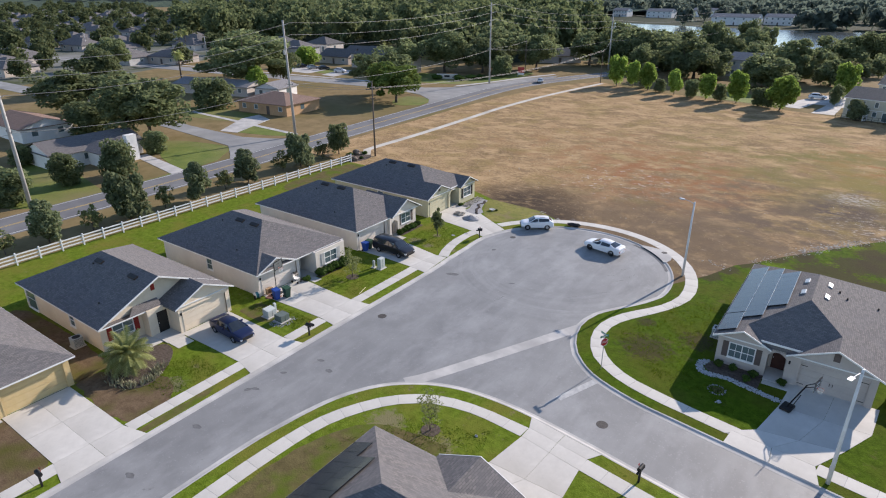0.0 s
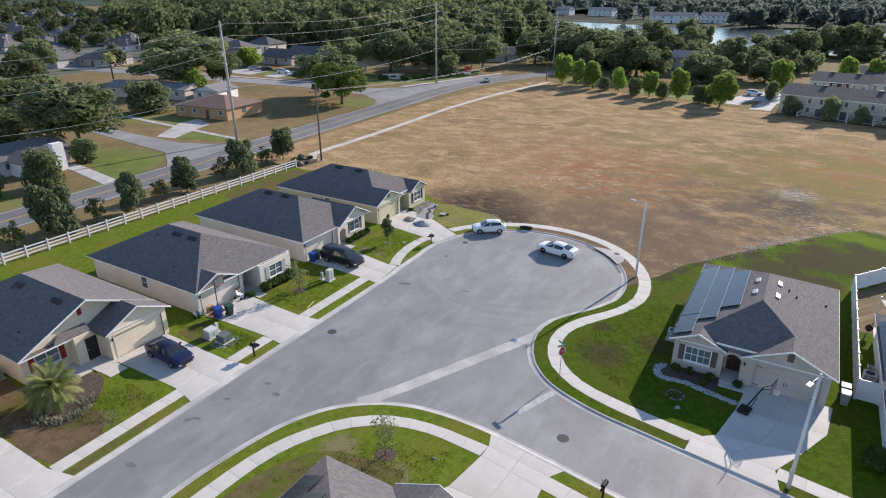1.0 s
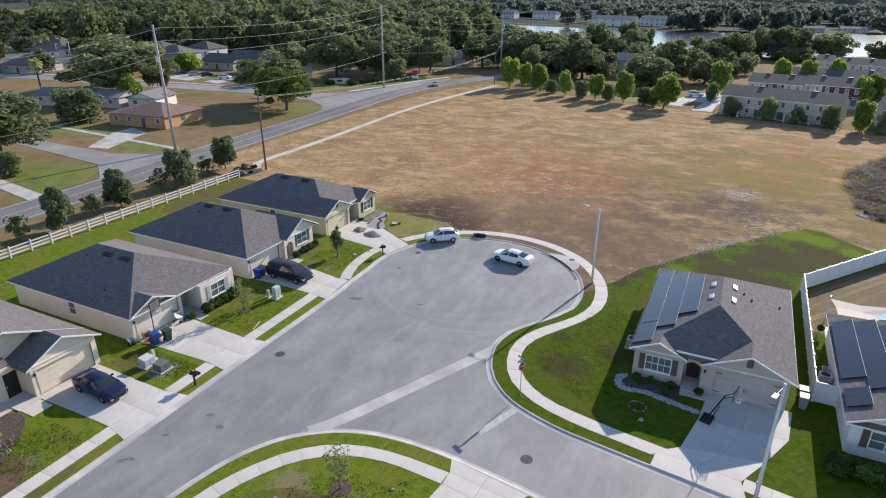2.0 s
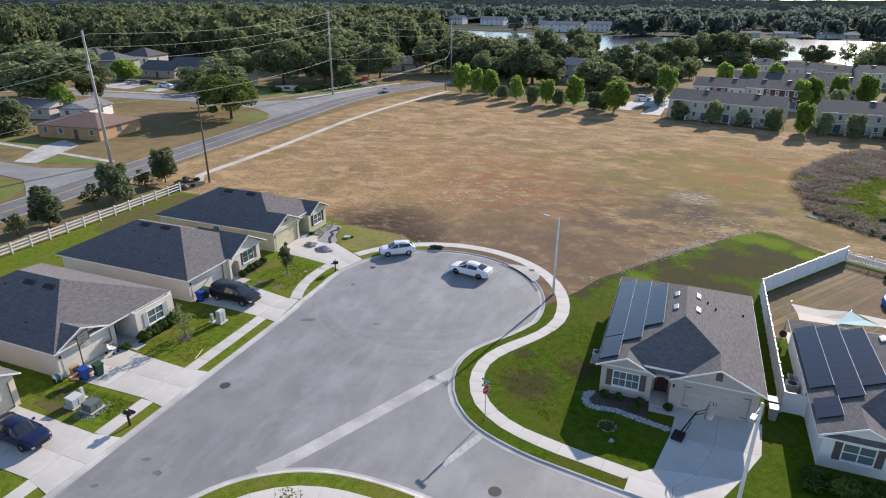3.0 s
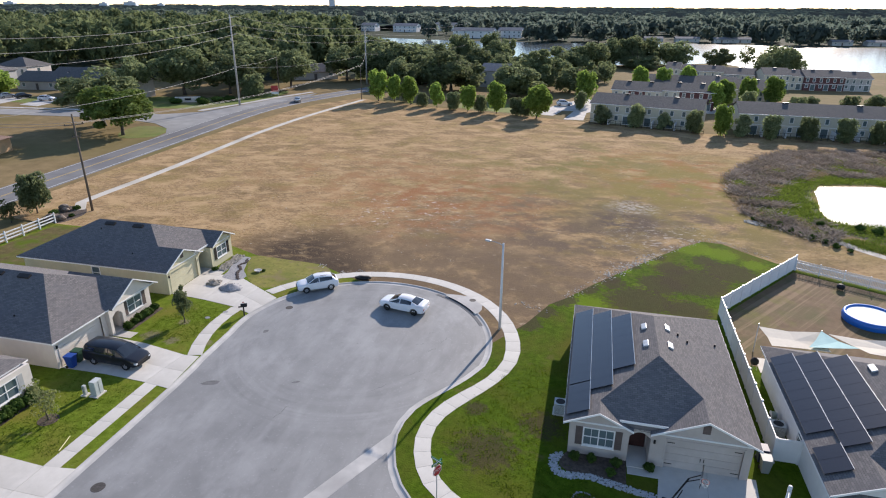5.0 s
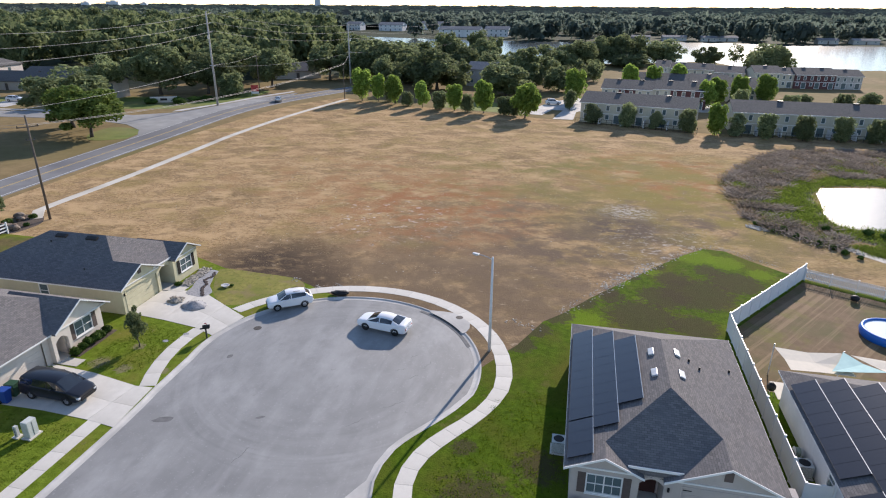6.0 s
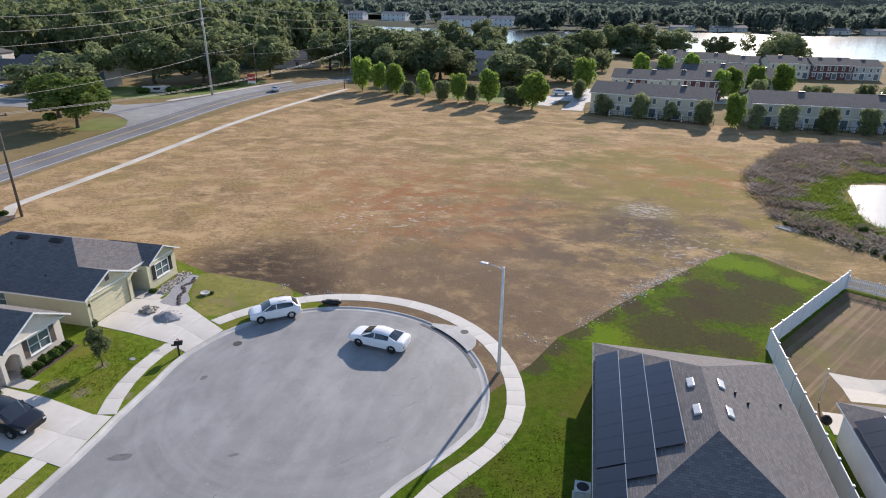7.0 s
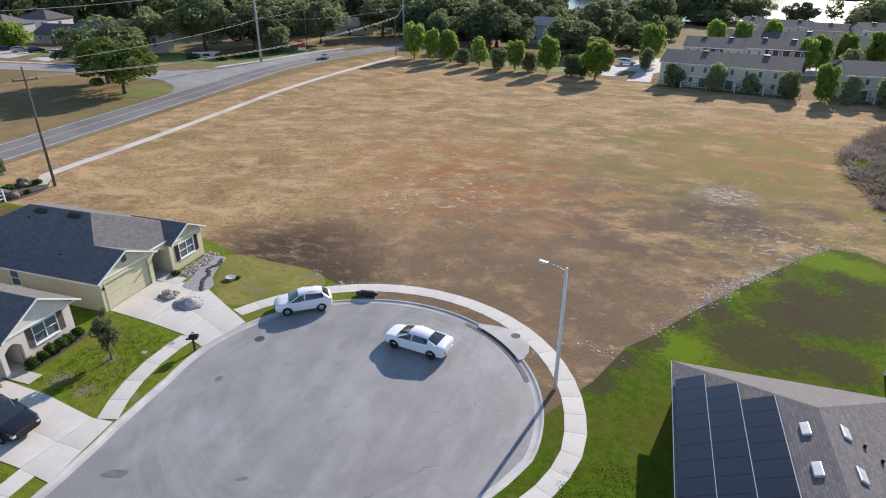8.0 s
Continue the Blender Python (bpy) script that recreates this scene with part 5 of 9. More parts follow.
# oaks west of the main road
for i, (x, y, hh, r, k) in enumerate([(-105.3, 1.9, 12.6, 7.2, "tall"), (-146, 7.4, 10.4, 8.0, "tall"), (-94.4, 66.0, 9.8, 6.3, "light"), (-106, 74, 12, 7.4, "oak"), (-121, 126, 14.2, 8.4, "oak"), (-108, 131, 11.5, 7.0, "oak"), (-130, 113, 11, 5.6, "oak"),
                                       (-128, 32.9, 7.2, 4.4, "round"), (-120.4, -1.8, 6.9, 4.0, "round"), (-150, 60.7, 15, 11.5, "oak"), (-172, 77, 13, 8, "oak"), (-145, 71, 11, 4.2, "oak"), (-138.5, 54.9, 7.2, 2.6, "bright"), (-98, 128, 6.5, 3.2, "round"), (-96.3, -2.4, 4.0, 1.9, "round"),
                                       (-86.6, -14.4, 5.7, 2.3, "round"), (-88.5, -21.9, 4.9, 2.0, "round"), (-107.4, -20.6, 3.3, 2.0, "round"), (-85.6, -31.2, 5.0, 2.7, "round"), (-180, 30, 12, 7, "oak"), (-230, 60, 11, 6.5, "oak"), (-200, 110, 9, 5, "oak"), (-178, 112, 7, 4, "bright"),
                                       (-96, 150, 12, 7, "oak"), (-112, 150, 13, 8, "oak"), (-86, 176, 12, 8, "oak"), (-70, 180, 10.5, 7, "oak"), (-60, 165, 9, 5, "oak")]):
    tree(k, x, y, hh, r, LOW, i * 91, group="trees west of the main road", clear=0.28 if k in ("oak", "light", "tall") else 0.05, variant=i, label="broad dark green oak by a suburban road" if k in ("oak", "light", "tall") else "dense clipped dark green tree in a yard")


def grove(name, label, spots, templates, material, seed):
    """Many crowns in one mesh, for woods that nobody could count. spots: x, y, height, radius."""
    rng = np.random.default_rng(seed)
    vs, fs, at = [], [], 0
    for x, y, hh, r in spots:
        v, f = templates[rng.integers(len(templates))]
        a = rng.uniform(0, 6.28)
        c, s = math.cos(a), math.sin(a)
        q = np.stack([(v[:, 0] * c - v[:, 1] * s) * r + x, (v[:, 0] * s + v[:, 1] * c) * r + y, v[:, 2] * hh * 0.45 + hh * 0.56 + LOW], 1)
        vs.append(q)
        fs.append(f + at)
        at += len(v)
    v, f = np.concatenate(vs), np.concatenate(fs)
    me = bpy.data.meshes.new(name)
    me.vertices.add(len(v))
    me.vertices.foreach_set("co", v.ravel())
    me.loops.add(f.size)
    me.loops.foreach_set("vertex_index", f.ravel().astype(np.int32))
    me.polygons.add(len(f))
    me.polygons.foreach_set("loop_start", np.arange(0, f.size, 3, dtype=np.int32))
    me.materials.append(material)
    me.update(calc_edges=True)
    return tagged(new(name, me), label, "woods", kind="stuff")


def inside(p, poly):
    hit = False
    for (x0, y0), (x1, y1) in zip(poly, poly[1:] + poly[:1]):
        if (y0 > p[1]) != (y1 > p[1]) and p[0] < (x1 - x0) * (p[1] - y0) / (y1 - y0) + x0:
            hit = not hit
    return hit


def scatter(poly, n, size, seed):
    """Spots spread evenly over an outline, with heights and radii about a size."""
    rng, out = random.Random(seed), []
    xs, ys = [p[0] for p in poly], [p[1] for p in poly]
    while len(out) < n:
        best, far = None, -1
        for _ in range(4):
            p = (rng.uniform(min(xs), max(xs)), rng.uniform(min(ys), max(ys)))
            if not inside(p, poly):
                continue
            d = min([(p[0] - q[0]) ** 2 + (p[1] - q[1]) ** 2 for q in out[-400:]] or [1e9])
            if d > far:
                best, far = p, d
        if best:
            s = size * rng.uniform(0.75, 1.25)
            out.append((*best, s * rng.uniform(0.95, 1.25), s * 0.52))
    return out


GROVE = [foliage(seed=s, clumps=22, leaves_n=820, leaf=0.13, spread=(0.8, 0.8, 0.8), clump_r=(0.2, 0.42), core=0.0, fill=0.9) for s in (21, 22, 23, 24, 25, 26)]
FAR = [foliage(seed=s, clumps=8, leaves_n=112, leaf=0.26, spread=(0.75, 0.75, 0.7), clump_r=(0.3, 0.55), core=0.0) for s in (31, 32, 33)]
WOOD_W = [(-620, 330), (-430, 215), (-300, 160), (-235, 165), (-165, 160), (-135, 165), (-118, 160), (-97, 185), (-104, 235), (-128, 295), (-180, 385), (-228, 470), (-270, 540), (-560, 560)]
grove("woods_west", "dense mixed green woods behind the suburb", scatter(WOOD_W, 430, 13.5, 1), GROVE, M_LEAF_WOOD, 1)
grove("woods_lake", "dark oak woods along the lake shore", scatter([(-60, 182), (-20, 178), (8, 185), (12, 215), (0, 235), (-30, 235), (-62, 225)], 44, 4.6, 2), GROVE, M_LEAF_DARK, 2)
FAR_SHORE = [(-900, 560), (-420, 560), (-262, 535), (-195, 492), (-109, 463), (-20, 454), (64, 480), (140, 471), (199, 464), (330, 468), (520, 506), (900, 650), (1400, 900)]
woodland = slab("ground_woodland", [(-900, 556), (-420, 556), (-262, 526), (-195, 485), (-109, 457), (-20, 448), (64, 474), (140, 465), (199, 458), (330, 463), (520, 501), (900, 641), (1700, 900), (1700, 1400), (-900, 1400)], LOW + 0.02, 0.1, surf("forest_floor", (0.03, 0.04, 0.025), (0.05, 0.06, 0.035), 0.2, 0.95, None, 1, 0.2, 2, spec=0.05))
woods_floor = slab("ground_woodland", [(-640, 335), (-430, 216), (-300, 163), (-235, 168), (-118, 164), (-95, 188), (-62, 225), (-58, 262), (-66, 288), (-95, 380), (-120, 480), (-165, 645), (-420, 556), (-640, 600)], LOW + 0.03, 0.1, bpy.data.materials["forest_floor"])
tagged(woods_floor, "dark leafy ground under the woods", "ground", kind="structure")
tagged(woodland, "dark wooded ground on the far lake shore", "ground", kind="structure")
# lots kept clear on the far shore, down to the water: x from, x to, y to
SHORE_LOTS = ((-124, -56, 516), (-246, -140, 655), (36, 124, 494), (168, 256, 488))
shore_spots = [p for p in scatter(FAR_SHORE + [(1500, 1150), (900, 950), (0, 900), (-900, 900)], 2300, 12, 3) if not any(x0 < p[0] < x1 and p[1] < y1 for x0, x1, y1 in SHORE_LOTS)]
# these crowns wear the haze-tinted leaf colour
grove("woods_far_shore", "haze-tinted bluish green woods along the far lake shore", shore_spots, FAR, M_LEAF_HAZE, 3)
grove("woods_suburb", "scattered yard trees through a far suburb", scatter([(-1100, 0), (-230, 20), (-215, 110), (-300, 150), (-440, 215), (-640, 330), (-1000, 520), (-1100, 500)], 420, 8, 4), GROVE, M_LEAF_WOOD, 4)


# backdrop treetops; the faint blue emission below stands in for distance haze
M_BACKDROP_HAZE = surf("backdrop_treetops", (0.05, 0.068, 0.045), (0.085, 0.11, 0.065), 0.05, 0.9, (0.06, 0.078, 0.055), 0.01, 1.0, 0.2, dist=2.0)
bd_in = M_BACKDROP_HAZE.node_tree.nodes["Principled BSDF"].inputs
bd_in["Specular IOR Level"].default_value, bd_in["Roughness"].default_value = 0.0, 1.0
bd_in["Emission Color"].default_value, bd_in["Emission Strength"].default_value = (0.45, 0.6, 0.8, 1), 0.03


def canopy():
    """The closed treetop surface of the far country."""
    rng = np.random.default_rng(9)
    rs = np.concatenate([np.linspace(660, 1600, 40), np.geomspace(1650, 4600, 40)])
    an = np.radians(np.linspace(15, 178, 200))
    verts = []
    for r in rs:
        for a in an:
            x, y = r * math.cos(a), r * math.sin(a)
            wet = x > -150 and y < 700 and x < 950
            z = -1.0 if (wet or (a > radians(125) and r < 1150)) else 7 + 3.5 * noise.noise((x / 60, y / 60, 0)) + rng.uniform(-1.2, 1.2) + 4 * noise.noise((x / 400, y / 400, 3))
            verts.append((x, y, z))
    n = len(an)
    faces = [(i * n + j, i * n + j + 1, (i + 1) * n + j + 1, (i + 1) * n + j) for i in range(len(rs) - 1) for j in range(n - 1)]
    me = mesh_of("woods_canopy", verts, [f[::-1] for f in faces], M_BACKDROP_HAZE)
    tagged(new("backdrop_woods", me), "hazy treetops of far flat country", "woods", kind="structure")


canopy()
hz = grove("backdrop_treetops", "hazy treetops out to the horizon", scatter([(-3200, 600), (-1100, 500), (-900, 900), (900, 950), (1500, 1150), (2600, 3300), (-3200, 3300)], 2300, 32, 5), [(v * (1.5, 1.5, 0.26) - (0, 0, 0.62), f) for v, f in FAR], M_BACKDROP_HAZE, 5)
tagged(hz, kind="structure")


# ---- houses beyond the estate ----
def plain_house(label, m, w, d, h, wall_mat, roof_mat, gable=False, pitch=0.4, wins=3, storeys=1, door=True, drive=None, name="house"):
    """A simple house; front at y = 0 facing -y."""
    t = thing(name, label, "house", m)
    rows = [h / storeys * k + h / storeys * 0.38 for k in range(storeys)]
    ww, wh = 1.3, h / storeys * 0.45
    xs = [w * (i + 0.5) / wins - ww / 2 for i in range(wins)]
    holes = [(x, z, x + ww, z + wh) for z in rows for x in xs]
    di = wins // 2 if door else -1
    if door:
        holes[di] = (xs[di], 0, xs[di] + 1.1, 2.1)
    for a in ((w, h, 0.2, holes, pose(0, 0, 0)), (d - 0.4, h, 0.2, [(d * 0.4, rows[-1], d * 0.4 + ww, rows[-1] + wh)], pose(w, 0.2, 0, 0, 0, 90)), (d - 0.4, h, 0.2, [], pose(0, d - 0.2, 0, 0, 0, -90)), (w, h, 0.2, [], pose(w, d, 0, 0, 0, 180))):
        part("wall", wall_panel(bmesh.new(), *a), wall_mat, t)
    for k, hl in enumerate(holes):
        if k == di:
            part("door", boxes((hl[0] + 0.02, 0.1, 0.02, hl[2] - 0.02, 0.15, hl[3] - 0.02)), M_SHUTTER, t)
        else:
            wn_ = part("window", ring_frame(bmesh.new(), *hl, 0.07, -0.03, 0.1), M_WHITE, t)
            part("pane", boxes((hl[0] + 0.06, 0.1, hl[1] + 0.06, hl[2] - 0.06, 0.12, hl[3] - 0.06)), M_GLASS, wn_)
    part("window", boxes((w - 0.1, 0.2 + d * 0.4, rows[-1], w + 0.03, 0.2 + d * 0.4 + ww, rows[-1] + wh)), M_GLASS, t)
    bm = bmesh.new()
    if gable:
        hip_roof(bm, -0.4, -0.4, w + 0.4, d + 0.4, h + 0.02, pitch, False, False)
        gm = bmesh.new()
        if w > d:
            for x in (0.0, w - 0.2):
                a = [gm.verts.new((xx, yy, zz)) for xx in (x, x + 0.2) for yy, zz in ((0, h), (d, h), (d / 2, h + d / 2 * pitch + 0.05))]
                for f in ((0, 1, 2), (5, 4, 3), (0, 3, 4, 1), (1, 4, 5, 2), (2, 5, 3, 0)):
                    gm.faces.new([a[i] for i in f])
        else:
            for y in (0.0, d - 0.2):
                a = [gm.verts.new((xx, yy, zz)) for yy in (y, y + 0.2) for xx, zz in ((0, h), (w, h), (w / 2, h + w / 2 * pitch + 0.05))]
                for f in ((0, 1, 2), (5, 4, 3), (0, 3, 4, 1), (1, 4, 5, 2), (2, 5, 3, 0)):
                    gm.faces.new([a[i] for i in f])
        bmesh.ops.recalc_face_normals(gm, faces=gm.faces)
        part("gable", gm, wall_mat, t)
    else:
        hip_roof(bm, -0.45, -0.45, w + 0.45, d + 0.45, h + 0.02, pitch)
    uv_by_slope(part("roof", bm, roof_mat, t))
    return t


# across the main road
plain_house("orange brick bungalow with a low brown roof", pose(-119, 33.8, LOW, 0, 0, 6), 16, 12, 2.7, M_TERRA, M_SHINGLE_BROWN, pitch=0.3, wins=4)
white_house = plain_house("white bungalow with a dark grey gabled roof and a gabled wing", pose(-98.6, -19.6, LOW, 0, 0, 90), 16, 9.5, 2.6, M_WHITEWALL, M_SHINGLE, gable=True, pitch=0.34, wins=4)
part("wall", wall_panel(bmesh.new(), 5.2, 2.6, 0.2, [(2.6, 0.9, 3.7, 2.2)], pose(6.0, -5.0, 0)), M_WHITEWALL, white_house)
part("wall", boxes((6.0, -4.8, 0, 6.2, -0.004, 2.6), (11.0, -4.8, 0, 11.2, -0.004, 2.6)), M_WHITEWALL, white_house)
wn_ = part("window", ring_frame(bmesh.new(), 8.6, 0.9, 9.7, 2.2, 0.07, -5.03, -4.9), M_WHITE, white_house)
part("pane", boxes((8.66, -4.9, 0.96, 9.64, -4.88, 2.14)), M_GLASS, wn_)
bm = bmesh.new()
gable_roof(bm, 5.5, 11.7, -5.5, 4.0, 2.62, 0.34)
uv_by_slope(part("roof", bm, M_SHINGLE, white_house))
gm = bmesh.new()
vs = [gm.verts.new((x, y, z)) for y in (-4.99, -4.8) for x, z in ((6.0, 2.6), (11.2, 2.6), (8.6, 3.5))]
for f in ((0, 1, 2), (5, 4, 3), (0, 3, 4, 1), (1, 4, 5, 2), (2, 5, 3, 0)):
    gm.faces.new([vs[i] for i in f])
part("gable", gm, M_WHITEWALL, white_house)
plain_house("white bungalow with a red-brown gabled roof", pose(-125, -13.6, LOW, 0, 0, 90), 10, 16, 2.8, M_WHITEWALL, M_SHINGLE_BROWN, gable=True, pitch=0.3, wins=2, door=False)
plain_house("long low house with a grey roof", pose(-160, 42, LOW, 0, 0, 15), 26, 10, 2.7, M_TAUPE, M_SHINGLE_GREY, gable=True, pitch=0.25, wins=5)
plain_house("small white house with a maroon gable", pose(-133, 50, LOW, 0, 0, 15), 8, 9, 2.6, M_WHITEWALL, M_SHINGLE_GREY, gable=True, pitch=0.35, wins=2)
chimney = part("chimney", boxes((-0.6, -0.9, 0, 0.6, 0.9, 4.6)), M_WHITEWALL)
chimney.matrix_basis = pose(-95.2, -7.4, LOW, 0, 0, 0)
tagged(chimney, "broad white painted chimney stack", "chimney")
rnd = random.Random(11)
for x, y, a in ((-205, 118, 8), (-182, 122, 4), (-160, 118, -4), (-228, 130, 10), (-255, 132, 10), (-285, 120, 12), (-310, 138, 12), (-330, 112, 12), (-146, 112, -10), (-106, 172, 30), (-182, 136, 5), (-210, 140, 5)):
    plain_house("grey-roofed suburban house among trees", pose(x, y, LOW, 0, 0, a), rnd.uniform(13, 17), rnd.uniform(11, 13), 2.8 if rnd.random() < 0.7 else 5.2, rnd.choice([M_BEIGE, M_GREYWALL, M_TAUPE]), rnd.choice([M_SHINGLE_DARK, M_SHINGLE]), gable=rnd.random() < 0.4, pitch=0.45, wins=3)
for wall_mat, seed in ((M_TAUPE, 1), (M_GREYWALL, 2)):
    proto = plain_house("dark-roofed house in a far suburb", pose(-226 - 13 * seed, 92 - 12 * seed, LOW, 0, 0, 12), 15, 13, 2.9, wall_mat, M_SHINGLE, pitch=0.46, wins=3)
    tagged(proto, group="houses of the far suburb")
    for k in range(120):
        row, col = divmod(k, 12)
        x = -252 - col * 33 - row * 22 - (seed - 1) * 16.5 + rnd.uniform(-2, 2)
        y = 24 + row * 33 - col * 1.5 + (seed - 1) * 3 + rnd.uniform(-2, 2)
        if y < 150 + (-300 - x) * 0.53 or x > -300:
            copy_thing(proto, pose(x, y, LOW, 0, 0, 12 + 180 * (row % 2)))
suburb = slab("ground_suburb", [(-215, 10), (-215, 60), (-235, 112), (-300, 150), (-440, 215), (-640, 330), (-1000, 520), (-1500, 560), (-1500, -100)], LOW + 0.01, 0.04, surf("suburb_lots", (0.07, 0.085, 0.04), (0.2, 0.2, 0.18), 0.06, 0.95, (0.24, 0.24, 0.23), 0.03, 0.3, 1, spec=0.05))
tagged(suburb, "patchwork of lawns and drives in a far suburb", "ground", kind="structure")
# white houses on the far lake shore
for x, y, w, h in ((-119, 500, 36, 6), (-82, 514, 21, 6), (-242, 600, 16, 6), (-205, 596, 26, 6), (-172, 640, 26, 6)):
    plain_house("pale lakeside house with a grey roof", pose(x, y, LOW, 0, 0, -6), w, 13, h, M_WHITEWALL, M_SHINGLE_GREY, gable=True, pitch=0.36, wins=5, storeys=2)
for x, y, w in ((40, 486, 14), (64, 492, 18), (92, 490, 12), (104, 494, 16), (172, 480, 14), (196, 482, 18), (236, 480, 16)):
    plain_house("low grey boathouse on the far lake shore", pose(x, y, LOW, 0, 0, 4), w, 8, 2.8, M_GREYWALL, M_SHINGLE_GREY, gable=True, pitch=0.3, wins=3)


M_SIDING = surf("pale_olive_siding", (0.53, 0.5, 0.4), (0.58, 0.55, 0.45), 2.0, 0.9, (0.5, 0.47, 0.38), 0.4, 0.3, 40)


def townhouse(label, x0, y0, x1, y1, depth, h, walls, units, blocks, pitch=0.33, yards=True):
    """A two-storey terrace; its field side runs from (x0, y0) to (x1, y1). blocks: how many units share one roof, and how far that block is stepped up and back."""
    w, a = math.hypot(x1 - x0, y1 - y0), math.degrees(math.atan2(y1 - y0, x1 - x0))
    t = thing("townhouse", label, "townhouse", pose(x0, y0, LOW, 0, 0, a))
    u = w / units
    k0 = 0
    for n, dz, dy in blocks:
        hb, xa, xb = h + dz, k0 * u, (k0 + n) * u
        for k in range(k0, k0 + n):
            top = hb - 1.75
            holes = [(u * cx - 0.45, top, u * cx + 0.45, top + 1.3) for cx in (0.26, 0.74)]
            holes += [(u * 0.25 - 0.5, 0.9, u * 0.25 + 0.5, 2.1), (u * 0.7 - 0.8, 0.05, u * 0.7 + 0.8, 2.1)]
            wl = part("wall", wall_panel(bmesh.new(), u, hb, 0.2, holes, pose(0, 0, 0)), walls[k % len(walls)], t)
            wl.matrix_basis = pose(k * u, dy, 0)
            for i, hl in enumerate(holes):
                wn_ = part("window" if i < 3 else "patio_door", ring_frame(bmesh.new(), *hl, 0.1, -0.04, 0.08), M_WHITE, t)
                wn_.matrix_basis = pose(k * u, dy, 0)
                part("pane", boxes((hl[0] + 0.1, 0.06, hl[1] + 0.1, hl[2] - 0.1, 0.08, hl[3] - 0.1)), M_GLASS, wn_)
            if k and yards:
                part("yard_wall", boxes((-0.08, -3.0, 0, 0.08, -0.02, 1.8)), M_VINYL, t).matrix_basis = pose(k * u, 0, 0)
        part("ledge", boxes((xa, dy - 0.05, hb * 0.5 - 0.08, xb, dy - 0.003, hb * 0.5 + 0.06)), M_WHITE, t)
        bm = boxes((xa + 0.003, dy + 0.2, 0, xa + 0.2, depth, hb), (xb - 0.2, dy + 0.2, 0, xb - 0.003, depth, hb), (xa + 0.2, depth - 0.2, 0, xb - 0.2, depth, hb))
        mid, peak = (dy + depth) / 2, hb + (depth - dy) / 2 * pitch
        for x in (xa + 0.003, xb - 0.2):
            v = [bm.verts.new((xx, yy, zz)) for xx in (x, x + 0.19) for yy, zz in ((dy, hb), (depth, hb), (mid, peak))]
            for f in ((0, 1, 2), (5, 4, 3), (0, 3, 4, 1), (1, 4, 5, 2), (2, 5, 3, 0)):
                bm.faces.new([v[i] for i in f])
        part("end_wall", bm, walls[k0 % len(walls)], t)
        bm, e0, e1 = bmesh.new(), 0.35 if k0 == 0 else -0.01, 0.35 if k0 + n == units else -0.01
        y_a, y_b, rise = dy - 0.45, depth + 0.45, ((depth - dy) / 2 + 0.45) * pitch
        loft(bm, [[(x, y_a, hb + 0.02), (x, mid, hb + 0.02 + rise), (x, y_b, hb + 0.02), (x, y_b, hb - 0.1), (x, mid, hb - 0.1 + rise), (x, y_a, hb - 0.1)] for x in (xa - e0, xb + e1)], True, False)
        bmesh.ops.holes_fill(bm, edges=[q for q in bm.edges if q.is_boundary])
        bmesh.ops.recalc_face_normals(bm, faces=bm.faces)
        uv_by_slope(part("roof", bm, M_SHINGLE_DARK, t))
        for x in ((xa + xb) / 2,) if n < 3 else (xa + (xb - xa) * 0.3, xa + (xb - xa) * 0.75):
            part("roof_vent", boxes((x - 0.6, mid - 0.6, hb + rise - 0.3, x + 0.6, mid - 0.15, hb + rise + 0.12)), M_DARK, t)
        part("fascia", boxes((xa - e0, dy - 0.52, hb - 0.16, xb + e1, dy - 0.455, hb + 0.0)), M_WHITE, t)
        k0 += n
    return t


townhouse("pale olive two-storey townhouse row with grey roof backing onto a field", 5.6, 110.4, 30.6, 104.2, 11, 4.7, [M_SIDING], 5, ((5, 0, 0),))
townhouse("pale olive two-storey townhouse row with grey roof near a pond", 38.6, 103.4, 72.0, 102.4, 11, 4.7, [M_SIDING], 7, ((7, 0, 0),))
townhouse("pale townhouse at the end of a row by a pond", 76, 102.2, 90, 101.8, 11, 4.9, [M_SIDING], 3, ((3, 0, 0),))
townhouse("two-storey townhouse row with maroon lower walls in the second line", 11, 139, 38, 134.6, 11, 4.7, [M_SIDING, M_REDWALL, M_SIDING, M_SIDING, M_REDWALL, M_REDWALL], 6, ((3, 0, 0), (3, 0.35, 0.8)), yards=False)
townhouse("low townhouse row with a wide grey roof", 20, 160, 58, 153, 13, 4.4, [M_BEIGE], 7, ((3, 0, 0), (2, 0.3, 0.5), (2, -0.3, 0)), yards=False)
townhouse("grey stepped townhouse row close to the lake", 31.5, 206, 61.5, 200, 11, 4.3, [M_SIDING, M_GREYWALL, M_SIDING], 6, ((1, 0.7, 0), (3, 0.2, 0.8), (2, -0.4, 0)), yards=False)
townhouse("stepped townhouse row with maroon-sided units by the lake", 63, 192, 97.5, 194, 11, 4.6, [M_SIDING, M_SIDING, M_SIDING, M_REDWALL, M_REDWALL, M_REDWALL, M_GREYWALL, M_GREYWALL], 8, ((2, 0.4, 0), (1, 0, 0.8), (3, 0, 0), (2, -0.3, 0.8)), yards=False)
plain_house("two-storey grey house beyond the field's trees", pose(-34, 172, LOW, 0, 0, -10), 12, 10, 5.6, M_GREYWALL, M_SHINGLE_GREY, gable=True, pitch=0.4, wins=3, storeys=2)

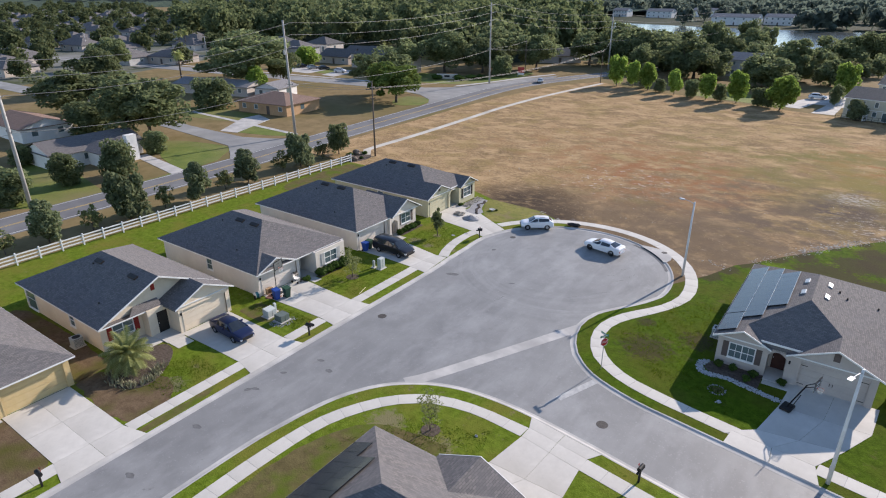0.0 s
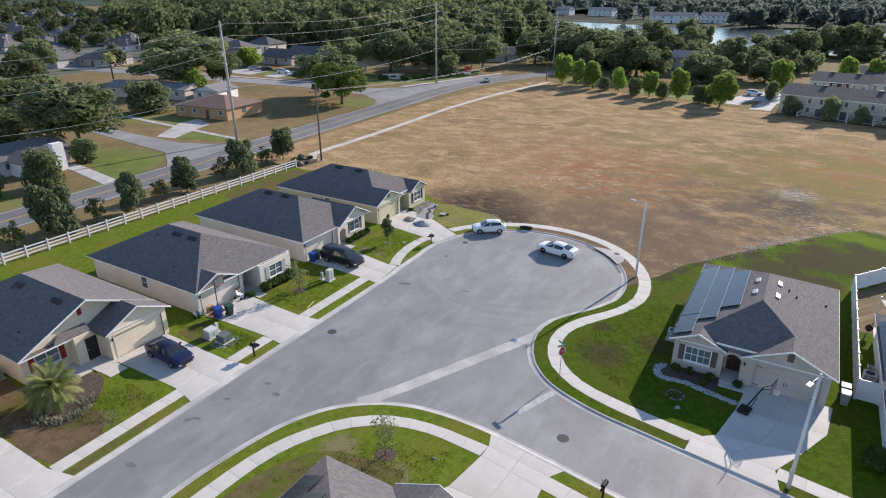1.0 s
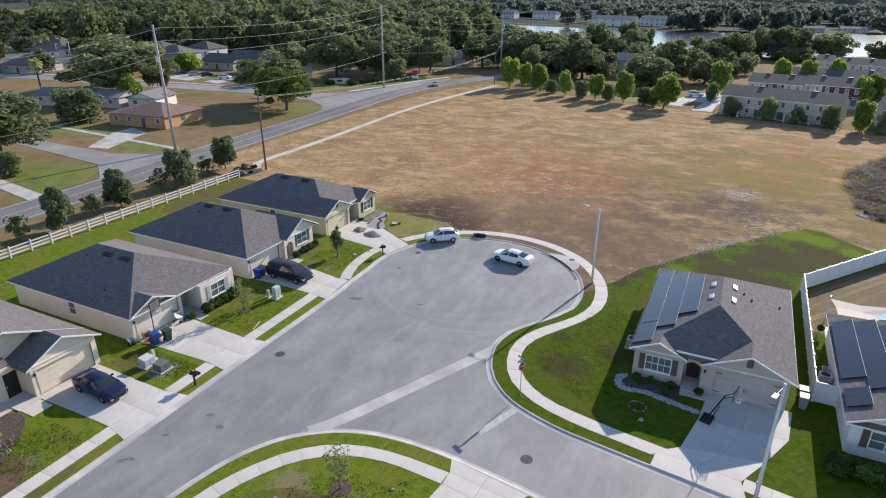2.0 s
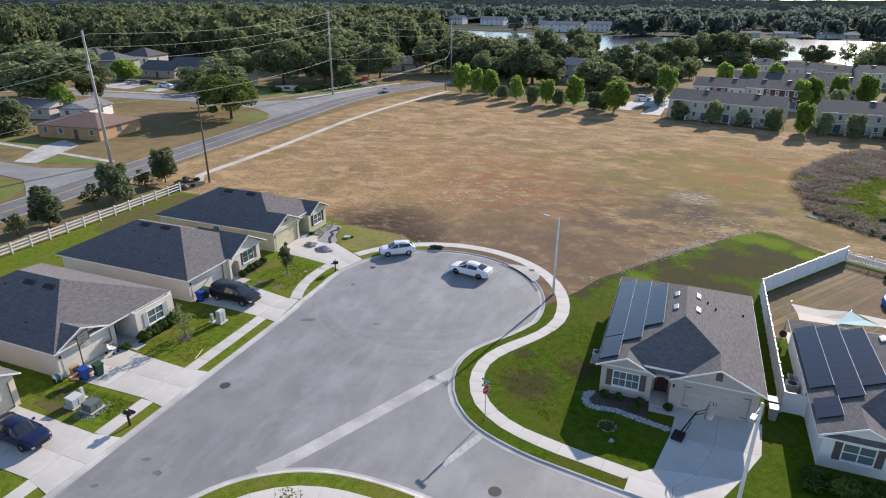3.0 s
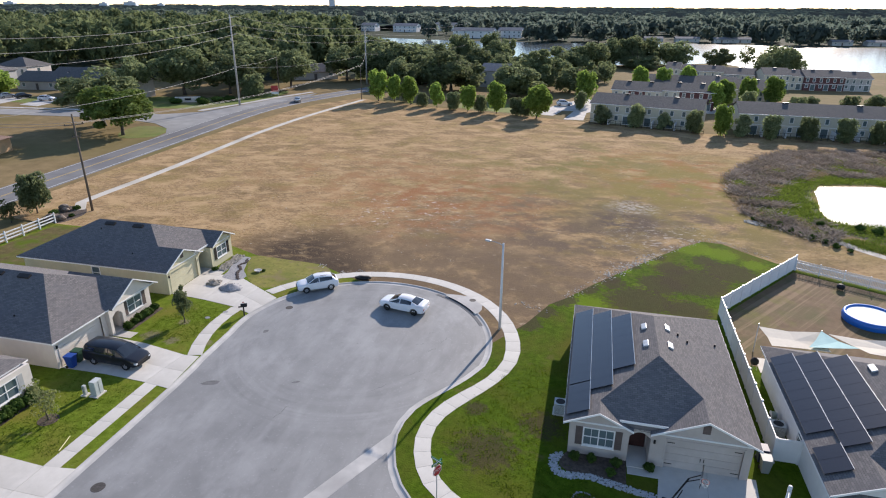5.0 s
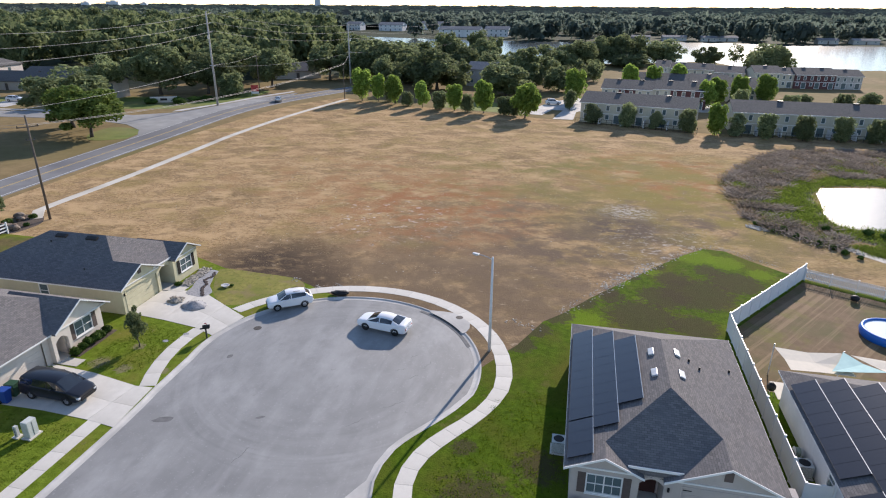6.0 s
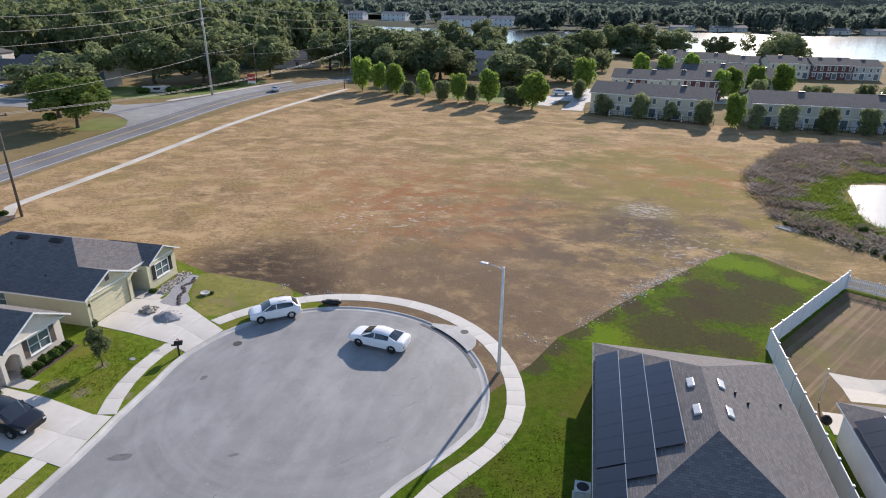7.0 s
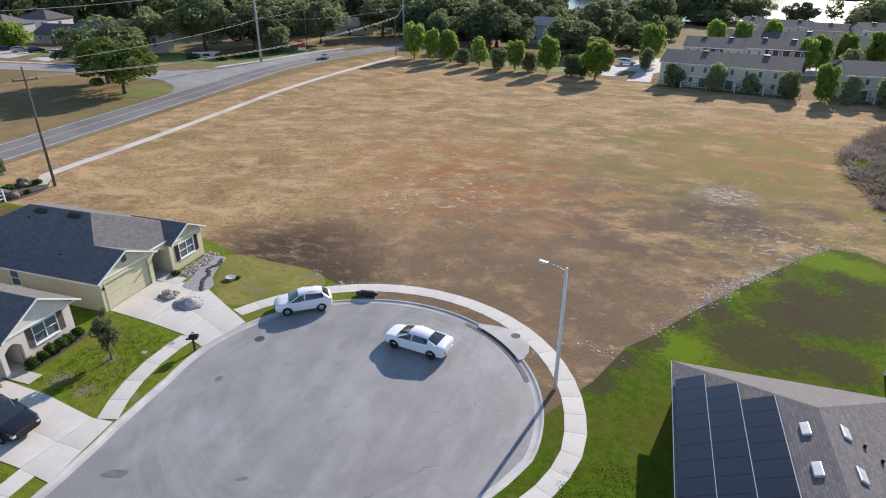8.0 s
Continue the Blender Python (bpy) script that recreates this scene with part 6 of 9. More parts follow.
# pale drive and court beyond the field's far edge
court = slab("road_court", [(-9, 118), (-6, 131), (-2, 142), (4, 150), (40, 146), (66, 152), (66, 146), (40, 132), (8, 130), (4.5, 124), (4, 112), (-1, 112), (1, 126), (-2, 126), (-4, 117)], LOW + 0.04, 0.05, M_KERB)
tagged(court, "pale concrete court between townhouse rows", "road", kind="structure")
# pale street beyond the woods' edge, with kerbside walks
# tower colour lightened and blued to carry the haze of distance
M_TOWER = plain("haze_paled_cladding", (0.5, 0.54, 0.6), 0.7)
for x, y, w, h in ((-1120, 2560, 24, 44), (-1905, 2300, 46, 28), (-2020, 2280, 30, 24), (-2360, 2150, 36, 26), (-1800, 2350, 24, 22), (-2600, 1950, 30, 25)):
    ob = thing("office_tower", "distant office block in a haze-paled grey over the treetops", "office block", pose(x, y, LOW, 0, 0, 25))
    part("tower", boxes((-w / 2, -w / 2, 0, w / 2, w / 2, h)), M_TOWER, ob)
    part("plant_room", boxes((-w / 5, -w / 5, h, w / 5, w / 5, h + 4)), M_TOWER, ob)


# ---- reeds and marsh round the pond ----
def tufts(name, label, spots, blades, h, spread, material, seed, wide=0.05, slack=0.35):
    rng = np.random.default_rng(seed)
    n = len(spots) * blades
    c = np.repeat(np.array(spots), blades, 0) + rng.normal(size=(n, 2)) * spread
    a = rng.uniform(0, 6.283, n)
    hh = h * rng.uniform(0.5, 1.2, n)
    w = wide * rng.uniform(0.7, 1.8, n) * (h + 0.4)
    lean = rng.normal(size=(n, 2)) * slack * hh[:, None]
    u = np.stack([np.cos(a), np.sin(a)], 1) * w[:, None]
    z0 = np.zeros(n)
    v = np.stack([np.c_[c - u, z0], np.c_[c + u, z0], np.c_[c + lean + u * 0.5, hh], np.c_[c + lean - u * 0.5, hh * 0.9]], 1).reshape(-1, 3)
    k = np.arange(n)[:, None] * 4
    f = np.concatenate([np.hstack([k, k + 1, k + 2]), np.hstack([k, k + 2, k + 3])])
    me = mesh_of(name, v, f, material)
    return tagged(new(name, me), label, "plants", kind="stuff")


BANK = [(28.4, 40.5), (28.3, 49), (28.6, 58), (32, 67), (37, 77), (44, 85), (54, 88), (66, 90), (84, 92), (84, 62), (66, 63), (51, 62), (43, 60), (40.2, 54), (39.2, 47), (38.8, 41), (40.2, 39.4), (46, 39), (52, 38), (52, 31), (45, 30.6), (41.4, 33.2), (39.2, 35.4), (37.2, 33.6), (37.0, 30.2), (35.0, 31.8), (32.4, 34.6), (30.2, 36.6)]
bank_bed = slab("ground_bank", BANK, 0.006, 0.05, surf("marsh_soil", (0.12, 0.1, 0.075), (0.18, 0.145, 0.1), 0.8, 0.95, (0.1, 0.11, 0.04), 0.15, 0.8, 6, dist=0.05))
tagged(bank_bed, "brown marshy bank round a pond", "bank", kind="structure")
pts = [p[:2] for p in scatter(BANK, 1500, 1, 41)]
wet_edge = lambda p: math.hypot(p[0] - 52, (p[1] - 47) * 0.85) < 18.5 + 7 * noise.noise((p[0] / 5, p[1] / 5, 0)) or noise.noise((p[0] / 3, p[1] / 3, 7)) > 0.36
wet = [p for p in pts if wet_edge(p)]
dry = [p for p in pts if not wet_edge(p)]
# low brushy scrub in three dusty tones, mixed in drifts
for k, (lab, ca, cb, hh) in enumerate((("low grey dead scrub on a pond bank", (0.19, 0.165, 0.145), (0.33, 0.29, 0.26), 0.5), ("tan dead grass on a pond bank", (0.25, 0.185, 0.12), (0.4, 0.31, 0.21), 0.35), ("dusky brown scrub on a pond bank", (0.12, 0.105, 0.088), (0.22, 0.19, 0.16), 0.6))):
    here = [p for p in dry if int((noise.noise((p[0] / 5, p[1] / 5, 2)) + 1) * 5) % 3 == k]
    tufts("scrub", lab, here, 80, hh, 0.55, leaves("scrub_twigs", ca, cb, 0.5), k + 1, 0.03, 1.1)
tufts("bank_greens", "scattered green plants among dead scrub", dry[::6], 50, 0.35, 0.5, leaves("dull_greens", (0.09, 0.12, 0.03), (0.18, 0.21, 0.055), 0.4), 9, 0.04, 0.8)
tufts("marsh_plants", "yellow-green water plants at a pond's edge", wet, 80, 0.35, 0.6, M_MARSH, 2, 0.04, 0.8)
tufts("marsh_plants", "yellow-green grass below the pond outflow", [p[:2] for p in scatter([(37.6, 32.6), (39.6, 30.4), (43, 27.5), (44, 29.6), (40.5, 33.0)], 60, 1, 42)], 50, 0.25, 0.4, M_MARSH, 3, 0.04, 0.8)
# pale sandy outflow, riprap and low bushes along the southern rim
M_SAND = surf("pale_sand", (0.44, 0.4, 0.34), (0.58, 0.54, 0.47), 1.2, 0.95, (0.36, 0.32, 0.25), 0.4, 0.4, 10)
flow = slab("ground_sand", curve_through([(33.8, 35.0), (35.2, 35.7), (36.6, 35.2), (37.2, 36.8), (38.4, 37.2), (39.0, 35.9), (37.8, 34.4), (37.7, 33.0), (38.9, 31.2), (41.0, 28.6), (44.4, 25.4), (43.8, 24.6), (40.2, 27.6), (38.0, 30.1), (36.8, 32.2), (35.6, 33.8), (33.8, 35.0)], 0.5)[:-1], 0.014, 0.05, M_SAND)
tagged(flow, "pale sandy outflow running from a pond", "sand", kind="structure")


# ---- pavements and driveways, slab by slab ----
def pavement(name, label, left, right, step=1.5, z=0.016):
    """A pavement of separate slabs between two edge lines."""
    n = max(2, int(np.linalg.norm(np.diff(left, axis=0), axis=1).sum() / step))

    def even(line):
        line = np.asarray(line, float)
        s = np.r_[0, np.cumsum(np.linalg.norm(np.diff(line, axis=0), axis=1))]
        q = np.linspace(0, s[-1], n + 1)
        return np.stack([np.interp(q, s, line[:, 0]), np.interp(q, s, line[:, 1])], 1)

    a = even(left)
    r = curve_through(right, 0.1)
    b = np.array([r[np.argmin(((r - p) ** 2).sum(1))] for p in a])
    b[0], b[-1] = r[0], r[-1]
    top = thing(name, label, "pavement", kind="structure")
    for i in range(n):
        q = np.array([a[i], a[i + 1], b[i + 1], b[i]])
        c = q.mean(0)
        q = c + (q - c) * (1 - 0.012 / np.linalg.norm(q - c, axis=1)[:, None])
        if (q[1] - q[0])[0] * (q[2] - q[0])[1] - (q[1] - q[0])[1] * (q[2] - q[0])[0] < 0:
            q = q[::-1]
        v = [(*(p - c), -0.1) for p in q] + [(*(p - c), z) for p in q]
        f = [(4, 5, 6, 7), (0, 1, 5, 4), (1, 2, 6, 5), (2, 3, 7, 6), (3, 0, 4, 7)]
        ob = new("slab", mesh_of("slab", v, f, M_CONC))
        ob.parent = top
        ob.location = (*c, 0)
    bed = ribbon("joint_bed", (a + b) / 2, [(-0.5, 0.006), (0.5, 0.006)], M_GRAVEL)
    ob = new("joint_bed", bed)
    ob.parent = top
    return top


def off(path, d):
    return np.asarray(path) + sides(path) * d


# the round walk: from the end house's drive past the lamp and round the corner
inner = list(arc(BX, BY, BR + 1.15, 152, 2, 38)) + list(curve_through([(1.12, -5.2), (0.86, -6.35), (0.47, -7.45), (-0.02, -8.46), (-0.9, -9.75), (-1.85, -11.1), (-2.6, -12.5), (-3.05, -13.9), (-3.25, -15.5), (-2.97, -17.3), (-2.4, -18.8), (-1.65, -20.05), (-0.5, -21.1), (1.4, -22.25), (4.3, -23.1), (6.8, -23.5), (9.7, -23.95)], 0.7))
outer = list(arc(BX, BY, BR + 2.4, 152.5, 2, 38)) + list(curve_through([(2.28, -5.3), (1.95, -6.6), (1.5, -7.8), (0.9, -8.95), (0.14, -10.26), (-0.85, -11.8), (-1.7, -13.4), (-2.05, -14.6), (-2.1, -15.7), (-1.85, -17.1), (-1.25, -18.5), (-0.5, -19.55), (0.75, -20.6), (2.4, -21.4), (4.7, -21.95), (7.0, -22.4), (9.4, -22.75), (10.75, -22.95)], 0.7))
pavement("pavement_circle", "pale concrete walk curving round the turning circle", inner, outer)
pavement("pavement_east", "pale concrete walk past a driveway", [(15.2, -24.75), (30, -26.9)], [(15.4, -23.6), (30, -25.7)])
pavement("pavement_corner", "pale concrete walk round a street corner", curve_through([(-15.2, -75), (-15.2, -52), (-15.1, -44), (-14.4, -38.8), (-12.5, -34.9), (-10.4, -32.8), (-8.4, -31.8), (-5.6, -31.3), (-1.6, -31.35)], 0.8), curve_through([(-13.95, -75), (-13.95, -52), (-13.85, -44), (-13.3, -39.2), (-11.6, -35.6), (-9.7, -33.7), (-8.0, -32.8), (-5.4, -32.3), (-1.7, -32.45)], 0.8))
pavement("pavement_south", "pale concrete walk along the side street", [(3.0, -31.9), (20, -34.3)], [(2.9, -33.1), (20, -35.5)])
for k, (ya, yb) in enumerate(((-24.5, -15.0), (-33.1, -28.9), (-47.6, -37.9), (-62.0, -52.4))):
    pavement("pavement_row", "pale concrete walk between driveways", [(-24.0, ya), (-24.0, yb)], [(-25.15, ya), (-25.15, yb)])
pavement("pavement_bend", "pale concrete walk bending with the circle", arc(BX, BY, BR + 1.15, 207, 168, 10), arc(BX, BY, BR + 2.35, 206, 170, 10))


def driveway(label, rows, seams=2):
    """A driveway of cast slabs; rows: pairs of edge points from the garage to the kerb."""
    top = thing("driveway", label, "driveway", kind="structure")
    for (a0, b0), (a1, b1) in zip(rows, rows[1:]):
        for k in range(seams):
            s0, s1 = k / seams, (k + 1) / seams
            mix = lambda p, q, s: np.array(p) * (1 - s) + np.array(q) * s
            q = np.array([mix(a0, b0, s0), mix(a0, b0, s1), mix(a1, b1, s1), mix(a1, b1, s0)])
            c = q.mean(0)
            q = c + (q - c) * (1 - 0.012 / np.linalg.norm(q - c, axis=1)[:, None])
            if (q[1] - q[0])[0] * (q[2] - q[0])[1] - (q[1] - q[0])[1] * (q[2] - q[0])[0] < 0:
                q = q[::-1]
            v = [(*(p - c), -0.1) for p in q] + [(*(p - c), 0.022) for p in q]
            ob = new("slab", mesh_of("slab", v, [(4, 5, 6, 7), (0, 1, 5, 4), (1, 2, 6, 5), (2, 3, 7, 6), (3, 0, 4, 7)], M_CONC))
            ob.parent = top
            ob.location = (*c, 0)
    return top


driveway("wide pale concrete driveway of the end house", [((-33.0, -1.0), (-33.0, 4.0)), ((-29.2, -1.4), (-29.0, 4.6)), ((-25.6, -2.0), (-25.3, 2.4)), ((-23.33, -2.9), (-22.35, 0.7))])
driveway("pale concrete driveway under a dark minivan", [((-33.0, -14.9), (-33.0, -9.7)), ((-29, -14.8), (-29, -10.0)), ((-25.2, -15.0), (-24.7, -10.8)), ((-22.95, -15.3), (-23.35, -10.7))])
driveway("pale concrete driveway with bins at its head", [((-33.0, -29.0), (-33.0, -24.0)), ((-29, -28.9), (-29, -24.3)), ((-25.1, -28.8), (-25.1, -24.5)), ((-22.95, -29.1), (-22.95, -24.2))])
driveway("pale concrete driveway under a navy sedan", [((-33.0, -38.0), (-33.0, -33.0)), ((-29, -37.9), (-29, -33.1)), ((-25.1, -37.9), (-25.1, -33.2)), ((-22.95, -38.4), (-22.95, -32.8))])
driveway("empty pale concrete driveway of a yellow house", [((-33.0, -52.4), (-33.0, -47.7)), ((-29, -52.4), (-29, -47.7)), ((-25.1, -52.4), (-25.1, -47.7)), ((-22.95, -52.9), (-22.95, -47.2))])
driveway("pale concrete driveway with a basketball hoop", [((12.6, -14.85), (18.3, -14.85)), ((12.2, -18.5), (18.0, -18.4)), ((11.4, -22.3), (16.6, -21.4)), ((10.0, -23.4), (15.2, -24.0)), ((9.8, -25.0), (15.6, -25.8))])
driveway("pale concrete driveway of the corner house", [((-3.8, -38.6), (1.6, -38.6)), ((-2.1, -35.8), (3.1, -35.8)), ((-1.6, -32.4), (2.95, -33.1)), ((-1.6, -31.3), (3.0, -31.9)), ((-2.0, -30.2), (3.6, -30.95))])
# entry walks
for nm, y0, y1 in (("end", 4.0, 5.6), ("mid", -9.6, -8.6), ("hoop", -23.9, -22.9)):
    w = part("entry_walk", boxes((-32.8, y0, -0.08, -30.9, y1, 0.03)), M_CONC)
    tagged(w, "short concrete walk to a front door", "walk", kind="structure")
w = part("entry_walk", boxes((-33.4, -39.6, -0.08, -31.0, -38.1, 0.03)), M_CONC)
tagged(w, "short concrete walk to a front door", "walk", kind="structure")
w = part("entry_walk", boxes((10.6, -16.2, -0.08, 12.58, -14.95, 0.03)), M_CONC)
tagged(w, "short concrete walk to a front door", "walk", kind="structure")

# worn grass and planting beds
for lab, pts in (("bare worn lawn in front of a palm bed", [(-33, -47.4), (-25.3, -47.4), (-25.3, -44.0), (-28, -42.6), (-30, -44.6), (-33, -45.2)]), ("worn brown strip between two houses", [(-49, -47.6), (-34.5, -47.6), (-33.2, -45.6), (-33.2, -44.2), (-49, -44.2)]),
                 ("worn tan verge beside a driveway", [(-33, -60), (-25.4, -60), (-25.4, -52.6), (-33, -52.6)]), ("worn brown grass beside a utility box", [(-32.2, -32.4), (-28.5, -32.4), (-28.0, -30.0), (-32.2, -30.4)]),
                 ("worn tan grass on the corner lot", [(-13.6, -60), (-13.6, -46), (-12.8, -40.5), (-10.6, -37.2), (-6.5, -36.4), (-4.6, -38.5), (-4.6, -60)]), ("worn verge strip by the kerb", [(-23.85, -47.4), (-23.2, -47.4), (-23.2, -42), (-23.85, -41)]),
                 ("worn olive grass between a house and a rail fence", [(-60.7, 12.9), (-60.7, -1), (-57, -4), (-52.6, 0), (-51.4, 6), (-51.6, 12.6)]), ("dry backyard earth inside a white fence", [(20.2, -1.0), (20.2, 8.0), (29.4, 20.6), (60, 4), (60, -1.0)])):
    p = curve_through(pts + [pts[0]], 0.7)[:-1] if "backyard" not in lab else pts
    wob = [(x + 0.25 * noise.noise((x, y, 1)), y + 0.25 * noise.noise((x, y, 5))) for x, y in p]
    tagged(slab("ground_worn", wob, 0.005 if "backyard" not in lab else 0.006, 0.04, (M_BARE if "worn brown strip" in lab or "bare" in lab or "tan verge" in lab else M_DRYLAWN) if "backyard" not in lab else surf("backyard_earth", (0.125, 0.08, 0.043), (0.195, 0.132, 0.075), 0.9, 0.95, (0.105, 0.095, 0.035), 0.25, 0.6, 8, dist=0.03, grit=0.75)), lab, "ground", kind="structure")
tagged(slab("ground_yellowing", curve_through([(-23.9, 2.9), (-22.5, 4.6), (-20.9, 6.3), (-19.6, 7.3), (-20.4, 8.8), (-22.2, 9.6), (-26, 9.9), (-29.6, 10.15), (-30.3, 9.2), (-29.0, 6.6), (-27.6, 4.2), (-25.4, 2.5), (-23.9, 2.9)], 0.5)[:-1], 0.005, 0.04, surf("yellowing_grass", (0.16, 0.15, 0.028), (0.26, 0.235, 0.05), 1.2, 0.95, (0.12, 0.14, 0.015), 0.3, 0.7, 9, dist=0.03, grit=0.75)), "yellowing grass beside a gravel bed", "lawn", kind="structure")
speckle(bpy.data.materials["yellowing_grass"], 2.2, 0.5, 0.66, (0.1, 0.12, 0.012), (1, 1, 1), 0.8)
speckle(bpy.data.materials["yellowing_grass"], 0.45, 0.5, 0.62, (0.2, 0.15, 0.07), (1, 1, 1), 0.7)



def pebbles(name, label, path, width, size, material, seed, n, z=0.02, parent=None):
    """Loose stones strewn along a path."""
    rng = np.random.default_rng(seed)
    path = np.asarray(path, float)
    i = rng.integers(0, len(path), n)
    c = path[i] + rng.uniform(-width, width, (n, 2))
    s = size * rng.uniform(0.5, 1.3, n)
    v = (ICO1_V[None] * (1 + 0.2 * rng.normal(size=(n, 12, 1))) * s[:, None, None] * (1, 1, 0.6)) + np.concatenate([c, np.full((n, 1), z)], 1)[:, None]
    f = ICO1_F[None] + (np.arange(n) * 12)[:, None, None]
    me = mesh_of(name, v.reshape(-1, 3), f.reshape(-1, 3), material)
    return tagged(new(name, me), label, "stones", kind="stuff")


M_RUBBLE = surf("pale_rubble", (0.3, 0.27, 0.22), (0.52, 0.49, 0.43), 3, 0.9, None, 1, 0.5, 15)
pebbles("rubble_line", "pale rubble strewn along the edge of a field", curve_through([(5.4, 8.2), (7.6, 11.4), (10.6, 15.6), (14.2, 20.6), (17.8, 25.0), (20.6, 28.2)], 0.3), 0.7, 0.075, M_RUBBLE, 31, 520, -0.02)
pebbles("rubble_line", "pale rubble strewn along the edge of a field", curve_through([(9.6, 14.6), (11.4, 17.2), (13.0, 19.2), (14.2, 21.2)], 0.3), 0.8, 0.11, M_RUBBLE, 32, 240, -0.03)
pebbles("rubble_line", "pale rubble along the picket fence line", curve_through([(21.2, 28.6), (23.4, 28.0), (25.4, 26.4), (28.4, 23.6)], 0.3), 0.45, 0.06, M_RUBBLE, 33, 120, 0.0)
pebbles("rubble_patch", "pale broken rubble in dry grass", [(12.9, 39.7), (13.6, 38.6), (12.2, 41.0), (14.6, 39.6)], 1.6, 0.07, M_RUBBLE, 34, 200, -0.03)
pebbles("rubble_patch", "pale broken rubble in dry grass", [(19.5, 32.8), (20.4, 32.0), (22.3, 29.9), (14.8, 31.2), (11.0, 29.4)], 1.2, 0.07, M_RUBBLE, 35, 150, -0.03)
pebbles("rubble_scatter", "scattered pale stones across a dry field", [(x, y) for x, y, *_ in scatter([(-24, 10.4), (4, 9), (20, 30), (30, 50), (4, 70), (-45, 60), (-50, 20)], 160, 1, 77)], 0.6, 0.07, M_RUBBLE, 36, 380, -0.01)
pebbles("riprap", "pale riprap stones on a pond's rim", curve_through([(28.0, 37.6), (28.9, 36.8), (30.0, 36.4)], 0.3), 0.5, 0.16, M_RUBBLE, 38, 130, 0.04)
pebbles("riprap", "pale riprap stones along a sandy outflow", curve_through([(34.2, 35.2), (36.4, 33.2), (38.2, 30.2)], 0.3), 0.4, 0.12, M_RUBBLE, 39, 110, 0.04)
for i, (x, y, r) in enumerate(((28.9, 38.4, 0.5), (30.4, 36.0, 0.45), (31.1, 35.6, 0.35), (32.6, 34.4, 0.6), (33.5, 33.6, 0.5), (34.6, 32.4, 0.6), (35.7, 31.2, 0.55), (36.5, 29.8, 0.65), (37.6, 28.6, 0.5), (37.0, 37.9, 0.8), (41.5, 37.2, 0.9), (43.2, 36.4, 1.0), (31.8, 36.6, 0.7))):
    tree("bush", x, y, r * 0.9, r * 0.62, 0.0, i * 47, "small dull green bush on a pond's rim", "bushes on the pond's rim", 0.0, i % 2, "shrub")
pebbles("rubble_scatter", "pale litter and stones beside the circle walk", [(-16.7, 9.0), (-21.3, 9.3), (-18.7, 8.2), (-18.2, 8.4), (1.2, 5.4), (2.4, 5.2), (3.4, 4.6)], 0.5, 0.08, M_RUBBLE, 37, 90, 0.0)
edge = curve_through([(6.4, -15.4), (6.0, -16.2), (6.6, -17.2), (8.2, -17.05), (9.6, -17.35), (11.0, -17.65), (12.1, -17.9)], 0.15)
pebbles("pebble_edge", "white pebbles edging a flower bed", edge, 0.27, 0.06, M_PEBBLE, 3, 1100)
bed = slab("planting_bed", [(6.9, -14.95), (6.5, -15.6), (6.4, -16.4), (7.0, -16.9), (8.2, -17.0), (9.4, -17.6), (10.5, -17.6), (10.55, -14.95)], 0.03, 0.1, M_MULCH)
tagged(bed, "dark mulch flower bed along a house front", "flower bed", kind="structure")
palm_bed = slab("planting_bed", curve_through([(-33.2, -43.4), (-32.9, -40.2), (-31.4, -39.95), (-29.6, -41.4), (-28.3, -43.6), (-28.7, -45.0), (-30.6, -45.7), (-32.4, -44.9), (-33.2, -43.4)], 0.4)[:-1], 0.03, 0.1, M_MULCH)
tagged(palm_bed, "mulched bed with dry edging plants under a palm", "flower bed", kind="structure")
tufts("edging_grass", "pale spiky edging plants in a mulched bed", [tuple(p) for p in curve_through([(-31.6, -45.1), (-30.2, -45.3), (-29.0, -44.7), (-28.7, -43.6), (-29.6, -42.0)], 0.3)], 18, 0.4, 0.25, leaves("edging_leaves", (0.22, 0.22, 0.13), (0.32, 0.31, 0.2), 0.2), 8)
hoop_bed = slab("planting_bed", [(-32.1, -22.7), (-31.2, -22.7), (-31.2, -18.2), (-32.0, -18.2)], 0.02, 0.1, M_MULCH)
tagged(hoop_bed, "narrow mulch bed under a window", "flower bed", kind="structure")
mid_bed = slab("planting_bed", [(-32.98, -8.4), (-31.7, -8.3), (-31.8, -3.9), (-32.98, -3.9)], 0.02, 0.1, M_MULCH)
tagged(mid_bed, "narrow mulch bed under a window", "flower bed", kind="structure")
# gravel stream bed, river rock and two heaps beside the end house
gravel = slab("gravel_bed", curve_through([(-31.4, 9.5), (-30.2, 9.3), (-29.9, 8.0), (-29.5, 7.0), (-29.0, 5.8), (-28.0, 4.6), (-28.3, 3.5), (-29.4, 3.5), (-30.4, 3.8), (-30.6, 5.2), (-31.0, 6.4), (-31.2, 7.6), (-31.4, 9.5)], 0.4)[:-1], 0.03, 0.1, M_GRAVEL)
tagged(gravel, "winding grey gravel bed beside a driveway", "gravel bed", kind="structure")
pebbles("river_rock", "tan river rocks along a house front", curve_through([(-31.75, 9.3), (-31.6, 8.4), (-31.6, 7.4), (-31.7, 6.4), (-31.5, 5.7)], 0.2), 0.5, 0.16, M_ROCK, 4, 380, 0.05)
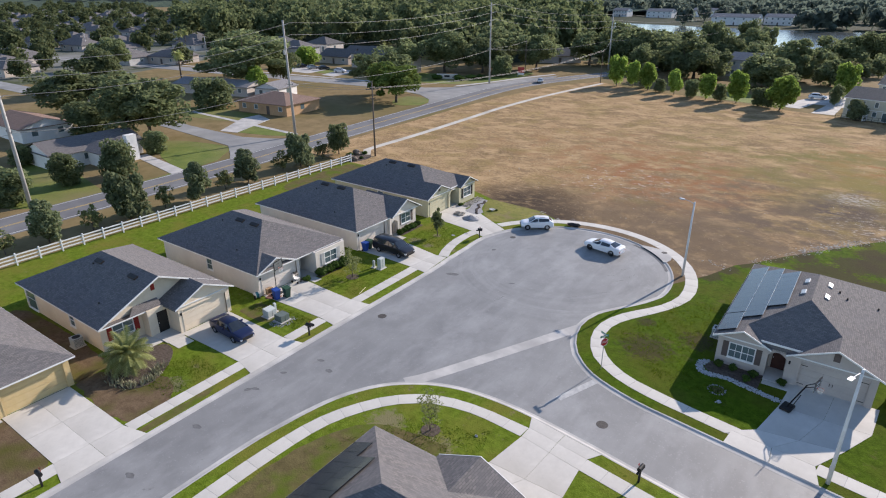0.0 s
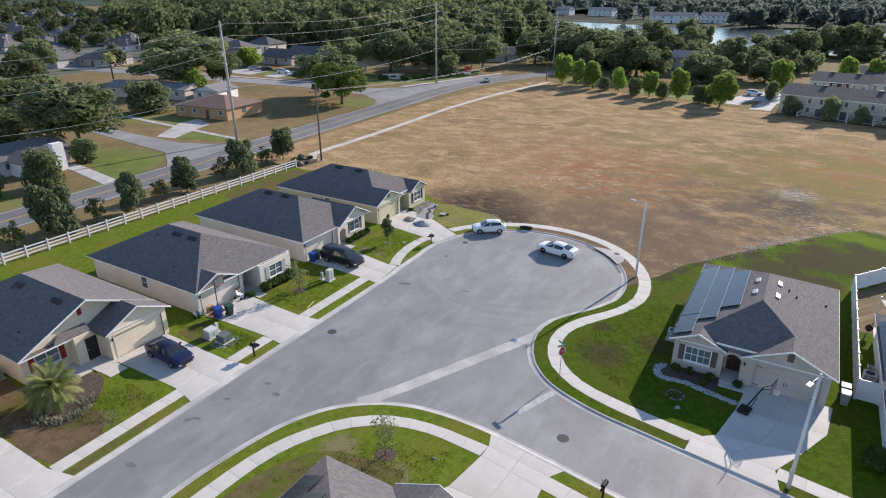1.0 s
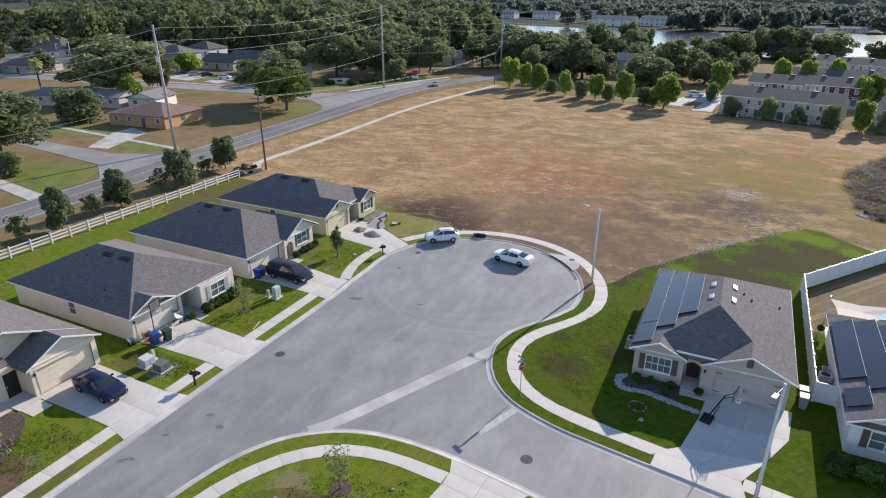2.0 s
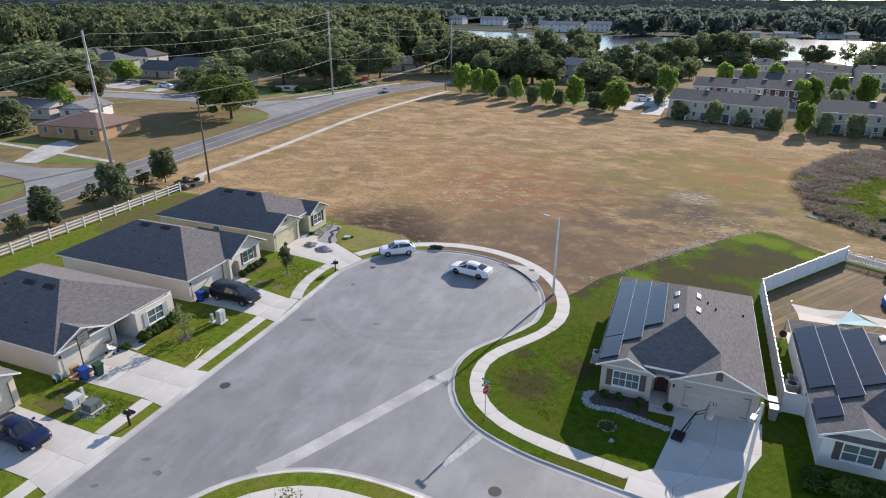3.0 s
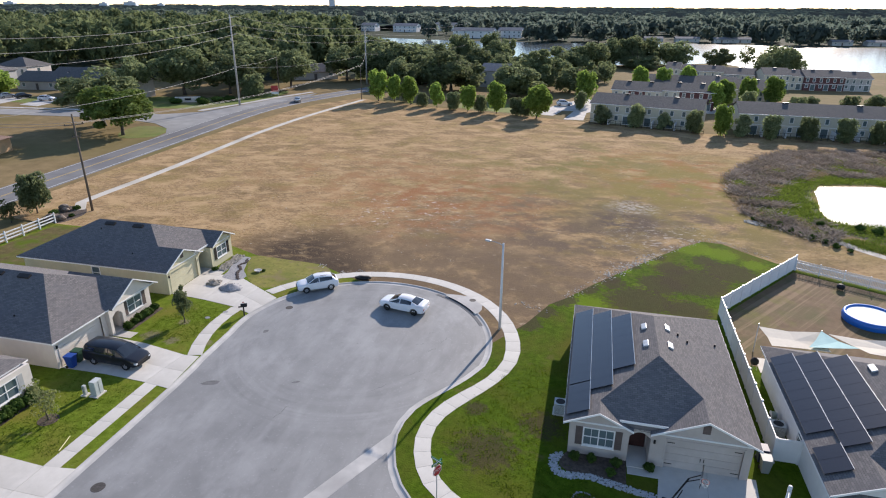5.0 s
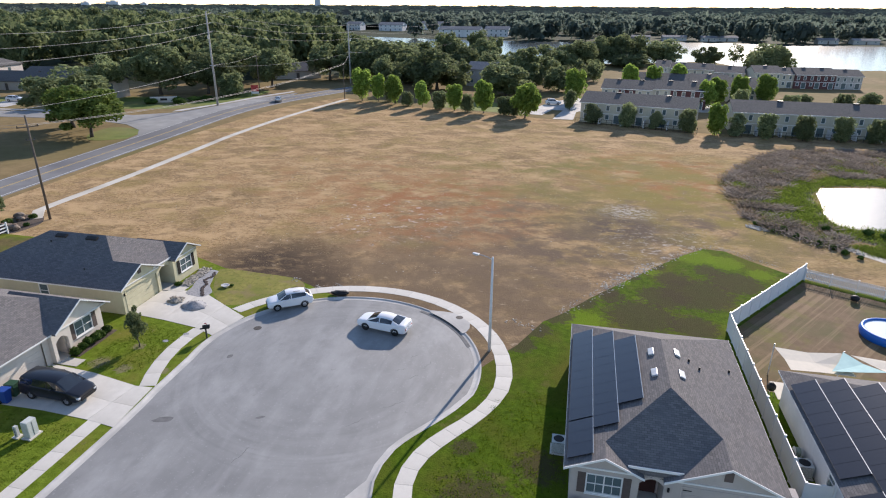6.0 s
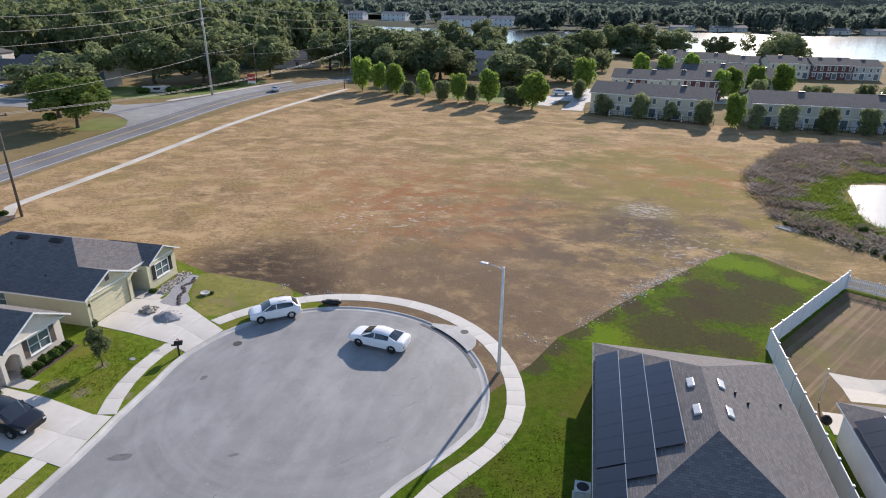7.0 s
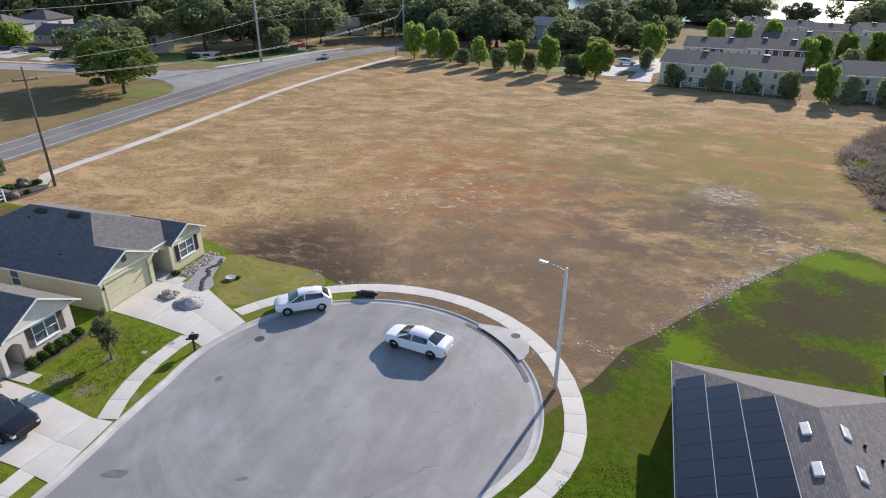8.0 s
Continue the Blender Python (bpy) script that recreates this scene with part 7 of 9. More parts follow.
pebbles("channel_rock", "dark brown stones winding through a gravel bed", curve_through([(-30.4, 8.9), (-30.0, 8.0), (-30.3, 7.0), (-29.6, 6.2), (-29.4, 5.2), (-28.9, 4.3), (-28.5, 3.7)], 0.06), 0.12, 0.09, surf("brown_stone_chips", (0.07, 0.055, 0.05), (0.13, 0.1, 0.085), 4, 0.9, None, 1, 0.4, 20), 12, 260, 0.04)
for nm, lab, x, y, r, hh, mt in (("gravel_heap", "low heap of grey gravel on a driveway", -28.0, 1.6, 1.25, 0.5, M_GRAVEL), ("rock_heap", "small heap of tan rocks on a driveway", -30.3, 2.1, 0.8, 0.4, M_ROCK)):
    rng, bm = random.Random(3), bmesh.new()
    rings = [[(x + r * k * math.cos(a * 0.314) * (1 + 0.12 * rng.uniform(-1, 1)), y + r * k * 0.8 * math.sin(a * 0.314) * (1 + 0.12 * rng.uniform(-1, 1)), 0.022 + hh * (1 - k) ** 0.8 * (1 + 0.15 * rng.uniform(-1, 1)) - 0.02 * k) for a in range(20)] for k in (1.0, 0.75, 0.5, 0.25, 0.06)]
    loft(bm, rings)
    tagged(part(nm, bm, mt, None, smooth=True), lab, "heap")
    if nm == "gravel_heap":
        pebbles("heap_gravel", "coarse grey gravel on a heap", arc(x, y, 0.75, 0, 340, 24), 0.3, 0.055, M_GRAVEL, 7, 200, 0.1)
        pebbles("heap_gravel", "coarse grey gravel on a heap", arc(x, y, 0.35, 0, 320, 12), 0.2, 0.055, M_GRAVEL, 8, 110, 0.26)
    if nm == "rock_heap":
        pebbles("heap_rocks", "loose tan rocks on a small heap", [(x, y)], 0.6, 0.13, M_ROCK, 6, 70, 0.18)


# ---- cars ----
M_TYRE, M_RIM = plain("tyre_rubber", (0.015, 0.015, 0.015), 0.85), plain("alloy", (0.5, 0.5, 0.52), 0.3, 0.9)
M_RIM_DARK = plain("black_alloy", (0.03, 0.03, 0.032), 0.35, 0.6)
M_CARGLASS = plain("car_glass", (0.02, 0.024, 0.028), 0.06, 0.0, 1.0)
M_TAIL, M_HEAD = plain("tail_lamp_red", (0.3, 0.01, 0.01), 0.25), plain("head_lamp_clear", (0.6, 0.62, 0.64), 0.15)


def car(label, m, paint, stations, wheel_x, track, wheel_r, rim, roof_rails=False, group=""):
    """A car; x runs forward. stations: x, bottom, waist, roof height, half width at the waist, half width of the roof; where roof equals waist there is only bonnet or boot.
    Glass lies between waist and roof."""
    t = thing("car", label, "car", m, group)
    body, glass = bmesh.new(), bmesh.new()
    rows = []
    for x, zb, zw, zr, w, wr in stations:
        sec = [(0, zb), (w * 0.8, zb), (w * 0.97, zb + 0.1), (w * 1.0, zb + (zw - zb) * 0.55), (w * 0.96, zw - 0.05), (w * 0.9, zw)]
        cabin = zr > zw + 0.05
        sec += [(wr + 0.03, zr - 0.1), (wr - 0.08, zr - 0.015), (0, zr + 0.015)] if cabin else [(w * 0.75, zw + 0.02), (w * 0.4, zw + 0.035), (0, zw + 0.04)]
        rows.append(([(x, y, z) for y, z in sec], cabin))
    for sgn in (1, -1):
        for (a, ca), (b, cb) in zip(rows, rows[1:]):
            for i in range(8):
                q = [a[i], a[i + 1], b[i + 1], b[i]]
                q = [Vector((p[0], p[1] * sgn, p[2])) for p in q]
                glazed = (i == 5 and (ca and cb)) or (i in (6, 7) and ca != cb) or (i == 5 and ca and not cb)
                bm = glass if glazed else body
                vs = [bm.verts.new(p) for p in q]
                f = bm.faces.new(vs if sgn > 0 else vs[::-1])
        for (sec, c), flip in ((rows[0], 1), (rows[-1], -1)):
            pts = [Vector((p[0], p[1] * sgn, p[2])) for p in sec]
            vs = [body.verts.new(p) for p in pts]
            body.faces.new(vs[::-1] if flip * sgn > 0 else vs)
    for bm in (body, glass):
        bmesh.ops.remove_doubles(bm, verts=bm.verts, dist=0.002)
        bmesh.ops.recalc_face_normals(bm, faces=bm.faces)
    bd = part("body", body, paint, t, smooth=True)
    bd.data.set_sharp_from_angle(angle=radians(38))
    part("glazing", glass, M_CARGLASS, t, "dark tinted glass", smooth=False)
    # pillars over the side glass
    cab = [s for s in stations if s[3] > s[2] + 0.05]
    i0, i1 = stations.index(cab[0]), stations.index(cab[-1])
    for s, e in ((stations[i0 - 1], cab[0]), (cab[len(cab) // 2], cab[len(cab) // 2]), (stations[i1 + 1], cab[-1])):
        for sg in (1, -1):
            pl = bmesh.new()
            bar_between(pl, (s[0], sg * (s[4] * 0.9 + 0.008), s[2] + 0.03), (e[0], sg * (e[5] + 0.038), e[3] - 0.08), 0.07, 0.06)
            part("pillar", pl, paint, t)
    x0, x1 = stations[0][0], stations[-1][0]
    zb = stations[0][1]
    part("bumper", boxes((x1 - 0.12, -stations[-1][4] * 0.85, zb + 0.02, x1 + 0.06, stations[-1][4] * 0.85, zb + 0.22), bevel=0.03), M_BLACKMETAL, t, "dark front grille and bumper")
    part("bumper", boxes((x0 - 0.06, -stations[0][4] * 0.9, zb + 0.05, x0 + 0.1, stations[0][4] * 0.9, zb + 0.25), bevel=0.03), paint, t)
    for sg in (1, -1):
        zf, zr_ = stations[-1][2] - 0.12, stations[0][2] - 0.12
        part("headlight", boxes((x1 - 0.22, sg * stations[-1][4] * 0.9 - 0.17, zf - 0.09, x1 + 0.02, sg * stations[-1][4] * 0.9 + 0.03, zf + 0.05), bevel=0.02), M_HEAD, t)
        part("tail_light", boxes((x0 - 0.02, sg * stations[0][4] * 0.8 - 0.17, zr_ - 0.1, x0 + 0.16, sg * stations[0][4] * 0.8 + 0.17, zr_ + 0.04), bevel=0.02), M_TAIL, t)
        mx_ = cab[-1][0] - 0.25
        part("mirror", boxes((mx_ - 0.08, sg * (cab[-1][4] + 0.08) - 0.1, cab[-1][2] - 0.02, mx_ + 0.06, sg * (cab[-1][4] + 0.08) + 0.1, cab[-1][2] + 0.13), bevel=0.03), paint, t)
        for wx in wheel_x:
            wb = bmesh.new()
            prof = [(0.55, -0.09), (0.92, -0.11), (1.0, -0.08), (1.0, 0.08), (0.92, 0.11), (0.55, 0.09)]
            loft(wb, [[(wheel_r * k * math.cos(2 * math.pi * i / 20), yy, wheel_r * k * math.sin(2 * math.pi * i / 20)) for i in range(20)] for k, yy in prof], True, False)
            wheel = part("wheel", wb, M_TYRE, t, smooth=True)
            wheel.matrix_basis = pose(wx, sg * (track + 0.015), wheel_r)
            rb = bmesh.new()
            loft(rb, [[(wheel_r * 0.62 * math.cos(2 * math.pi * i / 20), yy, wheel_r * 0.62 * math.sin(2 * math.pi * i / 20)) for i in range(20)] for yy in (-0.07, 0.07)])
            for k in range(5):
                box(rb, -0.03, -0.1, 0, 0.03, 0.1, wheel_r * 0.58, pose(0, 0, 0, 0, 72 * k, 0))
            part("rim", rb, rim, wheel)
            ab = bmesh.new()
            loft(ab, [[(wheel_r * 1.14 * math.cos(math.pi * i / 12 - 0.1), yy, wheel_r * 1.14 * math.sin(math.pi * i / 12 - 0.1)) for i in range(14)] for yy in (0.0, 0.035)], False, False)
            loft(ab, [[(wheel_r * k * math.cos(math.pi * i / 12 - 0.1), 0.035, wheel_r * k * math.sin(math.pi * i / 12 - 0.1)) for i in range(14)] for k in (1.02, 1.14)], False, False)
            arch = part("wheel_arch", ab, M_BLACKMETAL, t)
            arch.matrix_basis = pose(wx, sg * (track + 0.1), wheel_r, 0, 0, 0 if sg > 0 else 0) @ Matrix.Diagonal((1, sg, 1, 1))
    if roof_rails:
        for sg in (1, -1):
            rl = bmesh.new()
            tube(rl, (cab[1][0], sg * (cab[1][5] - 0.1), cab[1][3] + 0.05), (cab[-2][0] - 0.2, sg * (cab[-2][5] - 0.1), cab[-2][3] + 0.05), 0.02, n=6)
            part("roof_rail", rl, M_BLACKMETAL, t)
    part("underside", boxes((x0 + 0.25, -track + 0.2, zb - 0.06, x1 - 0.25, track - 0.2, zb + 0.02)), M_BLACKMETAL, t)
    part("number_plate", boxes((x0 - 0.075, -0.16, zb + 0.28, x0 - 0.055, 0.16, zb + 0.4)), M_WHITE, t)
    return t


SEDAN = [(-2.36, 0.44, 0.8, 0.8, 0.64, 0.5), (-2.32, 0.34, 0.95, 0.95, 0.75, 0.5), (-2.18, 0.26, 1.03, 1.03, 0.84, 0.5), (-1.8, 0.22, 1.05, 1.05, 0.89, 0.5), (-1.2, 0.22, 1.03, 1.32, 0.91, 0.53), (-0.8, 0.22, 1.0, 1.4, 0.915, 0.57), (-0.3, 0.22, 0.97, 1.45, 0.915, 0.6), (0.2, 0.22, 0.95, 1.45, 0.915, 0.6), (0.58, 0.22, 0.94, 1.39, 0.91, 0.58), (1.3, 0.22, 0.94, 0.94, 0.9, 0.55), (1.75, 0.23, 0.89, 0.89, 0.88, 0.5), (2.08, 0.25, 0.82, 0.82, 0.83, 0.48), (2.26, 0.29, 0.73, 0.73, 0.74, 0.45), (2.34, 0.36, 0.62, 0.62, 0.62, 0.4)]
FASTBACK = [(-2.36, 0.44, 0.8, 0.8, 0.64, 0.5), (-2.33, 0.34, 0.95, 0.95, 0.76, 0.5), (-2.24, 0.26, 1.03, 1.03, 0.84, 0.5), (-2.0, 0.22, 1.06, 1.06, 0.88, 0.5), (-1.78, 0.22, 1.06, 1.06, 0.89, 0.5), (-1.1, 0.22, 1.02, 1.36, 0.91, 0.54), (-0.5, 0.22, 1.0, 1.45, 0.915, 0.58), (0.05, 0.22, 0.98, 1.45, 0.915, 0.57), (0.38, 0.22, 0.97, 1.4, 0.91, 0.55), (1.28, 0.22, 0.94, 0.94, 0.9, 0.55), (1.75, 0.23, 0.89, 0.89, 0.88, 0.5), (2.08, 0.25, 0.82, 0.82, 0.83, 0.48), (2.26, 0.29, 0.73, 0.73, 0.74, 0.45), (2.34, 0.36, 0.62, 0.62, 0.62, 0.4)]
SUV = [(-2.2, 0.42, 0.98, 0.98, 0.74, 0.55), (-2.14, 0.32, 1.06, 1.06, 0.86, 0.6), (-2.02, 0.27, 1.08, 1.08, 0.9, 0.6), (-1.55, 0.26, 1.2, 1.56, 0.92, 0.57), (-1.0, 0.26, 1.16, 1.64, 0.925, 0.61), (-0.1, 0.26, 1.12, 1.66, 0.925, 0.62), (0.36, 0.26, 1.08, 1.58, 0.92, 0.59), (1.12, 0.26, 1.05, 1.05, 0.9, 0.6), (1.7, 0.27, 0.96, 0.96, 0.88, 0.5), (2.04, 0.3, 0.88, 0.88, 0.82, 0.46), (2.2, 0.38, 0.74, 0.74, 0.7, 0.4)]
VAN = [(-2.55, 0.38, 1.15, 1.15, 0.85, 0.6), (-2.48, 0.28, 1.16, 1.16, 0.96, 0.7), (-2.3, 0.24, 1.16, 1.66, 0.98, 0.74), (-1.2, 0.24, 1.12, 1.74, 0.99, 0.76), (0.0, 0.24, 1.1, 1.74, 0.99, 0.76), (0.75, 0.24, 1.08, 1.64, 0.99, 0.7), (1.6, 0.24, 1.05, 1.05, 0.97, 0.6), (2.25, 0.26, 0.92, 0.92, 0.92, 0.5), (2.55, 0.34, 0.78, 0.78, 0.78, 0.4)]
P_WHITE, P_NAVY, P_BLACK, P_SILVER = plain("white_car_paint", (0.78, 0.78, 0.79), 0.3, 0, 0.5, 0.6), plain("navy_car_paint", (0.01, 0.016, 0.055), 0.35, 0.0, 0.3, 0.25), plain("black_car_paint", (0.012, 0.013, 0.018), 0.3, 0.0, 0.4, 0.4), plain("silver_car_paint", (0.4, 0.42, 0.44), 0.3, 0.6, 0.5, 0.6)
car("white sporty sedan with black wheels on the turning circle", pose(-9.5, 1.75, STREET, 0, 0, 171), P_WHITE, FASTBACK, (-1.42, 1.38), 0.79, 0.34, M_RIM_DARK)
car("white compact SUV parked at the kerb", pose(-19.45, 3.95, STREET, 0, 0, 214) @ Matrix.Scale(0.94, 4), P_WHITE, SUV, (-1.32, 1.32), 0.8, 0.35, M_RIM, True)
car("black minivan parked on a driveway", pose(-29.2, -13.0, 0.022, 0, 0, -2), P_BLACK, VAN, (-1.55, 1.53), 0.86, 0.35, M_RIM)
car("navy sedan parked on a driveway", pose(-29.2, -35.4, 0.022, 0, 0, -3), P_NAVY, FASTBACK, (-1.42, 1.38), 0.79, 0.33, M_RIM)
car("silver car on the main road", pose(-79.6, 121.5, LOW + 0.05, 0, 0, 115), P_SILVER, SEDAN, (-1.42, 1.38), 0.79, 0.33, M_RIM)
car("white car parked in a townhouse court", pose(-2.2, 135.5, LOW + 0.04, 0, 0, 10), P_WHITE, SUV, (-1.32, 1.32), 0.8, 0.35, M_RIM)
for x, y, a, p in ((-152, 103.5, 20, P_WHITE), (-163, 106, 70, P_BLACK), (-168, 105, 70, P_SILVER), (-175, 106, 70, P_BLACK), (-186, 108, 70, P_SILVER), (-270, 118, 60, P_WHITE), (66, 150, 80, P_SILVER), (82, 152, 80, P_WHITE)):
    car("parked car in a far driveway", pose(x, y, LOW + 0.03, 0, 0, a), p, SUV, (-1.32, 1.32), 0.8, 0.35, M_RIM, group="cars parked beyond the main road")

# lawns and drives across the main road
M_FARLAWN = surf("far_lawn", (0.1, 0.14, 0.02), (0.16, 0.19, 0.035), 0.3, 0.95, (0.2, 0.165, 0.07), 0.06, 0.8, 4, dist=0.06)
for lab, pts in (("mown lawn round a white bungalow", [(-82.5, -20), (-82, -8), (-94, -3.0), (-104, 4.5), (-90, 8.6), (-84.5, 3.6), (-81.6, -3), (-81, -30), (-100, -32), (-108, -20), (-96, -18)]),
                 ("green lawn before an orange bungalow", [(-122, 22), (-111, 24.5), (-109, 33), (-120, 33), (-132, 34), (-132, 24)]), ("green verge triangle by a drive", [(-102, 17), (-90, 20), (-87, 23.5), (-98, 25), (-103, 22)]),
                 ("green corner verge at a road junction", [(-86.4, 66), (-88, 73), (-92, 76), (-98, 76), (-97, 68), (-92, 63)]), ("mown roadside grass by an entrance wall", [(-94, 108), (-103, 102), (-125, 100), (-128, 118), (-105, 124), (-94, 142), (-91, 130)]),
                 ("green yard lawns of a far street", [(-150, 98), (-178, 101), (-180, 110), (-150, 107)]), ("lawn beyond the field's trees", [(-34, 124), (-8, 117), (-6, 129), (-30, 136)])):
    tagged(slab("ground_lawn", curve_through(pts + [pts[0]], 2.0)[:-1], LOW + 0.02, 0.05, M_FARLAWN), lab, "lawn", kind="structure")
for lab, pts in (("pale concrete drive of a white bungalow", [(-80.4, -9.0), (-80.6, -6.4), (-97.0, -3.9), (-97.0, -6.2)]), ("pale concrete drive of an orange bungalow", [(-103, 16.5), (-98.5, 17.5), (-104, 31), (-111, 33.4), (-110.5, 28)]), ("pale concrete walk beside the main road", [(-86.5, 23.0), (-86.5, 24.2), (-128, 27.2), (-128, 26)]),
                 ("pale concrete walk along a far street", [(-116, 93), (-116, 94.6), (-290, 78), (-290, 76.4)]), ("pale concrete drives of a far street", [(-146, 94), (-153, 95), (-157, 110), (-148, 110)]), ("pale concrete drives of a far street", [(-160, 95), (-178, 96), (-178, 108), (-162, 108)]),
                 ("pale concrete walk by the junction", [(-98, 98.5), (-96.5, 100), (-92.8, 112), (-88, 130), (-84, 142), (-85.4, 143), (-90, 131), (-94.4, 112), (-98.5, 101)])):
    far_z = LOW + 0.035 + (pts[0][0] + 300) * 0.00004
    tagged(slab("pavement_far", pts, far_z, 0.05, M_KERB), lab, "pavement", kind="structure")


# ---- fences ----
def rail_fence(x, y0, y1, label):
    """A white three-rail ranch fence with a post every 2.44 m."""
    f = thing("rail_fence", label, "fence")
    n = int((y1 - y0) / 2.44)
    post = boxes((-0.07, -0.07, -0.2, 0.07, 0.07, 1.42))
    cap = bmesh.ops.create_cone(post, cap_ends=True, segments=4, radius1=0.12, radius2=0.0, depth=0.08, matrix=pose(0, 0, 1.46, 0, 0, 45))
    me, rail = bpy.data.meshes.new("post"), None
    post.to_mesh(me)
    post.free()
    me.materials.append(M_VINYL)
    rm = bpy.data.meshes.new("rail")
    rb = boxes((-0.022, 0.07, -0.075, 0.022, 2.37, 0.075))
    rb.to_mesh(rm)
    rb.free()
    rm.materials.append(M_VINYL)
    for k in range(n + 1):
        put("post", me, f, m=pose(x, y0 + k * 2.44, 0))
        if k < n:
            for z in (0.42, 0.82, 1.22):
                put("rail", rm, f, m=pose(x, y0 + k * 2.44, z))
    return f


rail_fence(-61.3, -62.0, 14.0, "white three-rail vinyl fence along the main road")


def panel_fence(label, pts, h=1.75):
    """A solid white vinyl privacy fence: posts with caps and boarded panels."""
    f = thing("privacy_fence", label, "fence")
    post = boxes((-0.065, -0.065, -0.1, 0.065, 0.065, h + 0.05), (-0.08, -0.08, h + 0.05, 0.08, 0.08, h + 0.09))
    pm = bpy.data.meshes.new("post")
    post.to_mesh(pm)
    post.free()
    pm.materials.append(M_VINYL)
    for (x0, y0), (x1, y1) in zip(pts, pts[1:]):
        d = math.hypot(x1 - x0, y1 - y0)
        n = max(1, round(d / 2.0))
        a = math.degrees(math.atan2(y1 - y0, x1 - x0))
        u = d / n
        bb = grooved("panel", u - 0.13, h - 0.1, 0.03, 0.152, None, M_VINYL, "", True)
        me = bb.data
        me.transform(pose(0.065, 0.015, 0.08))
        bpy.data.objects.remove(bb)
        rb = boxes((0.065, -0.03, 0, u - 0.065, 0.03, 0.12))
        rm = bpy.data.meshes.new("rail")
        rb.to_mesh(rm)
        rb.free()
        rm.materials.append(M_VINYL)
        for i in range(n):
            q = (x0 + (x1 - x0) * i / n, y0 + (y1 - y0) * i / n)
            put("post", pm, f, m=pose(*q, 0, 0, 0, a))
            put("panel", me, f, m=pose(*q, 0, 0, 0, a))
            for z_ in (0.06, h - 0.1):
                put("rail", rm, f, m=pose(*q, z_, 0, 0, a))
        if (x1, y1) == tuple(pts[-1]):
            put("post", pm, f, m=pose(x1, y1, 0, 0, 0, a))
    return f


panel_fence("tall white vinyl privacy fence round a backyard", [(21.15, -12.7), (19.65, -12.7), (19.75, 7.9), (29.6, 21.2)])


def picket_fence(label, a, b, h=1.25):
    f = thing("picket_fence", label, "fence")
    d = math.hypot(b[0] - a[0], b[1] - a[1])
    ang = math.degrees(math.atan2(b[1] - a[1], b[0] - a[0]))
    n = int(d / 2.2)
    pk = bpy.data.meshes.new("picket")
    bm = boxes((-0.035, -0.012, 0.08, 0.035, 0.012, h - 0.05))
    prism(bm, [(-0.035, -0.012), (0.035, -0.012), (0.035, 0.012), (-0.035, 0.012)], h - 0.05, h)
    bm.to_mesh(pk)
    bm.free()
    pk.materials.append(M_VINYL)
    u = d / n
    for i in range(n):
        q = (a[0] + (b[0] - a[0]) * i / n, a[1] + (b[1] - a[1]) * i / n)
        mm = pose(*q, 0, 0, 0, ang)
        p = part("post", boxes((-0.06, -0.06, -0.1, 0.06, 0.06, h + 0.1)), M_VINYL, f)
        p.matrix_basis = mm
        p = part("rail", boxes((0.06, -0.05, 0.25, u - 0.06, -0.013, 0.34), (0.06, -0.05, h - 0.35, u - 0.06, -0.013, h - 0.26)), M_VINYL, f)
        p.matrix_basis = mm
        k = 0.15
        while k < u - 0.1:
            put("picket", pk, f, m=mm @ pose(k, 0, 0))
            k += 0.14
    return f


picket_fence("white vinyl picket fence facing the field", (29.7, 21.1), (48, 11.5))
# dark chain-link fence behind the townhouses: posts, rail and a screen of slats
tf = thing("yard_fence", "low dark metal fence behind the townhouses", "fence")
for (xa, ya), (xb, yb) in (((4.5, 107.3), (31, 100.2)), ((37.6, 99.4), (84, 97.6))):
    n = int(math.hypot(xb - xa, yb - ya) / 1.2)
    for i in range(n + 1):
        p = part("post", boxes((-0.04, -0.04, 0, 0.04, 0.04, 1.3)), M_BLACKMETAL, tf)
        p.location = (xa + (xb - xa) * i / n, ya + (yb - ya) * i / n, 0)
    rb = bmesh.new()
    for z in (0.15, 0.7, 1.25):
        tube(rb, (xa, ya, z), (xb, yb, z), 0.035, n=6)
    part("rail", rb, M_BLACKMETAL, tf)


# ---- poles, lamps and wires ----
def street_lamp(label, x, y, h, arm_turn, z=0.0):
    t = thing("street_lamp", label, "street lamp", pose(x, y, z, 0, 0, arm_turn))
    b = bmesh.new()
    tube(b, (0, 0, -0.1), (0, 0, h), 0.13, 0.08, 12)
    part("pole", b, M_LAMPPOLE, t, smooth=True)
    b = bmesh.new()
    pts = [(0, 0, h - 0.25), (0.4, 0, h - 0.1), (0.9, 0, h - 0.05), (1.3, 0, h - 0.06)]
    for p, q in zip(pts, pts[1:]):
        tube(b, p, q, 0.03, 0.03, 8)
    part("arm", b, M_GALV, t)
    hd = part("lamp_head", boxes((1.2, -0.14, h - 0.12, 1.75, 0.14, h + 0.0), bevel=0.03), M_GALV, t)
    part("lens", boxes((1.3, -0.1, h - 0.15, 1.65, 0.1, h - 0.12)), M_HEAD, hd)
    part("door_plate", boxes((-0.06, -0.14, 1.0, 0.06, -0.1, 1.35)), M_GALV, t)
    return t


street_lamp("tall grey concrete street lamp beside the circle walk", 0.05, 0.0, 8.3, 160)
street_lamp("tall grey concrete street lamp beside a driveway", 16.0, -25.2, 8.4, -110)


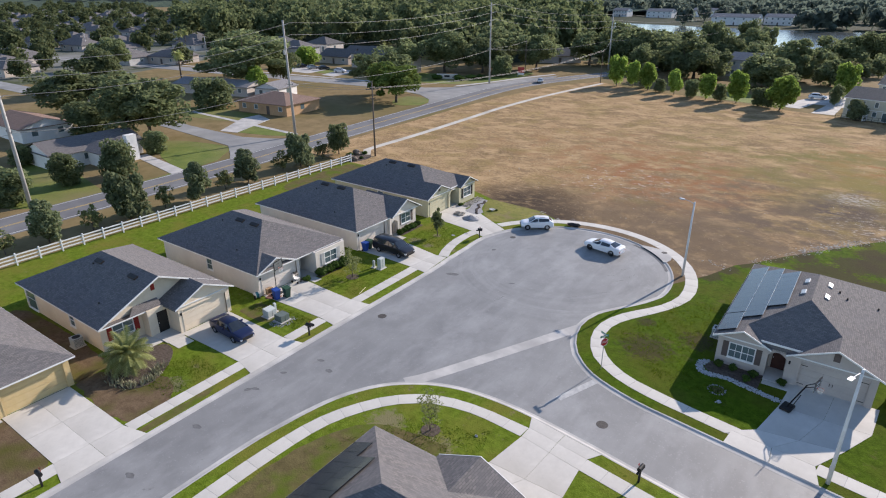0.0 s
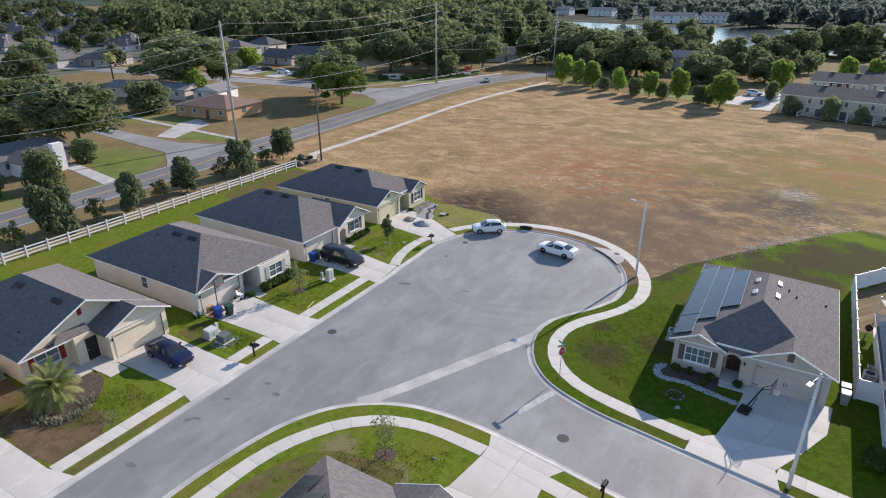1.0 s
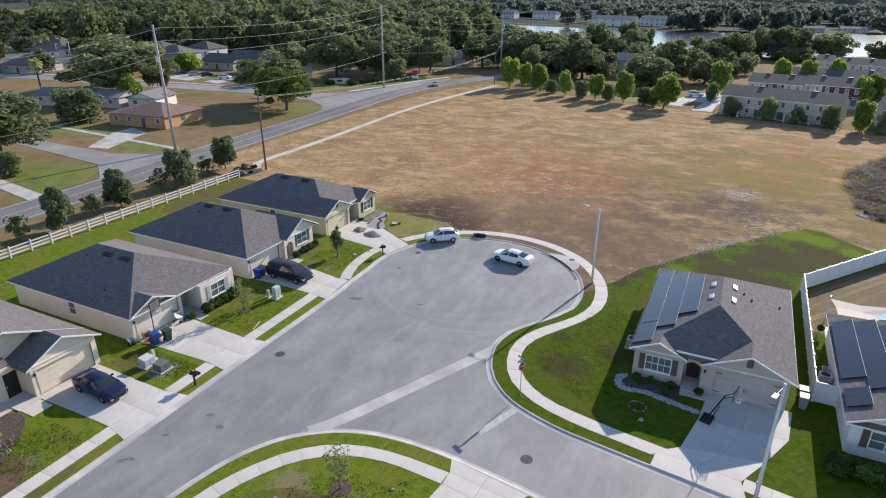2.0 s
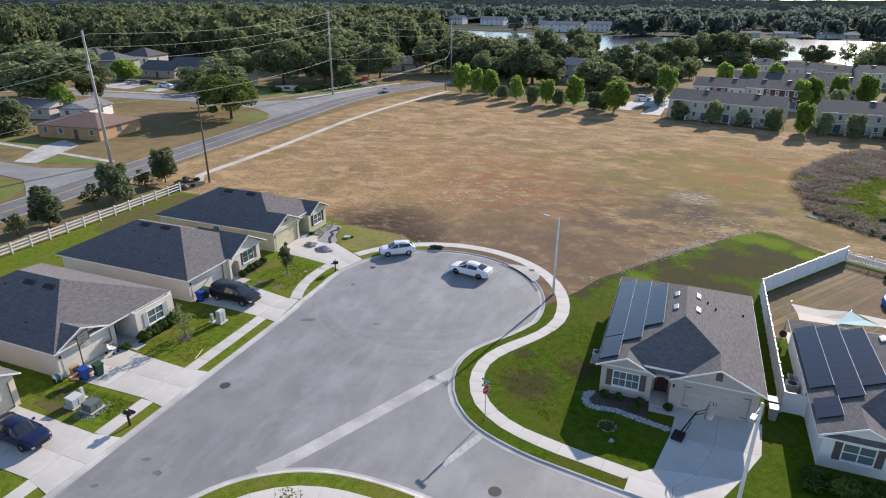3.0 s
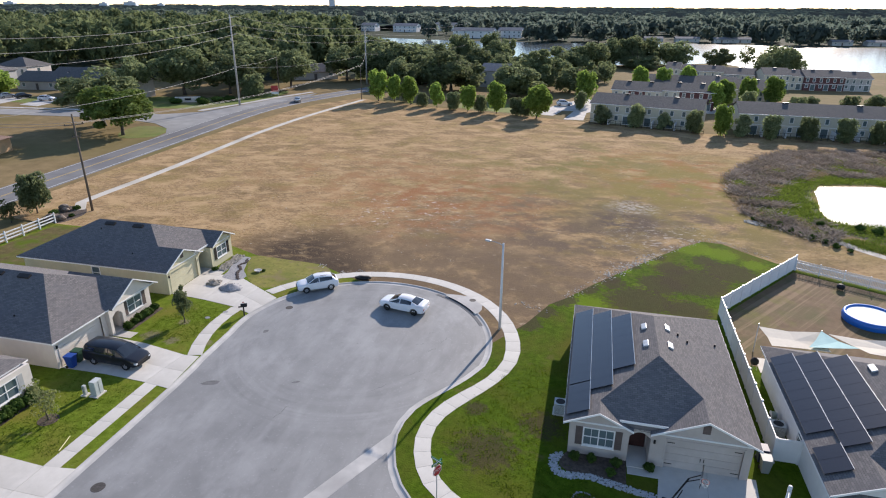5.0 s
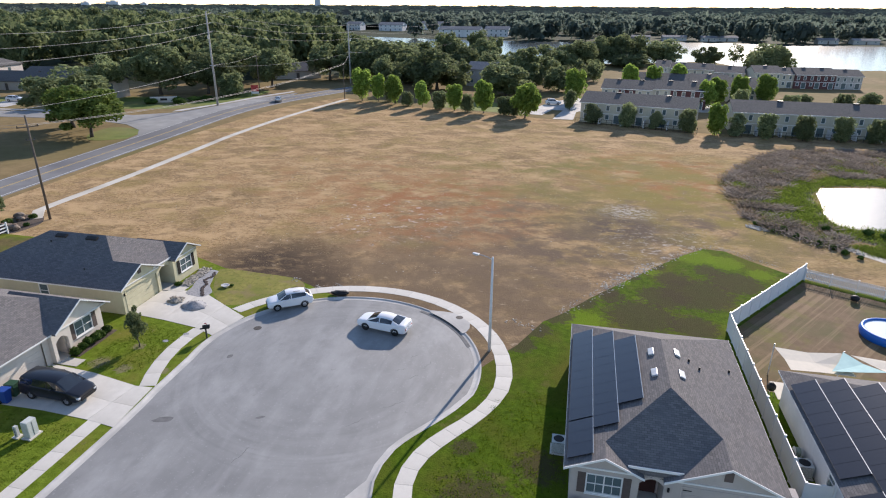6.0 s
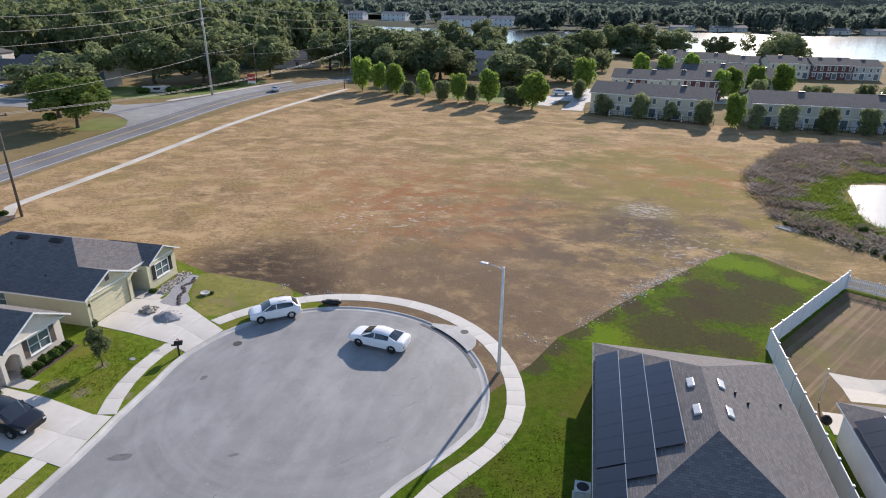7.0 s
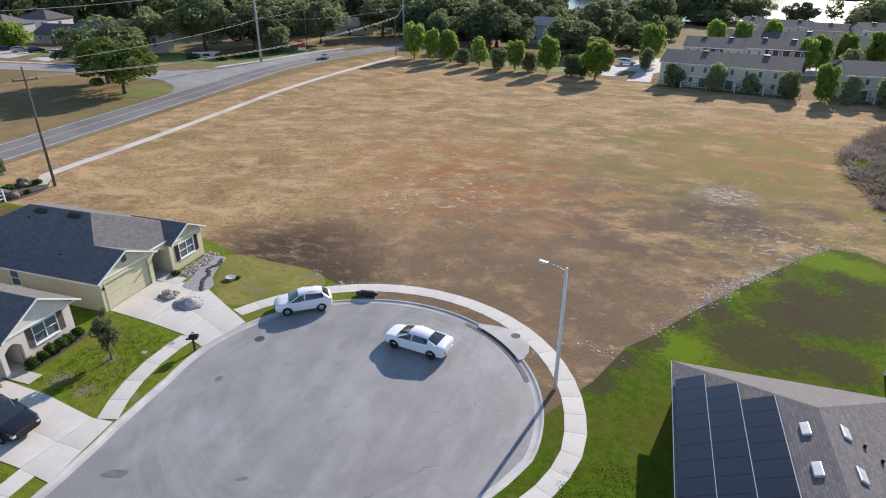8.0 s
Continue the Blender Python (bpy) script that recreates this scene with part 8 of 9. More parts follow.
def utility_pole(label, x, y, h, r, mat_, arms, lean=(0, 0), z=0.0, transformer=False):
    """arms: rows of height, half length, turn."""
    t = thing("utility_pole", label, "utility pole", pose(x, y, z, *lean))
    b = bmesh.new()
    tube(b, (0, 0, -0.3), (0, 0, h), r, r * 0.62, 10)
    part("pole", b, mat_, t, smooth=True)
    for az, al, at in arms:
        ar = part("crossarm", boxes((-al, -0.06, az - 0.06, al, 0.06, az + 0.06)), mat_ if mat_ is M_WOODPOLE else M_GALV, t)
        ar.matrix_basis = pose(0, 0, 0, 0, 0, at)
        for s in (-1, 1):
            ib = bmesh.new()
            loft(ib, [[(s * al * 0.92 + rr * math.cos(0.785 * i), rr * math.sin(0.785 * i), az + zz) for i in range(8)] for rr, zz in ((0.04, 0.06), (0.07, 0.1), (0.04, 0.14), (0.07, 0.18), (0.02, 0.25))])
            part("insulator", ib, M_BLACKMETAL, ar)
    if transformer:
        b = bmesh.new()
        tube(b, (0, -0.4, h * 0.72), (0, -0.4, h * 0.72 + 0.9), 0.22, 0.22, 12)
        part("transformer", b, M_GALV, t)
    return t


def davit(t, h, heights, side, mat_=None):
    for z in heights:
        b = bmesh.new()
        tube(b, (0, 0, z - 0.15), (side * 1.5, 0, z + 0.25), 0.07, 0.04, 8)
        part("davit_arm", b, M_GALV, t)


utility_pole("brown wooden utility pole with a crossarm at the field's corner", -60.6, 19.3, 13.4, 0.17, M_WOODPOLE, [(12.0, 1.2, 60), (10.4, 0.5, 60)])
big = [(-82.4, -30.0, 20.5), (-85.3, 22.2, 22.8), (-92.3, 110.6, 24.3), (-74.8, 167.4, 20.0)]
for x, y, h in big:
    t = utility_pole("tall grey concrete transmission pole", x, y, h, 0.3, M_CONCPOLE, [(10.6, 0.9, 0)], (0, -1.2, 0) if y < 60 else (0, 0, 0), LOW, transformer=True)
    tagged(t, group="transmission poles along the main road")
    davit(t, h, (h - 0.8, h - 3.0, h - 5.2), 1 if y > 60 else 1)
utility_pole("thin wooden pole by the end of the field path", -62.6, 130.0, 10.3, 0.14, M_WOODPOLE, [(9.8, 0.6, 0)])
utility_pole("wooden pole beyond the junction", -93.6, 136.8, 11.8, 0.15, M_WOODPOLE, [(11.0, 0.8, 30)], z=LOW)
utility_pole("far wooden utility pole by a suburban street", -196, 84, 11, 0.15, M_WOODPOLE, [(10.2, 0.9, 0)], z=LOW)
utility_pole("far wooden utility pole by a suburban street", -262, 74, 11, 0.15, M_WOODPOLE, [(10.2, 0.9, 0)], z=LOW)


def wire(label, a, b, sag, r=0.022):
    """A hanging cable from a to b."""
    a, b, n = Vector(a), Vector(b), 18
    pts = [a.lerp(b, k / n) - Vector((0, 0, sag * 4 * (k / n) * (1 - k / n))) for k in range(n + 1)]
    bm = bmesh.new()
    side = (b - a).cross(Vector((0, 0, 1))).normalized()
    loft(bm, [[p + side * (r * math.cos(1.2566 * i)) + Vector((0, 0, r * math.sin(1.2566 * i))) for i in range(5)] for p in pts])
    return tagged(part("cable", bm, M_WIRE), label, "cable", group="overhead cables")


M_WIRE = plain("weathered_cable", (0.2, 0.2, 0.21), 0.6)
chain = [(-80, -140, 21), *big, (-52, 232, 20)]
for (xa, ya, ha), (xb, yb, hb) in zip(chain, chain[1:]):
    for d in (0.55, 2.75, 4.95):
        wire("grey overhead transmission cable", (xa + 1.5, ya, ha - d), (xb + 1.5, yb, hb - d), 1.6, 0.03)
    wire("dark overhead service cable", (xa, ya, 10.4), (xb, yb, 10.2), 1.4, 0.03)
for d in (-1.0, 1.0):
    wire("grey overhead cable across the field's edge", (-60.6 + d * 0.5, 19.3 - d, 12.2), (-85.3 + d * 0.4, 22.2 - d, 10.7), 0.5)
    wire("grey overhead cable along the field path", (-60.6 + d * 0.5, 19.3, 12.2), (-62.6 + d * 0.4, 130, 10.0), 1.8)
wire("grey overhead cable along the field path", (-62.6, 130, 10.0), (-74.8, 167.4, 10.6), 0.7)
wire("grey overhead cable to the junction", (-92.3, 110.6, 10.6), (-93.6, 136.8, 11.2), 0.5)


# ---- signs, mailboxes, utility boxes ----
def stop_sign(x, y, turn):
    t = thing("stop_sign", "red stop sign under a green street name sign", "traffic sign", pose(x, y, 0, 0, 0, turn))
    b = bmesh.new()
    tube(b, (0, 0, -0.1), (0, 0, 3.25), 0.03, n=8)
    part("post", b, M_GALV, t)
    red = plain("sign_red", (0.45, 0.02, 0.025), 0.4)
    b = bmesh.new()
    octo = [(0.375 * math.cos(radians(22.5 + 45 * i)), 0.375 * math.sin(radians(22.5 + 45 * i))) for i in range(8)]
    prism(b, octo, 0, 0.012)
    bmesh.ops.transform(b, matrix=pose(0, -0.032, 2.55, 90), verts=b.verts)
    pl = part("sign_plate", b, red, t, "red octagonal plate with a white border")
    b = bmesh.new()
    for i in range(8):
        p, q = Vector((*octo[i], 0)) * 0.94, Vector((*octo[(i + 1) % 8], 0)) * 0.94
        tube(b, p, q, 0.014, n=4)
    bmesh.ops.transform(b, matrix=pose(0, -0.05, 2.55, 90), verts=b.verts)
    part("border", b, M_WHITE, pl)
    tx = bpy.data.curves.new("lettering", "FONT")
    tx.body, tx.size, tx.align_x, tx.align_y, tx.extrude = "STOP", 0.25, "CENTER", "CENTER", 0.003
    tx.materials.append(M_WHITE)
    ob = new("lettering", tx)
    ob.parent = pl
    ob.matrix_basis = pose(0, -0.05, 2.55, 90)
    green = plain("sign_green", (0.01, 0.16, 0.09), 0.4)
    for z, a in ((2.98, 0), (3.17, 90)):
        pn = part("name_plate", boxes((-0.42, -0.012, z, 0.42, 0.012, z + 0.17)), green, t, "green street name plate")
        pn.matrix_basis = pose(0, 0, 0, 0, 0, a)
        for s in (-0.016, 0.013):
            part("lettering_bar", boxes((-0.32, s, z + 0.06, 0.32, s + 0.003, z + 0.115)), M_WHITE, pn)
    return t


stop_sign(-0.3, -21.55, 62)


def mailbox(x, y, turn, label, z=0.0):
    t = thing("mailbox", label, "mailbox", pose(x, y, z, 0, 0, turn), "mailboxes along the street")
    part("post", boxes((-0.06, -0.06, -0.1, 0.06, 0.06, 1.05), bevel=0.01), M_BLACKMETAL, t)
    part("arm", boxes((-0.06, -0.3, 0.9, 0.06, 0.45, 1.0), bevel=0.01), M_BLACKMETAL, t)
    b = bmesh.new()
    ring = [(-0.13, 0), (0.13, 0), (0.13, 0.13)] + [(0.13 * math.cos(radians(a)), 0.13 + 0.13 * math.sin(radians(a))) for a in (30, 60, 90, 120, 150)] + [(-0.13, 0.13)]
    loft(b, [[(px_, yy, 1.0 + pz) for px_, pz in ring] for yy in (-0.35, 0.22)])
    bx = part("box", b, M_BLACKMETAL, t)
    if "twin" in label:
        b = bmesh.new()
        loft(b, [[(px_ * 0.9 + 0.32, yy, 0.88 + pz * 0.9) for px_, pz in ring] for yy in (-0.3, 0.2)])
        part("box", b, M_BLACKMETAL, t)
        part("arm", boxes((-0.1, -0.05, 0.78, 0.42, 0.05, 0.87), bevel=0.01), M_BLACKMETAL, t)
    part("flag", boxes((0.135, -0.1, 1.12, 0.15, -0.06, 1.38), (0.135, -0.1, 1.3, 0.15, 0.08, 1.38)), plain("flag_red", (0.4, 0.02, 0.02), 0.5), bx)
    return t


mailbox(-23.5, -3.4, 115, "black twin mailbox on a post in a kerbside strip")
mailbox(-23.45, -31.6, 90, "black twin-arm mailbox on a post by a driveway")
mailbox(-23.6, -53.7, 90, "black mailbox on a post by an empty driveway")
mailbox(6.4, -31.9, 172, "black mailbox on a post by the side street")

M_BOXGREY = surf("utility_grey", (0.45, 0.48, 0.46), (0.52, 0.55, 0.53), 3, 0.6, None, 1, 0.05, 20)


def utility_box(label, x, y, w, d, h, mat_, slope=0.0, turn=0.0):
    t = thing("utility_box", label, "utility box", pose(x, y, 0, 0, 0, turn))
    b = bmesh.new()
    loft(b, [[(-w / 2, -d / 2, z), (w / 2, -d / 2, z), (w / 2, d / 2, z + s), (-w / 2, d / 2, z + s)] for z, s in ((0.08, 0), (h, slope))])
    bmesh.ops.bevel(b, geom=list(b.edges), offset=0.025, segments=2, affect="EDGES")
    part("cabinet", b, mat_, t)
    part("pad", boxes((-w / 2 - 0.12, -d / 2 - 0.12, -0.05, w / 2 + 0.12, d / 2 + 0.12, 0.08)), M_CONC, t)
    part("door_seam", boxes((-0.012, -d / 2 - 0.012, 0.15, 0.012, -d / 2 + 0.01, h - 0.1)), M_BLACKMETAL, t)
    return t


utility_box("pale green dome-shaped utility cabinet on a lawn", -29.1, -31.3, 1.0, 0.8, 0.75, M_BOXGREY, 0.1, 90)
utility_box("tall pale utility pedestal on a lawn", -29.3, -30.5, 0.25, 0.25, 0.95, M_BOXGREY)
utility_box("dull green transformer box on a lawn", -27.5, -31.2, 1.0, 0.95, 0.7, surf("utility_dark_green", (0.1, 0.125, 0.115), (0.14, 0.17, 0.155), 3, 0.6, None, 1, 0.05, 20), 0.0, 90)
pebbles("box_gravel", "pale gravel strewn round a transformer box", [(-27.0, -31.8), (-26.8, -31.2), (-27.0, -30.6), (-27.6, -32.0)], 0.45, 0.05, M_GRAVEL, 61, 260, 0.01)
utility_box("tall pale grey cable cabinet on a lawn", -27.5, -17.2, 0.75, 0.5, 1.25, M_BOXGREY, 0.0, 90)
utility_box("slim pale utility pedestal on a lawn", -28.3, -17.5, 0.24, 0.24, 0.85, M_BOXGREY)


def wheelie_bin(label, x, y, col, turn=0.0, z=0.022):
    t = thing("wheelie_bin", label, "bin", pose(x, y, z, 0, 0, turn), "wheeled bins")
    m_ = plain("bin_plastic", col, 0.5)
    b = bmesh.new()
    loft(b, [[(-w, -d, zz), (w, -d, zz), (w, d, zz), (-w, d, zz)] for w, d, zz in ((0.22, 0.25, 0.05), (0.3, 0.34, 1.0), (0.33, 0.37, 1.0), (0.33, 0.37, 1.05))])
    part("bin_body", b, m_, t)
    lid = part("lid", boxes((-0.34, -0.4, 1.055, 0.34, 0.38, 1.11), bevel=0.02), m_, t)
    part("handle", boxes((-0.25, 0.38, 0.95, 0.25, 0.43, 1.0)), m_, lid)
    for s in (-0.25, 0.25):
        b = bmesh.new()
        tube(b, (s - 0.03, 0.26, 0.12), (s + 0.03, 0.26, 0.12), 0.12, n=12)
        part("wheel", b, M_TYRE, t)
    return t


wheelie_bin("blue wheeled recycling bin beside a hoop", -31.2, -28.7, (0.01, 0.06, 0.3), 80)
wheelie_bin("dark green wheeled bin beside a driveway", -30.7, -27.8, (0.02, 0.07, 0.04), 80)
wheelie_bin("blue wheeled recycling bin beside a garage", -32.2, -14.6, (0.01, 0.06, 0.3), 95)
wheelie_bin("dark green wheeled bin beside a garage", -32.3, -13.8, (0.02, 0.07, 0.04), 95)
wheelie_bin("pale grey wheeled bin at the house corner", 18.95, -13.9, (0.22, 0.24, 0.23), 0, 0)
wheelie_bin("dark wheeled bin with a blue lid at the house corner", 18.95, -12.9, (0.03, 0.04, 0.09), 0, 0)


def basketball(label, m, h=3.05, slanted=False):
    t = thing("basketball_hoop", label, "basketball hoop", m)
    b = bmesh.new()
    if slanted:
        part("base", boxes((-0.6, -0.45, 0.0, 0.6, 0.45, 0.28), bevel=0.08), M_BLACKMETAL, t)
        tube(b, (0, 0, 0.25), (0, 1.0, 2.9), 0.06, n=8)
        tube(b, (0, 0.3, 0.25), (0, 0.75, 1.8), 0.035, n=8)
        tube(b, (0, 0.9, 2.6), (0, 1.65, 3.1), 0.035, n=8)
        tube(b, (0, 0.98, 2.9), (0, 1.65, 3.45), 0.035, n=8)
        fy = 1.7
    else:
        part("base", boxes((-0.5, -0.4, 0.0, 0.5, 0.4, 0.2), bevel=0.06), M_BLACKMETAL, t)
        tube(b, (0, 0, 0.15), (0, 0.0, 3.0), 0.045, n=8)
        tube(b, (0, 0, 2.9), (0, 0.5, 3.2), 0.03, n=8)
        fy = 0.52
    part("pole", b, M_BLACKMETAL, t)
    bd = part("backboard", boxes((-0.65, fy, h - 0.12, 0.65, fy + 0.03, h + 0.72)), plain("clear_board", (0.12, 0.13, 0.135), 0.2), t, "clear backboard")
    part("board_frame", ring_frame(bmesh.new(), -0.68, h - 0.15, 0.68, h + 0.75, 0.05, fy - 0.012, fy + 0.042), M_BLACKMETAL, bd, "black board frame")
    part("board_frame", boxes((-0.68, fy - 0.01, h - 0.15, -0.62, fy + 0.04, h + 0.75), (0.62, fy - 0.01, h - 0.15, 0.68, fy + 0.04, h + 0.75), (-0.62, fy - 0.01, h + 0.69, 0.62, fy + 0.04, h + 0.75), (-0.62, fy - 0.01, h - 0.15, 0.62, fy + 0.04, h - 0.09), (-0.25, fy + 0.03, h + 0.1, 0.25, fy + 0.045, h + 0.14), (-0.25, fy + 0.03, h + 0.42, 0.25, fy + 0.045, h + 0.46)), M_BLACKMETAL if not slanted else M_WHITE, bd)
    b = bmesh.new()
    pr = [Vector((0.23 * math.cos(0.3927 * i), fy + 0.3 + 0.23 * math.sin(0.3927 * i), h)) for i in range(16)]
    for i in range(16):
        tube(b, pr[i], pr[(i + 1) % 16], 0.012, n=5, caps=False)
    rim = part("rim", b, plain("rim_orange", (0.5, 0.08, 0.02), 0.5), t)
    b = bmesh.new()
    for i in range(16):
        lo = Vector((pr[i].x * 0.6, fy + 0.3 + (pr[i].y - fy - 0.3) * 0.6, h - 0.4))
        for j in (0, 1):
            tube(b, pr[(i + j) % 16], lo, 0.006, n=3, caps=False)
    part("net", b, M_WHITE, rim)
    return t


basketball("black portable basketball hoop leaning over a driveway", pose(12.75, -18.5, 0.022, 0, 0, -104) @ Matrix.Scale(0.86, 4), slanted=True)
basketball("black portable basketball hoop beside a garage", pose(-32.0, -28.0, 0.022, 0, 0, -75))

# manholes, patches and a storm inlet
M_IRON = surf("cast_iron", (0.05, 0.045, 0.04), (0.09, 0.08, 0.075), 8, 0.7, None, 1, 0.6, 30)
for x, y, r, lab in ((-20.55, -25.1, 0.42, "round iron manhole cover in the street"), (2.4, -27.9, 0.42, "round iron manhole cover in the side street"), (-20.3, -0.7, 0.35, "round iron cover near the kerb")):
    b = bmesh.new()
    prism(b, [(r * math.cos(0.2618 * i), r * math.sin(0.2618 * i)) for i in range(24)], STREET - 0.02, STREET + 0.008)
    ob = part("manhole_cover", b, M_IRON)
    ob.location = (x, y, 0)
    tagged(ob, lab, "manhole cover", "manhole covers")
# tar of patches and cracks; also colours the painted shade in the inlet's gutter
M_TAR_SHADE = surf("tar_and_gutter_shade", (0.12, 0.12, 0.12), (0.17, 0.17, 0.17), 3, 0.9, None, 1, 0.3, 20)
for x, y, w, d, a in ((-19.8, -33.7, 0.35, 0.15, 20), (-18.2, -34.4, 0.32, 0.2, 0), (-21.0, -36.7, 0.3, 0.15, 40), (-20.9, -44.7, 0.4, 0.2, 10), (-21.5, -39.8, 0.3, 0.18, 60), (-21.1, -39.4, 0.35, 0.15, 20), (-20.2, -50.0, 0.4, 0.2, 0), (-20.3, -13.7, 0.7, 0.3, 20), (-20.2, -5.4, 0.3, 0.2, 70), (-14, -12, 0.3, 0.12, 30)):
    b = bmesh.new()
    rg = random.Random(int(x * 10))
    prism(b, [(w * (0.8 + 0.4 * rg.random()) * math.cos(0.5236 * i), d * (0.8 + 0.4 * rg.random()) * math.sin(0.5236 * i)) for i in range(12)], STREET - 0.01, STREET + 0.004)
    ob = part("street_patch", b, M_TAR_SHADE)
    ob.matrix_basis = pose(x, y, 0, 0, 0, a)
    tagged(ob, "dark tar patch on the pale street", "patch", "tar patches", "structure")
for k, (x, y, ln, a) in enumerate(((-4.6, -3.6, 1.2, 70), (-5.3, -5.2, 0.9, 50), (-6.6, -4.4, 0.8, 35), (-6.0, -2.2, 0.7, 40), (-6.2, -9.2, 1.8, 42), (-8.0, -11.6, 1.4, 48), (-11.6, -5.4, 0.4, 15), (-13.6, -16.5, 1.6, 75))):
    rg, b = random.Random(k + 40), bmesh.new()
    spine = [(ln * i / 8, 0.09 * rg.uniform(-1, 1), 0.018 * rg.uniform(0.5, 1.4) * (1 if 0 < i < 8 else 0.3)) for i in range(9)]
    prism(b, [(px_, py_ - w_) for px_, py_, w_ in spine] + [(px_, py_ + w_) for px_, py_, w_ in spine[::-1]], STREET - 0.01, STREET + 0.003)
    ob = part("street_crack", b, M_TAR_SHADE)
    ob.matrix_basis = pose(x, y, 0, 0, 0, a)
    tagged(ob, "dark crack in the pale street paving", "crack", "street cracks", "structure")
IX, IY = -3.1, 4.95
inlet = thing("storm_inlet", "concrete storm drain inlet, throat and gutter shade as dark strips", "storm drain", pose(IX, IY, 0))
polar = lambda r, a: (BX + r * math.cos(radians(a)) - IX, BY + r * math.sin(radians(a)) - IY)
b = bmesh.new()
prism(b, [polar(11.4, a) for a in range(37, 62, 2)] + [polar(11.75, 62), polar(12.4, 57), polar(12.91, 53), polar(12.91, 48), polar(12.91, 43), polar(12.4, 39.5), polar(11.75, 37)], -0.09, 0.03)
bmesh.ops.recalc_face_normals(b, faces=b.faces)
part("inlet_top", b, M_KERB, inlet)
# solid dark strip in place of the throat's shaded opening
b = bmesh.new()
prism(b, [polar(11.36, a) for a in range(39, 60, 2)] + [polar(11.395, a) for a in range(59, 38, -2)], STREET, -0.005)
bmesh.ops.recalc_face_normals(b, faces=b.faces)
part("throat", b, M_DARK, inlet)
# the kerb's shade along the gutter, put in as a dark strip
b = bmesh.new()
prism(b, [polar(11.02, a) for a in range(26, 68, 2)] + [polar(11.34, a) for a in range(66, 25, -2)], STREET - 0.01, STREET + 0.017)
bmesh.ops.recalc_face_normals(b, faces=b.faces)
part("gutter_shade", b, M_TAR_SHADE, inlet, "dark strip laid on the gutter as the kerb's shade")
b = bmesh.new()
cx, cy = polar(12.7, 49)
prism(b, [(cx + 0.33 * math.cos(0.2618 * i), cy + 0.33 * math.sin(0.2618 * i)) for i in range(24)], 0.0, 0.036)
part("cover", b, M_IRON, inlet)
# rubbish by the kerb
bag = part("rubbish_bag", (lambda bm: (bmesh.ops.create_icosphere(bm, subdivisions=3, radius=0.45), bm)[1])(bmesh.new()), M_BLACKMETAL, None, smooth=True)
for v in bag.data.vertices:
    v.co = Vector((v.co.x * 2.0, v.co.y * 0.8, v.co.z * 0.5 + 0.2)) * (1 + 0.25 * noise.noise(v.co * 4))
bag.matrix_basis = pose(-15.6, 7.0, 0.0, 0, 0, 10)
tagged(bag, "slumped black rubbish bag at the kerb", "bag")


# ---- roof fittings ----
TILT = math.degrees(math.atan(0.46))


def solar_array(house, label, cells, face_left=True):
    """Dark solar panels lying on a side slope. cells: local x along the slope's foot line, y, columns up the slope."""
    arr = thing("solar_array", label, "solar panels")
    arr.parent = None
    arr.matrix_basis = house.matrix_basis.copy()
    for x, y, w, l in cells:
        z = 2.57 + (x + 0.4) * 0.46 + 0.12
        pm = part("panel", boxes((0, 0, 0, w, l, 0.04)), M_SOLAR, arr)
        pm.matrix_basis = pose(x, y, z, 0, -TILT, 0)
        part("panel_frame", boxes((-0.015, 0, -0.01, 0, l, 0.048)), M_BLACKMETAL, pm)
        part("rail", boxes((w + 0.005, -0.02, -0.01, w + 0.03, l + 0.02, 0.052)), M_ALU, pm, "bright aluminium rail")
    return arr


def array_cells(cols, w=1.62, l=1.0):
    """cols: rows of local x, first y, number of panels."""
    return [(x, y0 + k * (l + 0.02), w, l) for x, y0, n in cols for k in range(n)]


solar_array(house_solar, "dark solar panels on a shingle roof slope", array_cells([(-0.25, 3.55, 10), (1.15, 2.4, 10), (2.55, 4.2, 7), (-0.25, 0.2, 3)], 1.5, 1.06))
solar_array(house_fenced, "dark solar panels on a grey roof", array_cells([(-0.25, 4.75, 8), (1.15, 3.1, 9), (2.55, 4.2, 7), (-0.25, 1.2, 2)], 1.5, 1.1))


def skylight(house, x, y, left, label="white-framed skylight tube on a roof"):
    d = x + 0.4 if left else 11.3 - x
    z = 2.57 + d * 0.46
    t = part("skylight", boxes((-0.2, -0.42, -0.02, 0.2, 0.42, 0.12), bevel=0.04), M_GALV, house, label)
    t.matrix_basis = pose(x, y, z, 0, -TILT if left else TILT, 0)


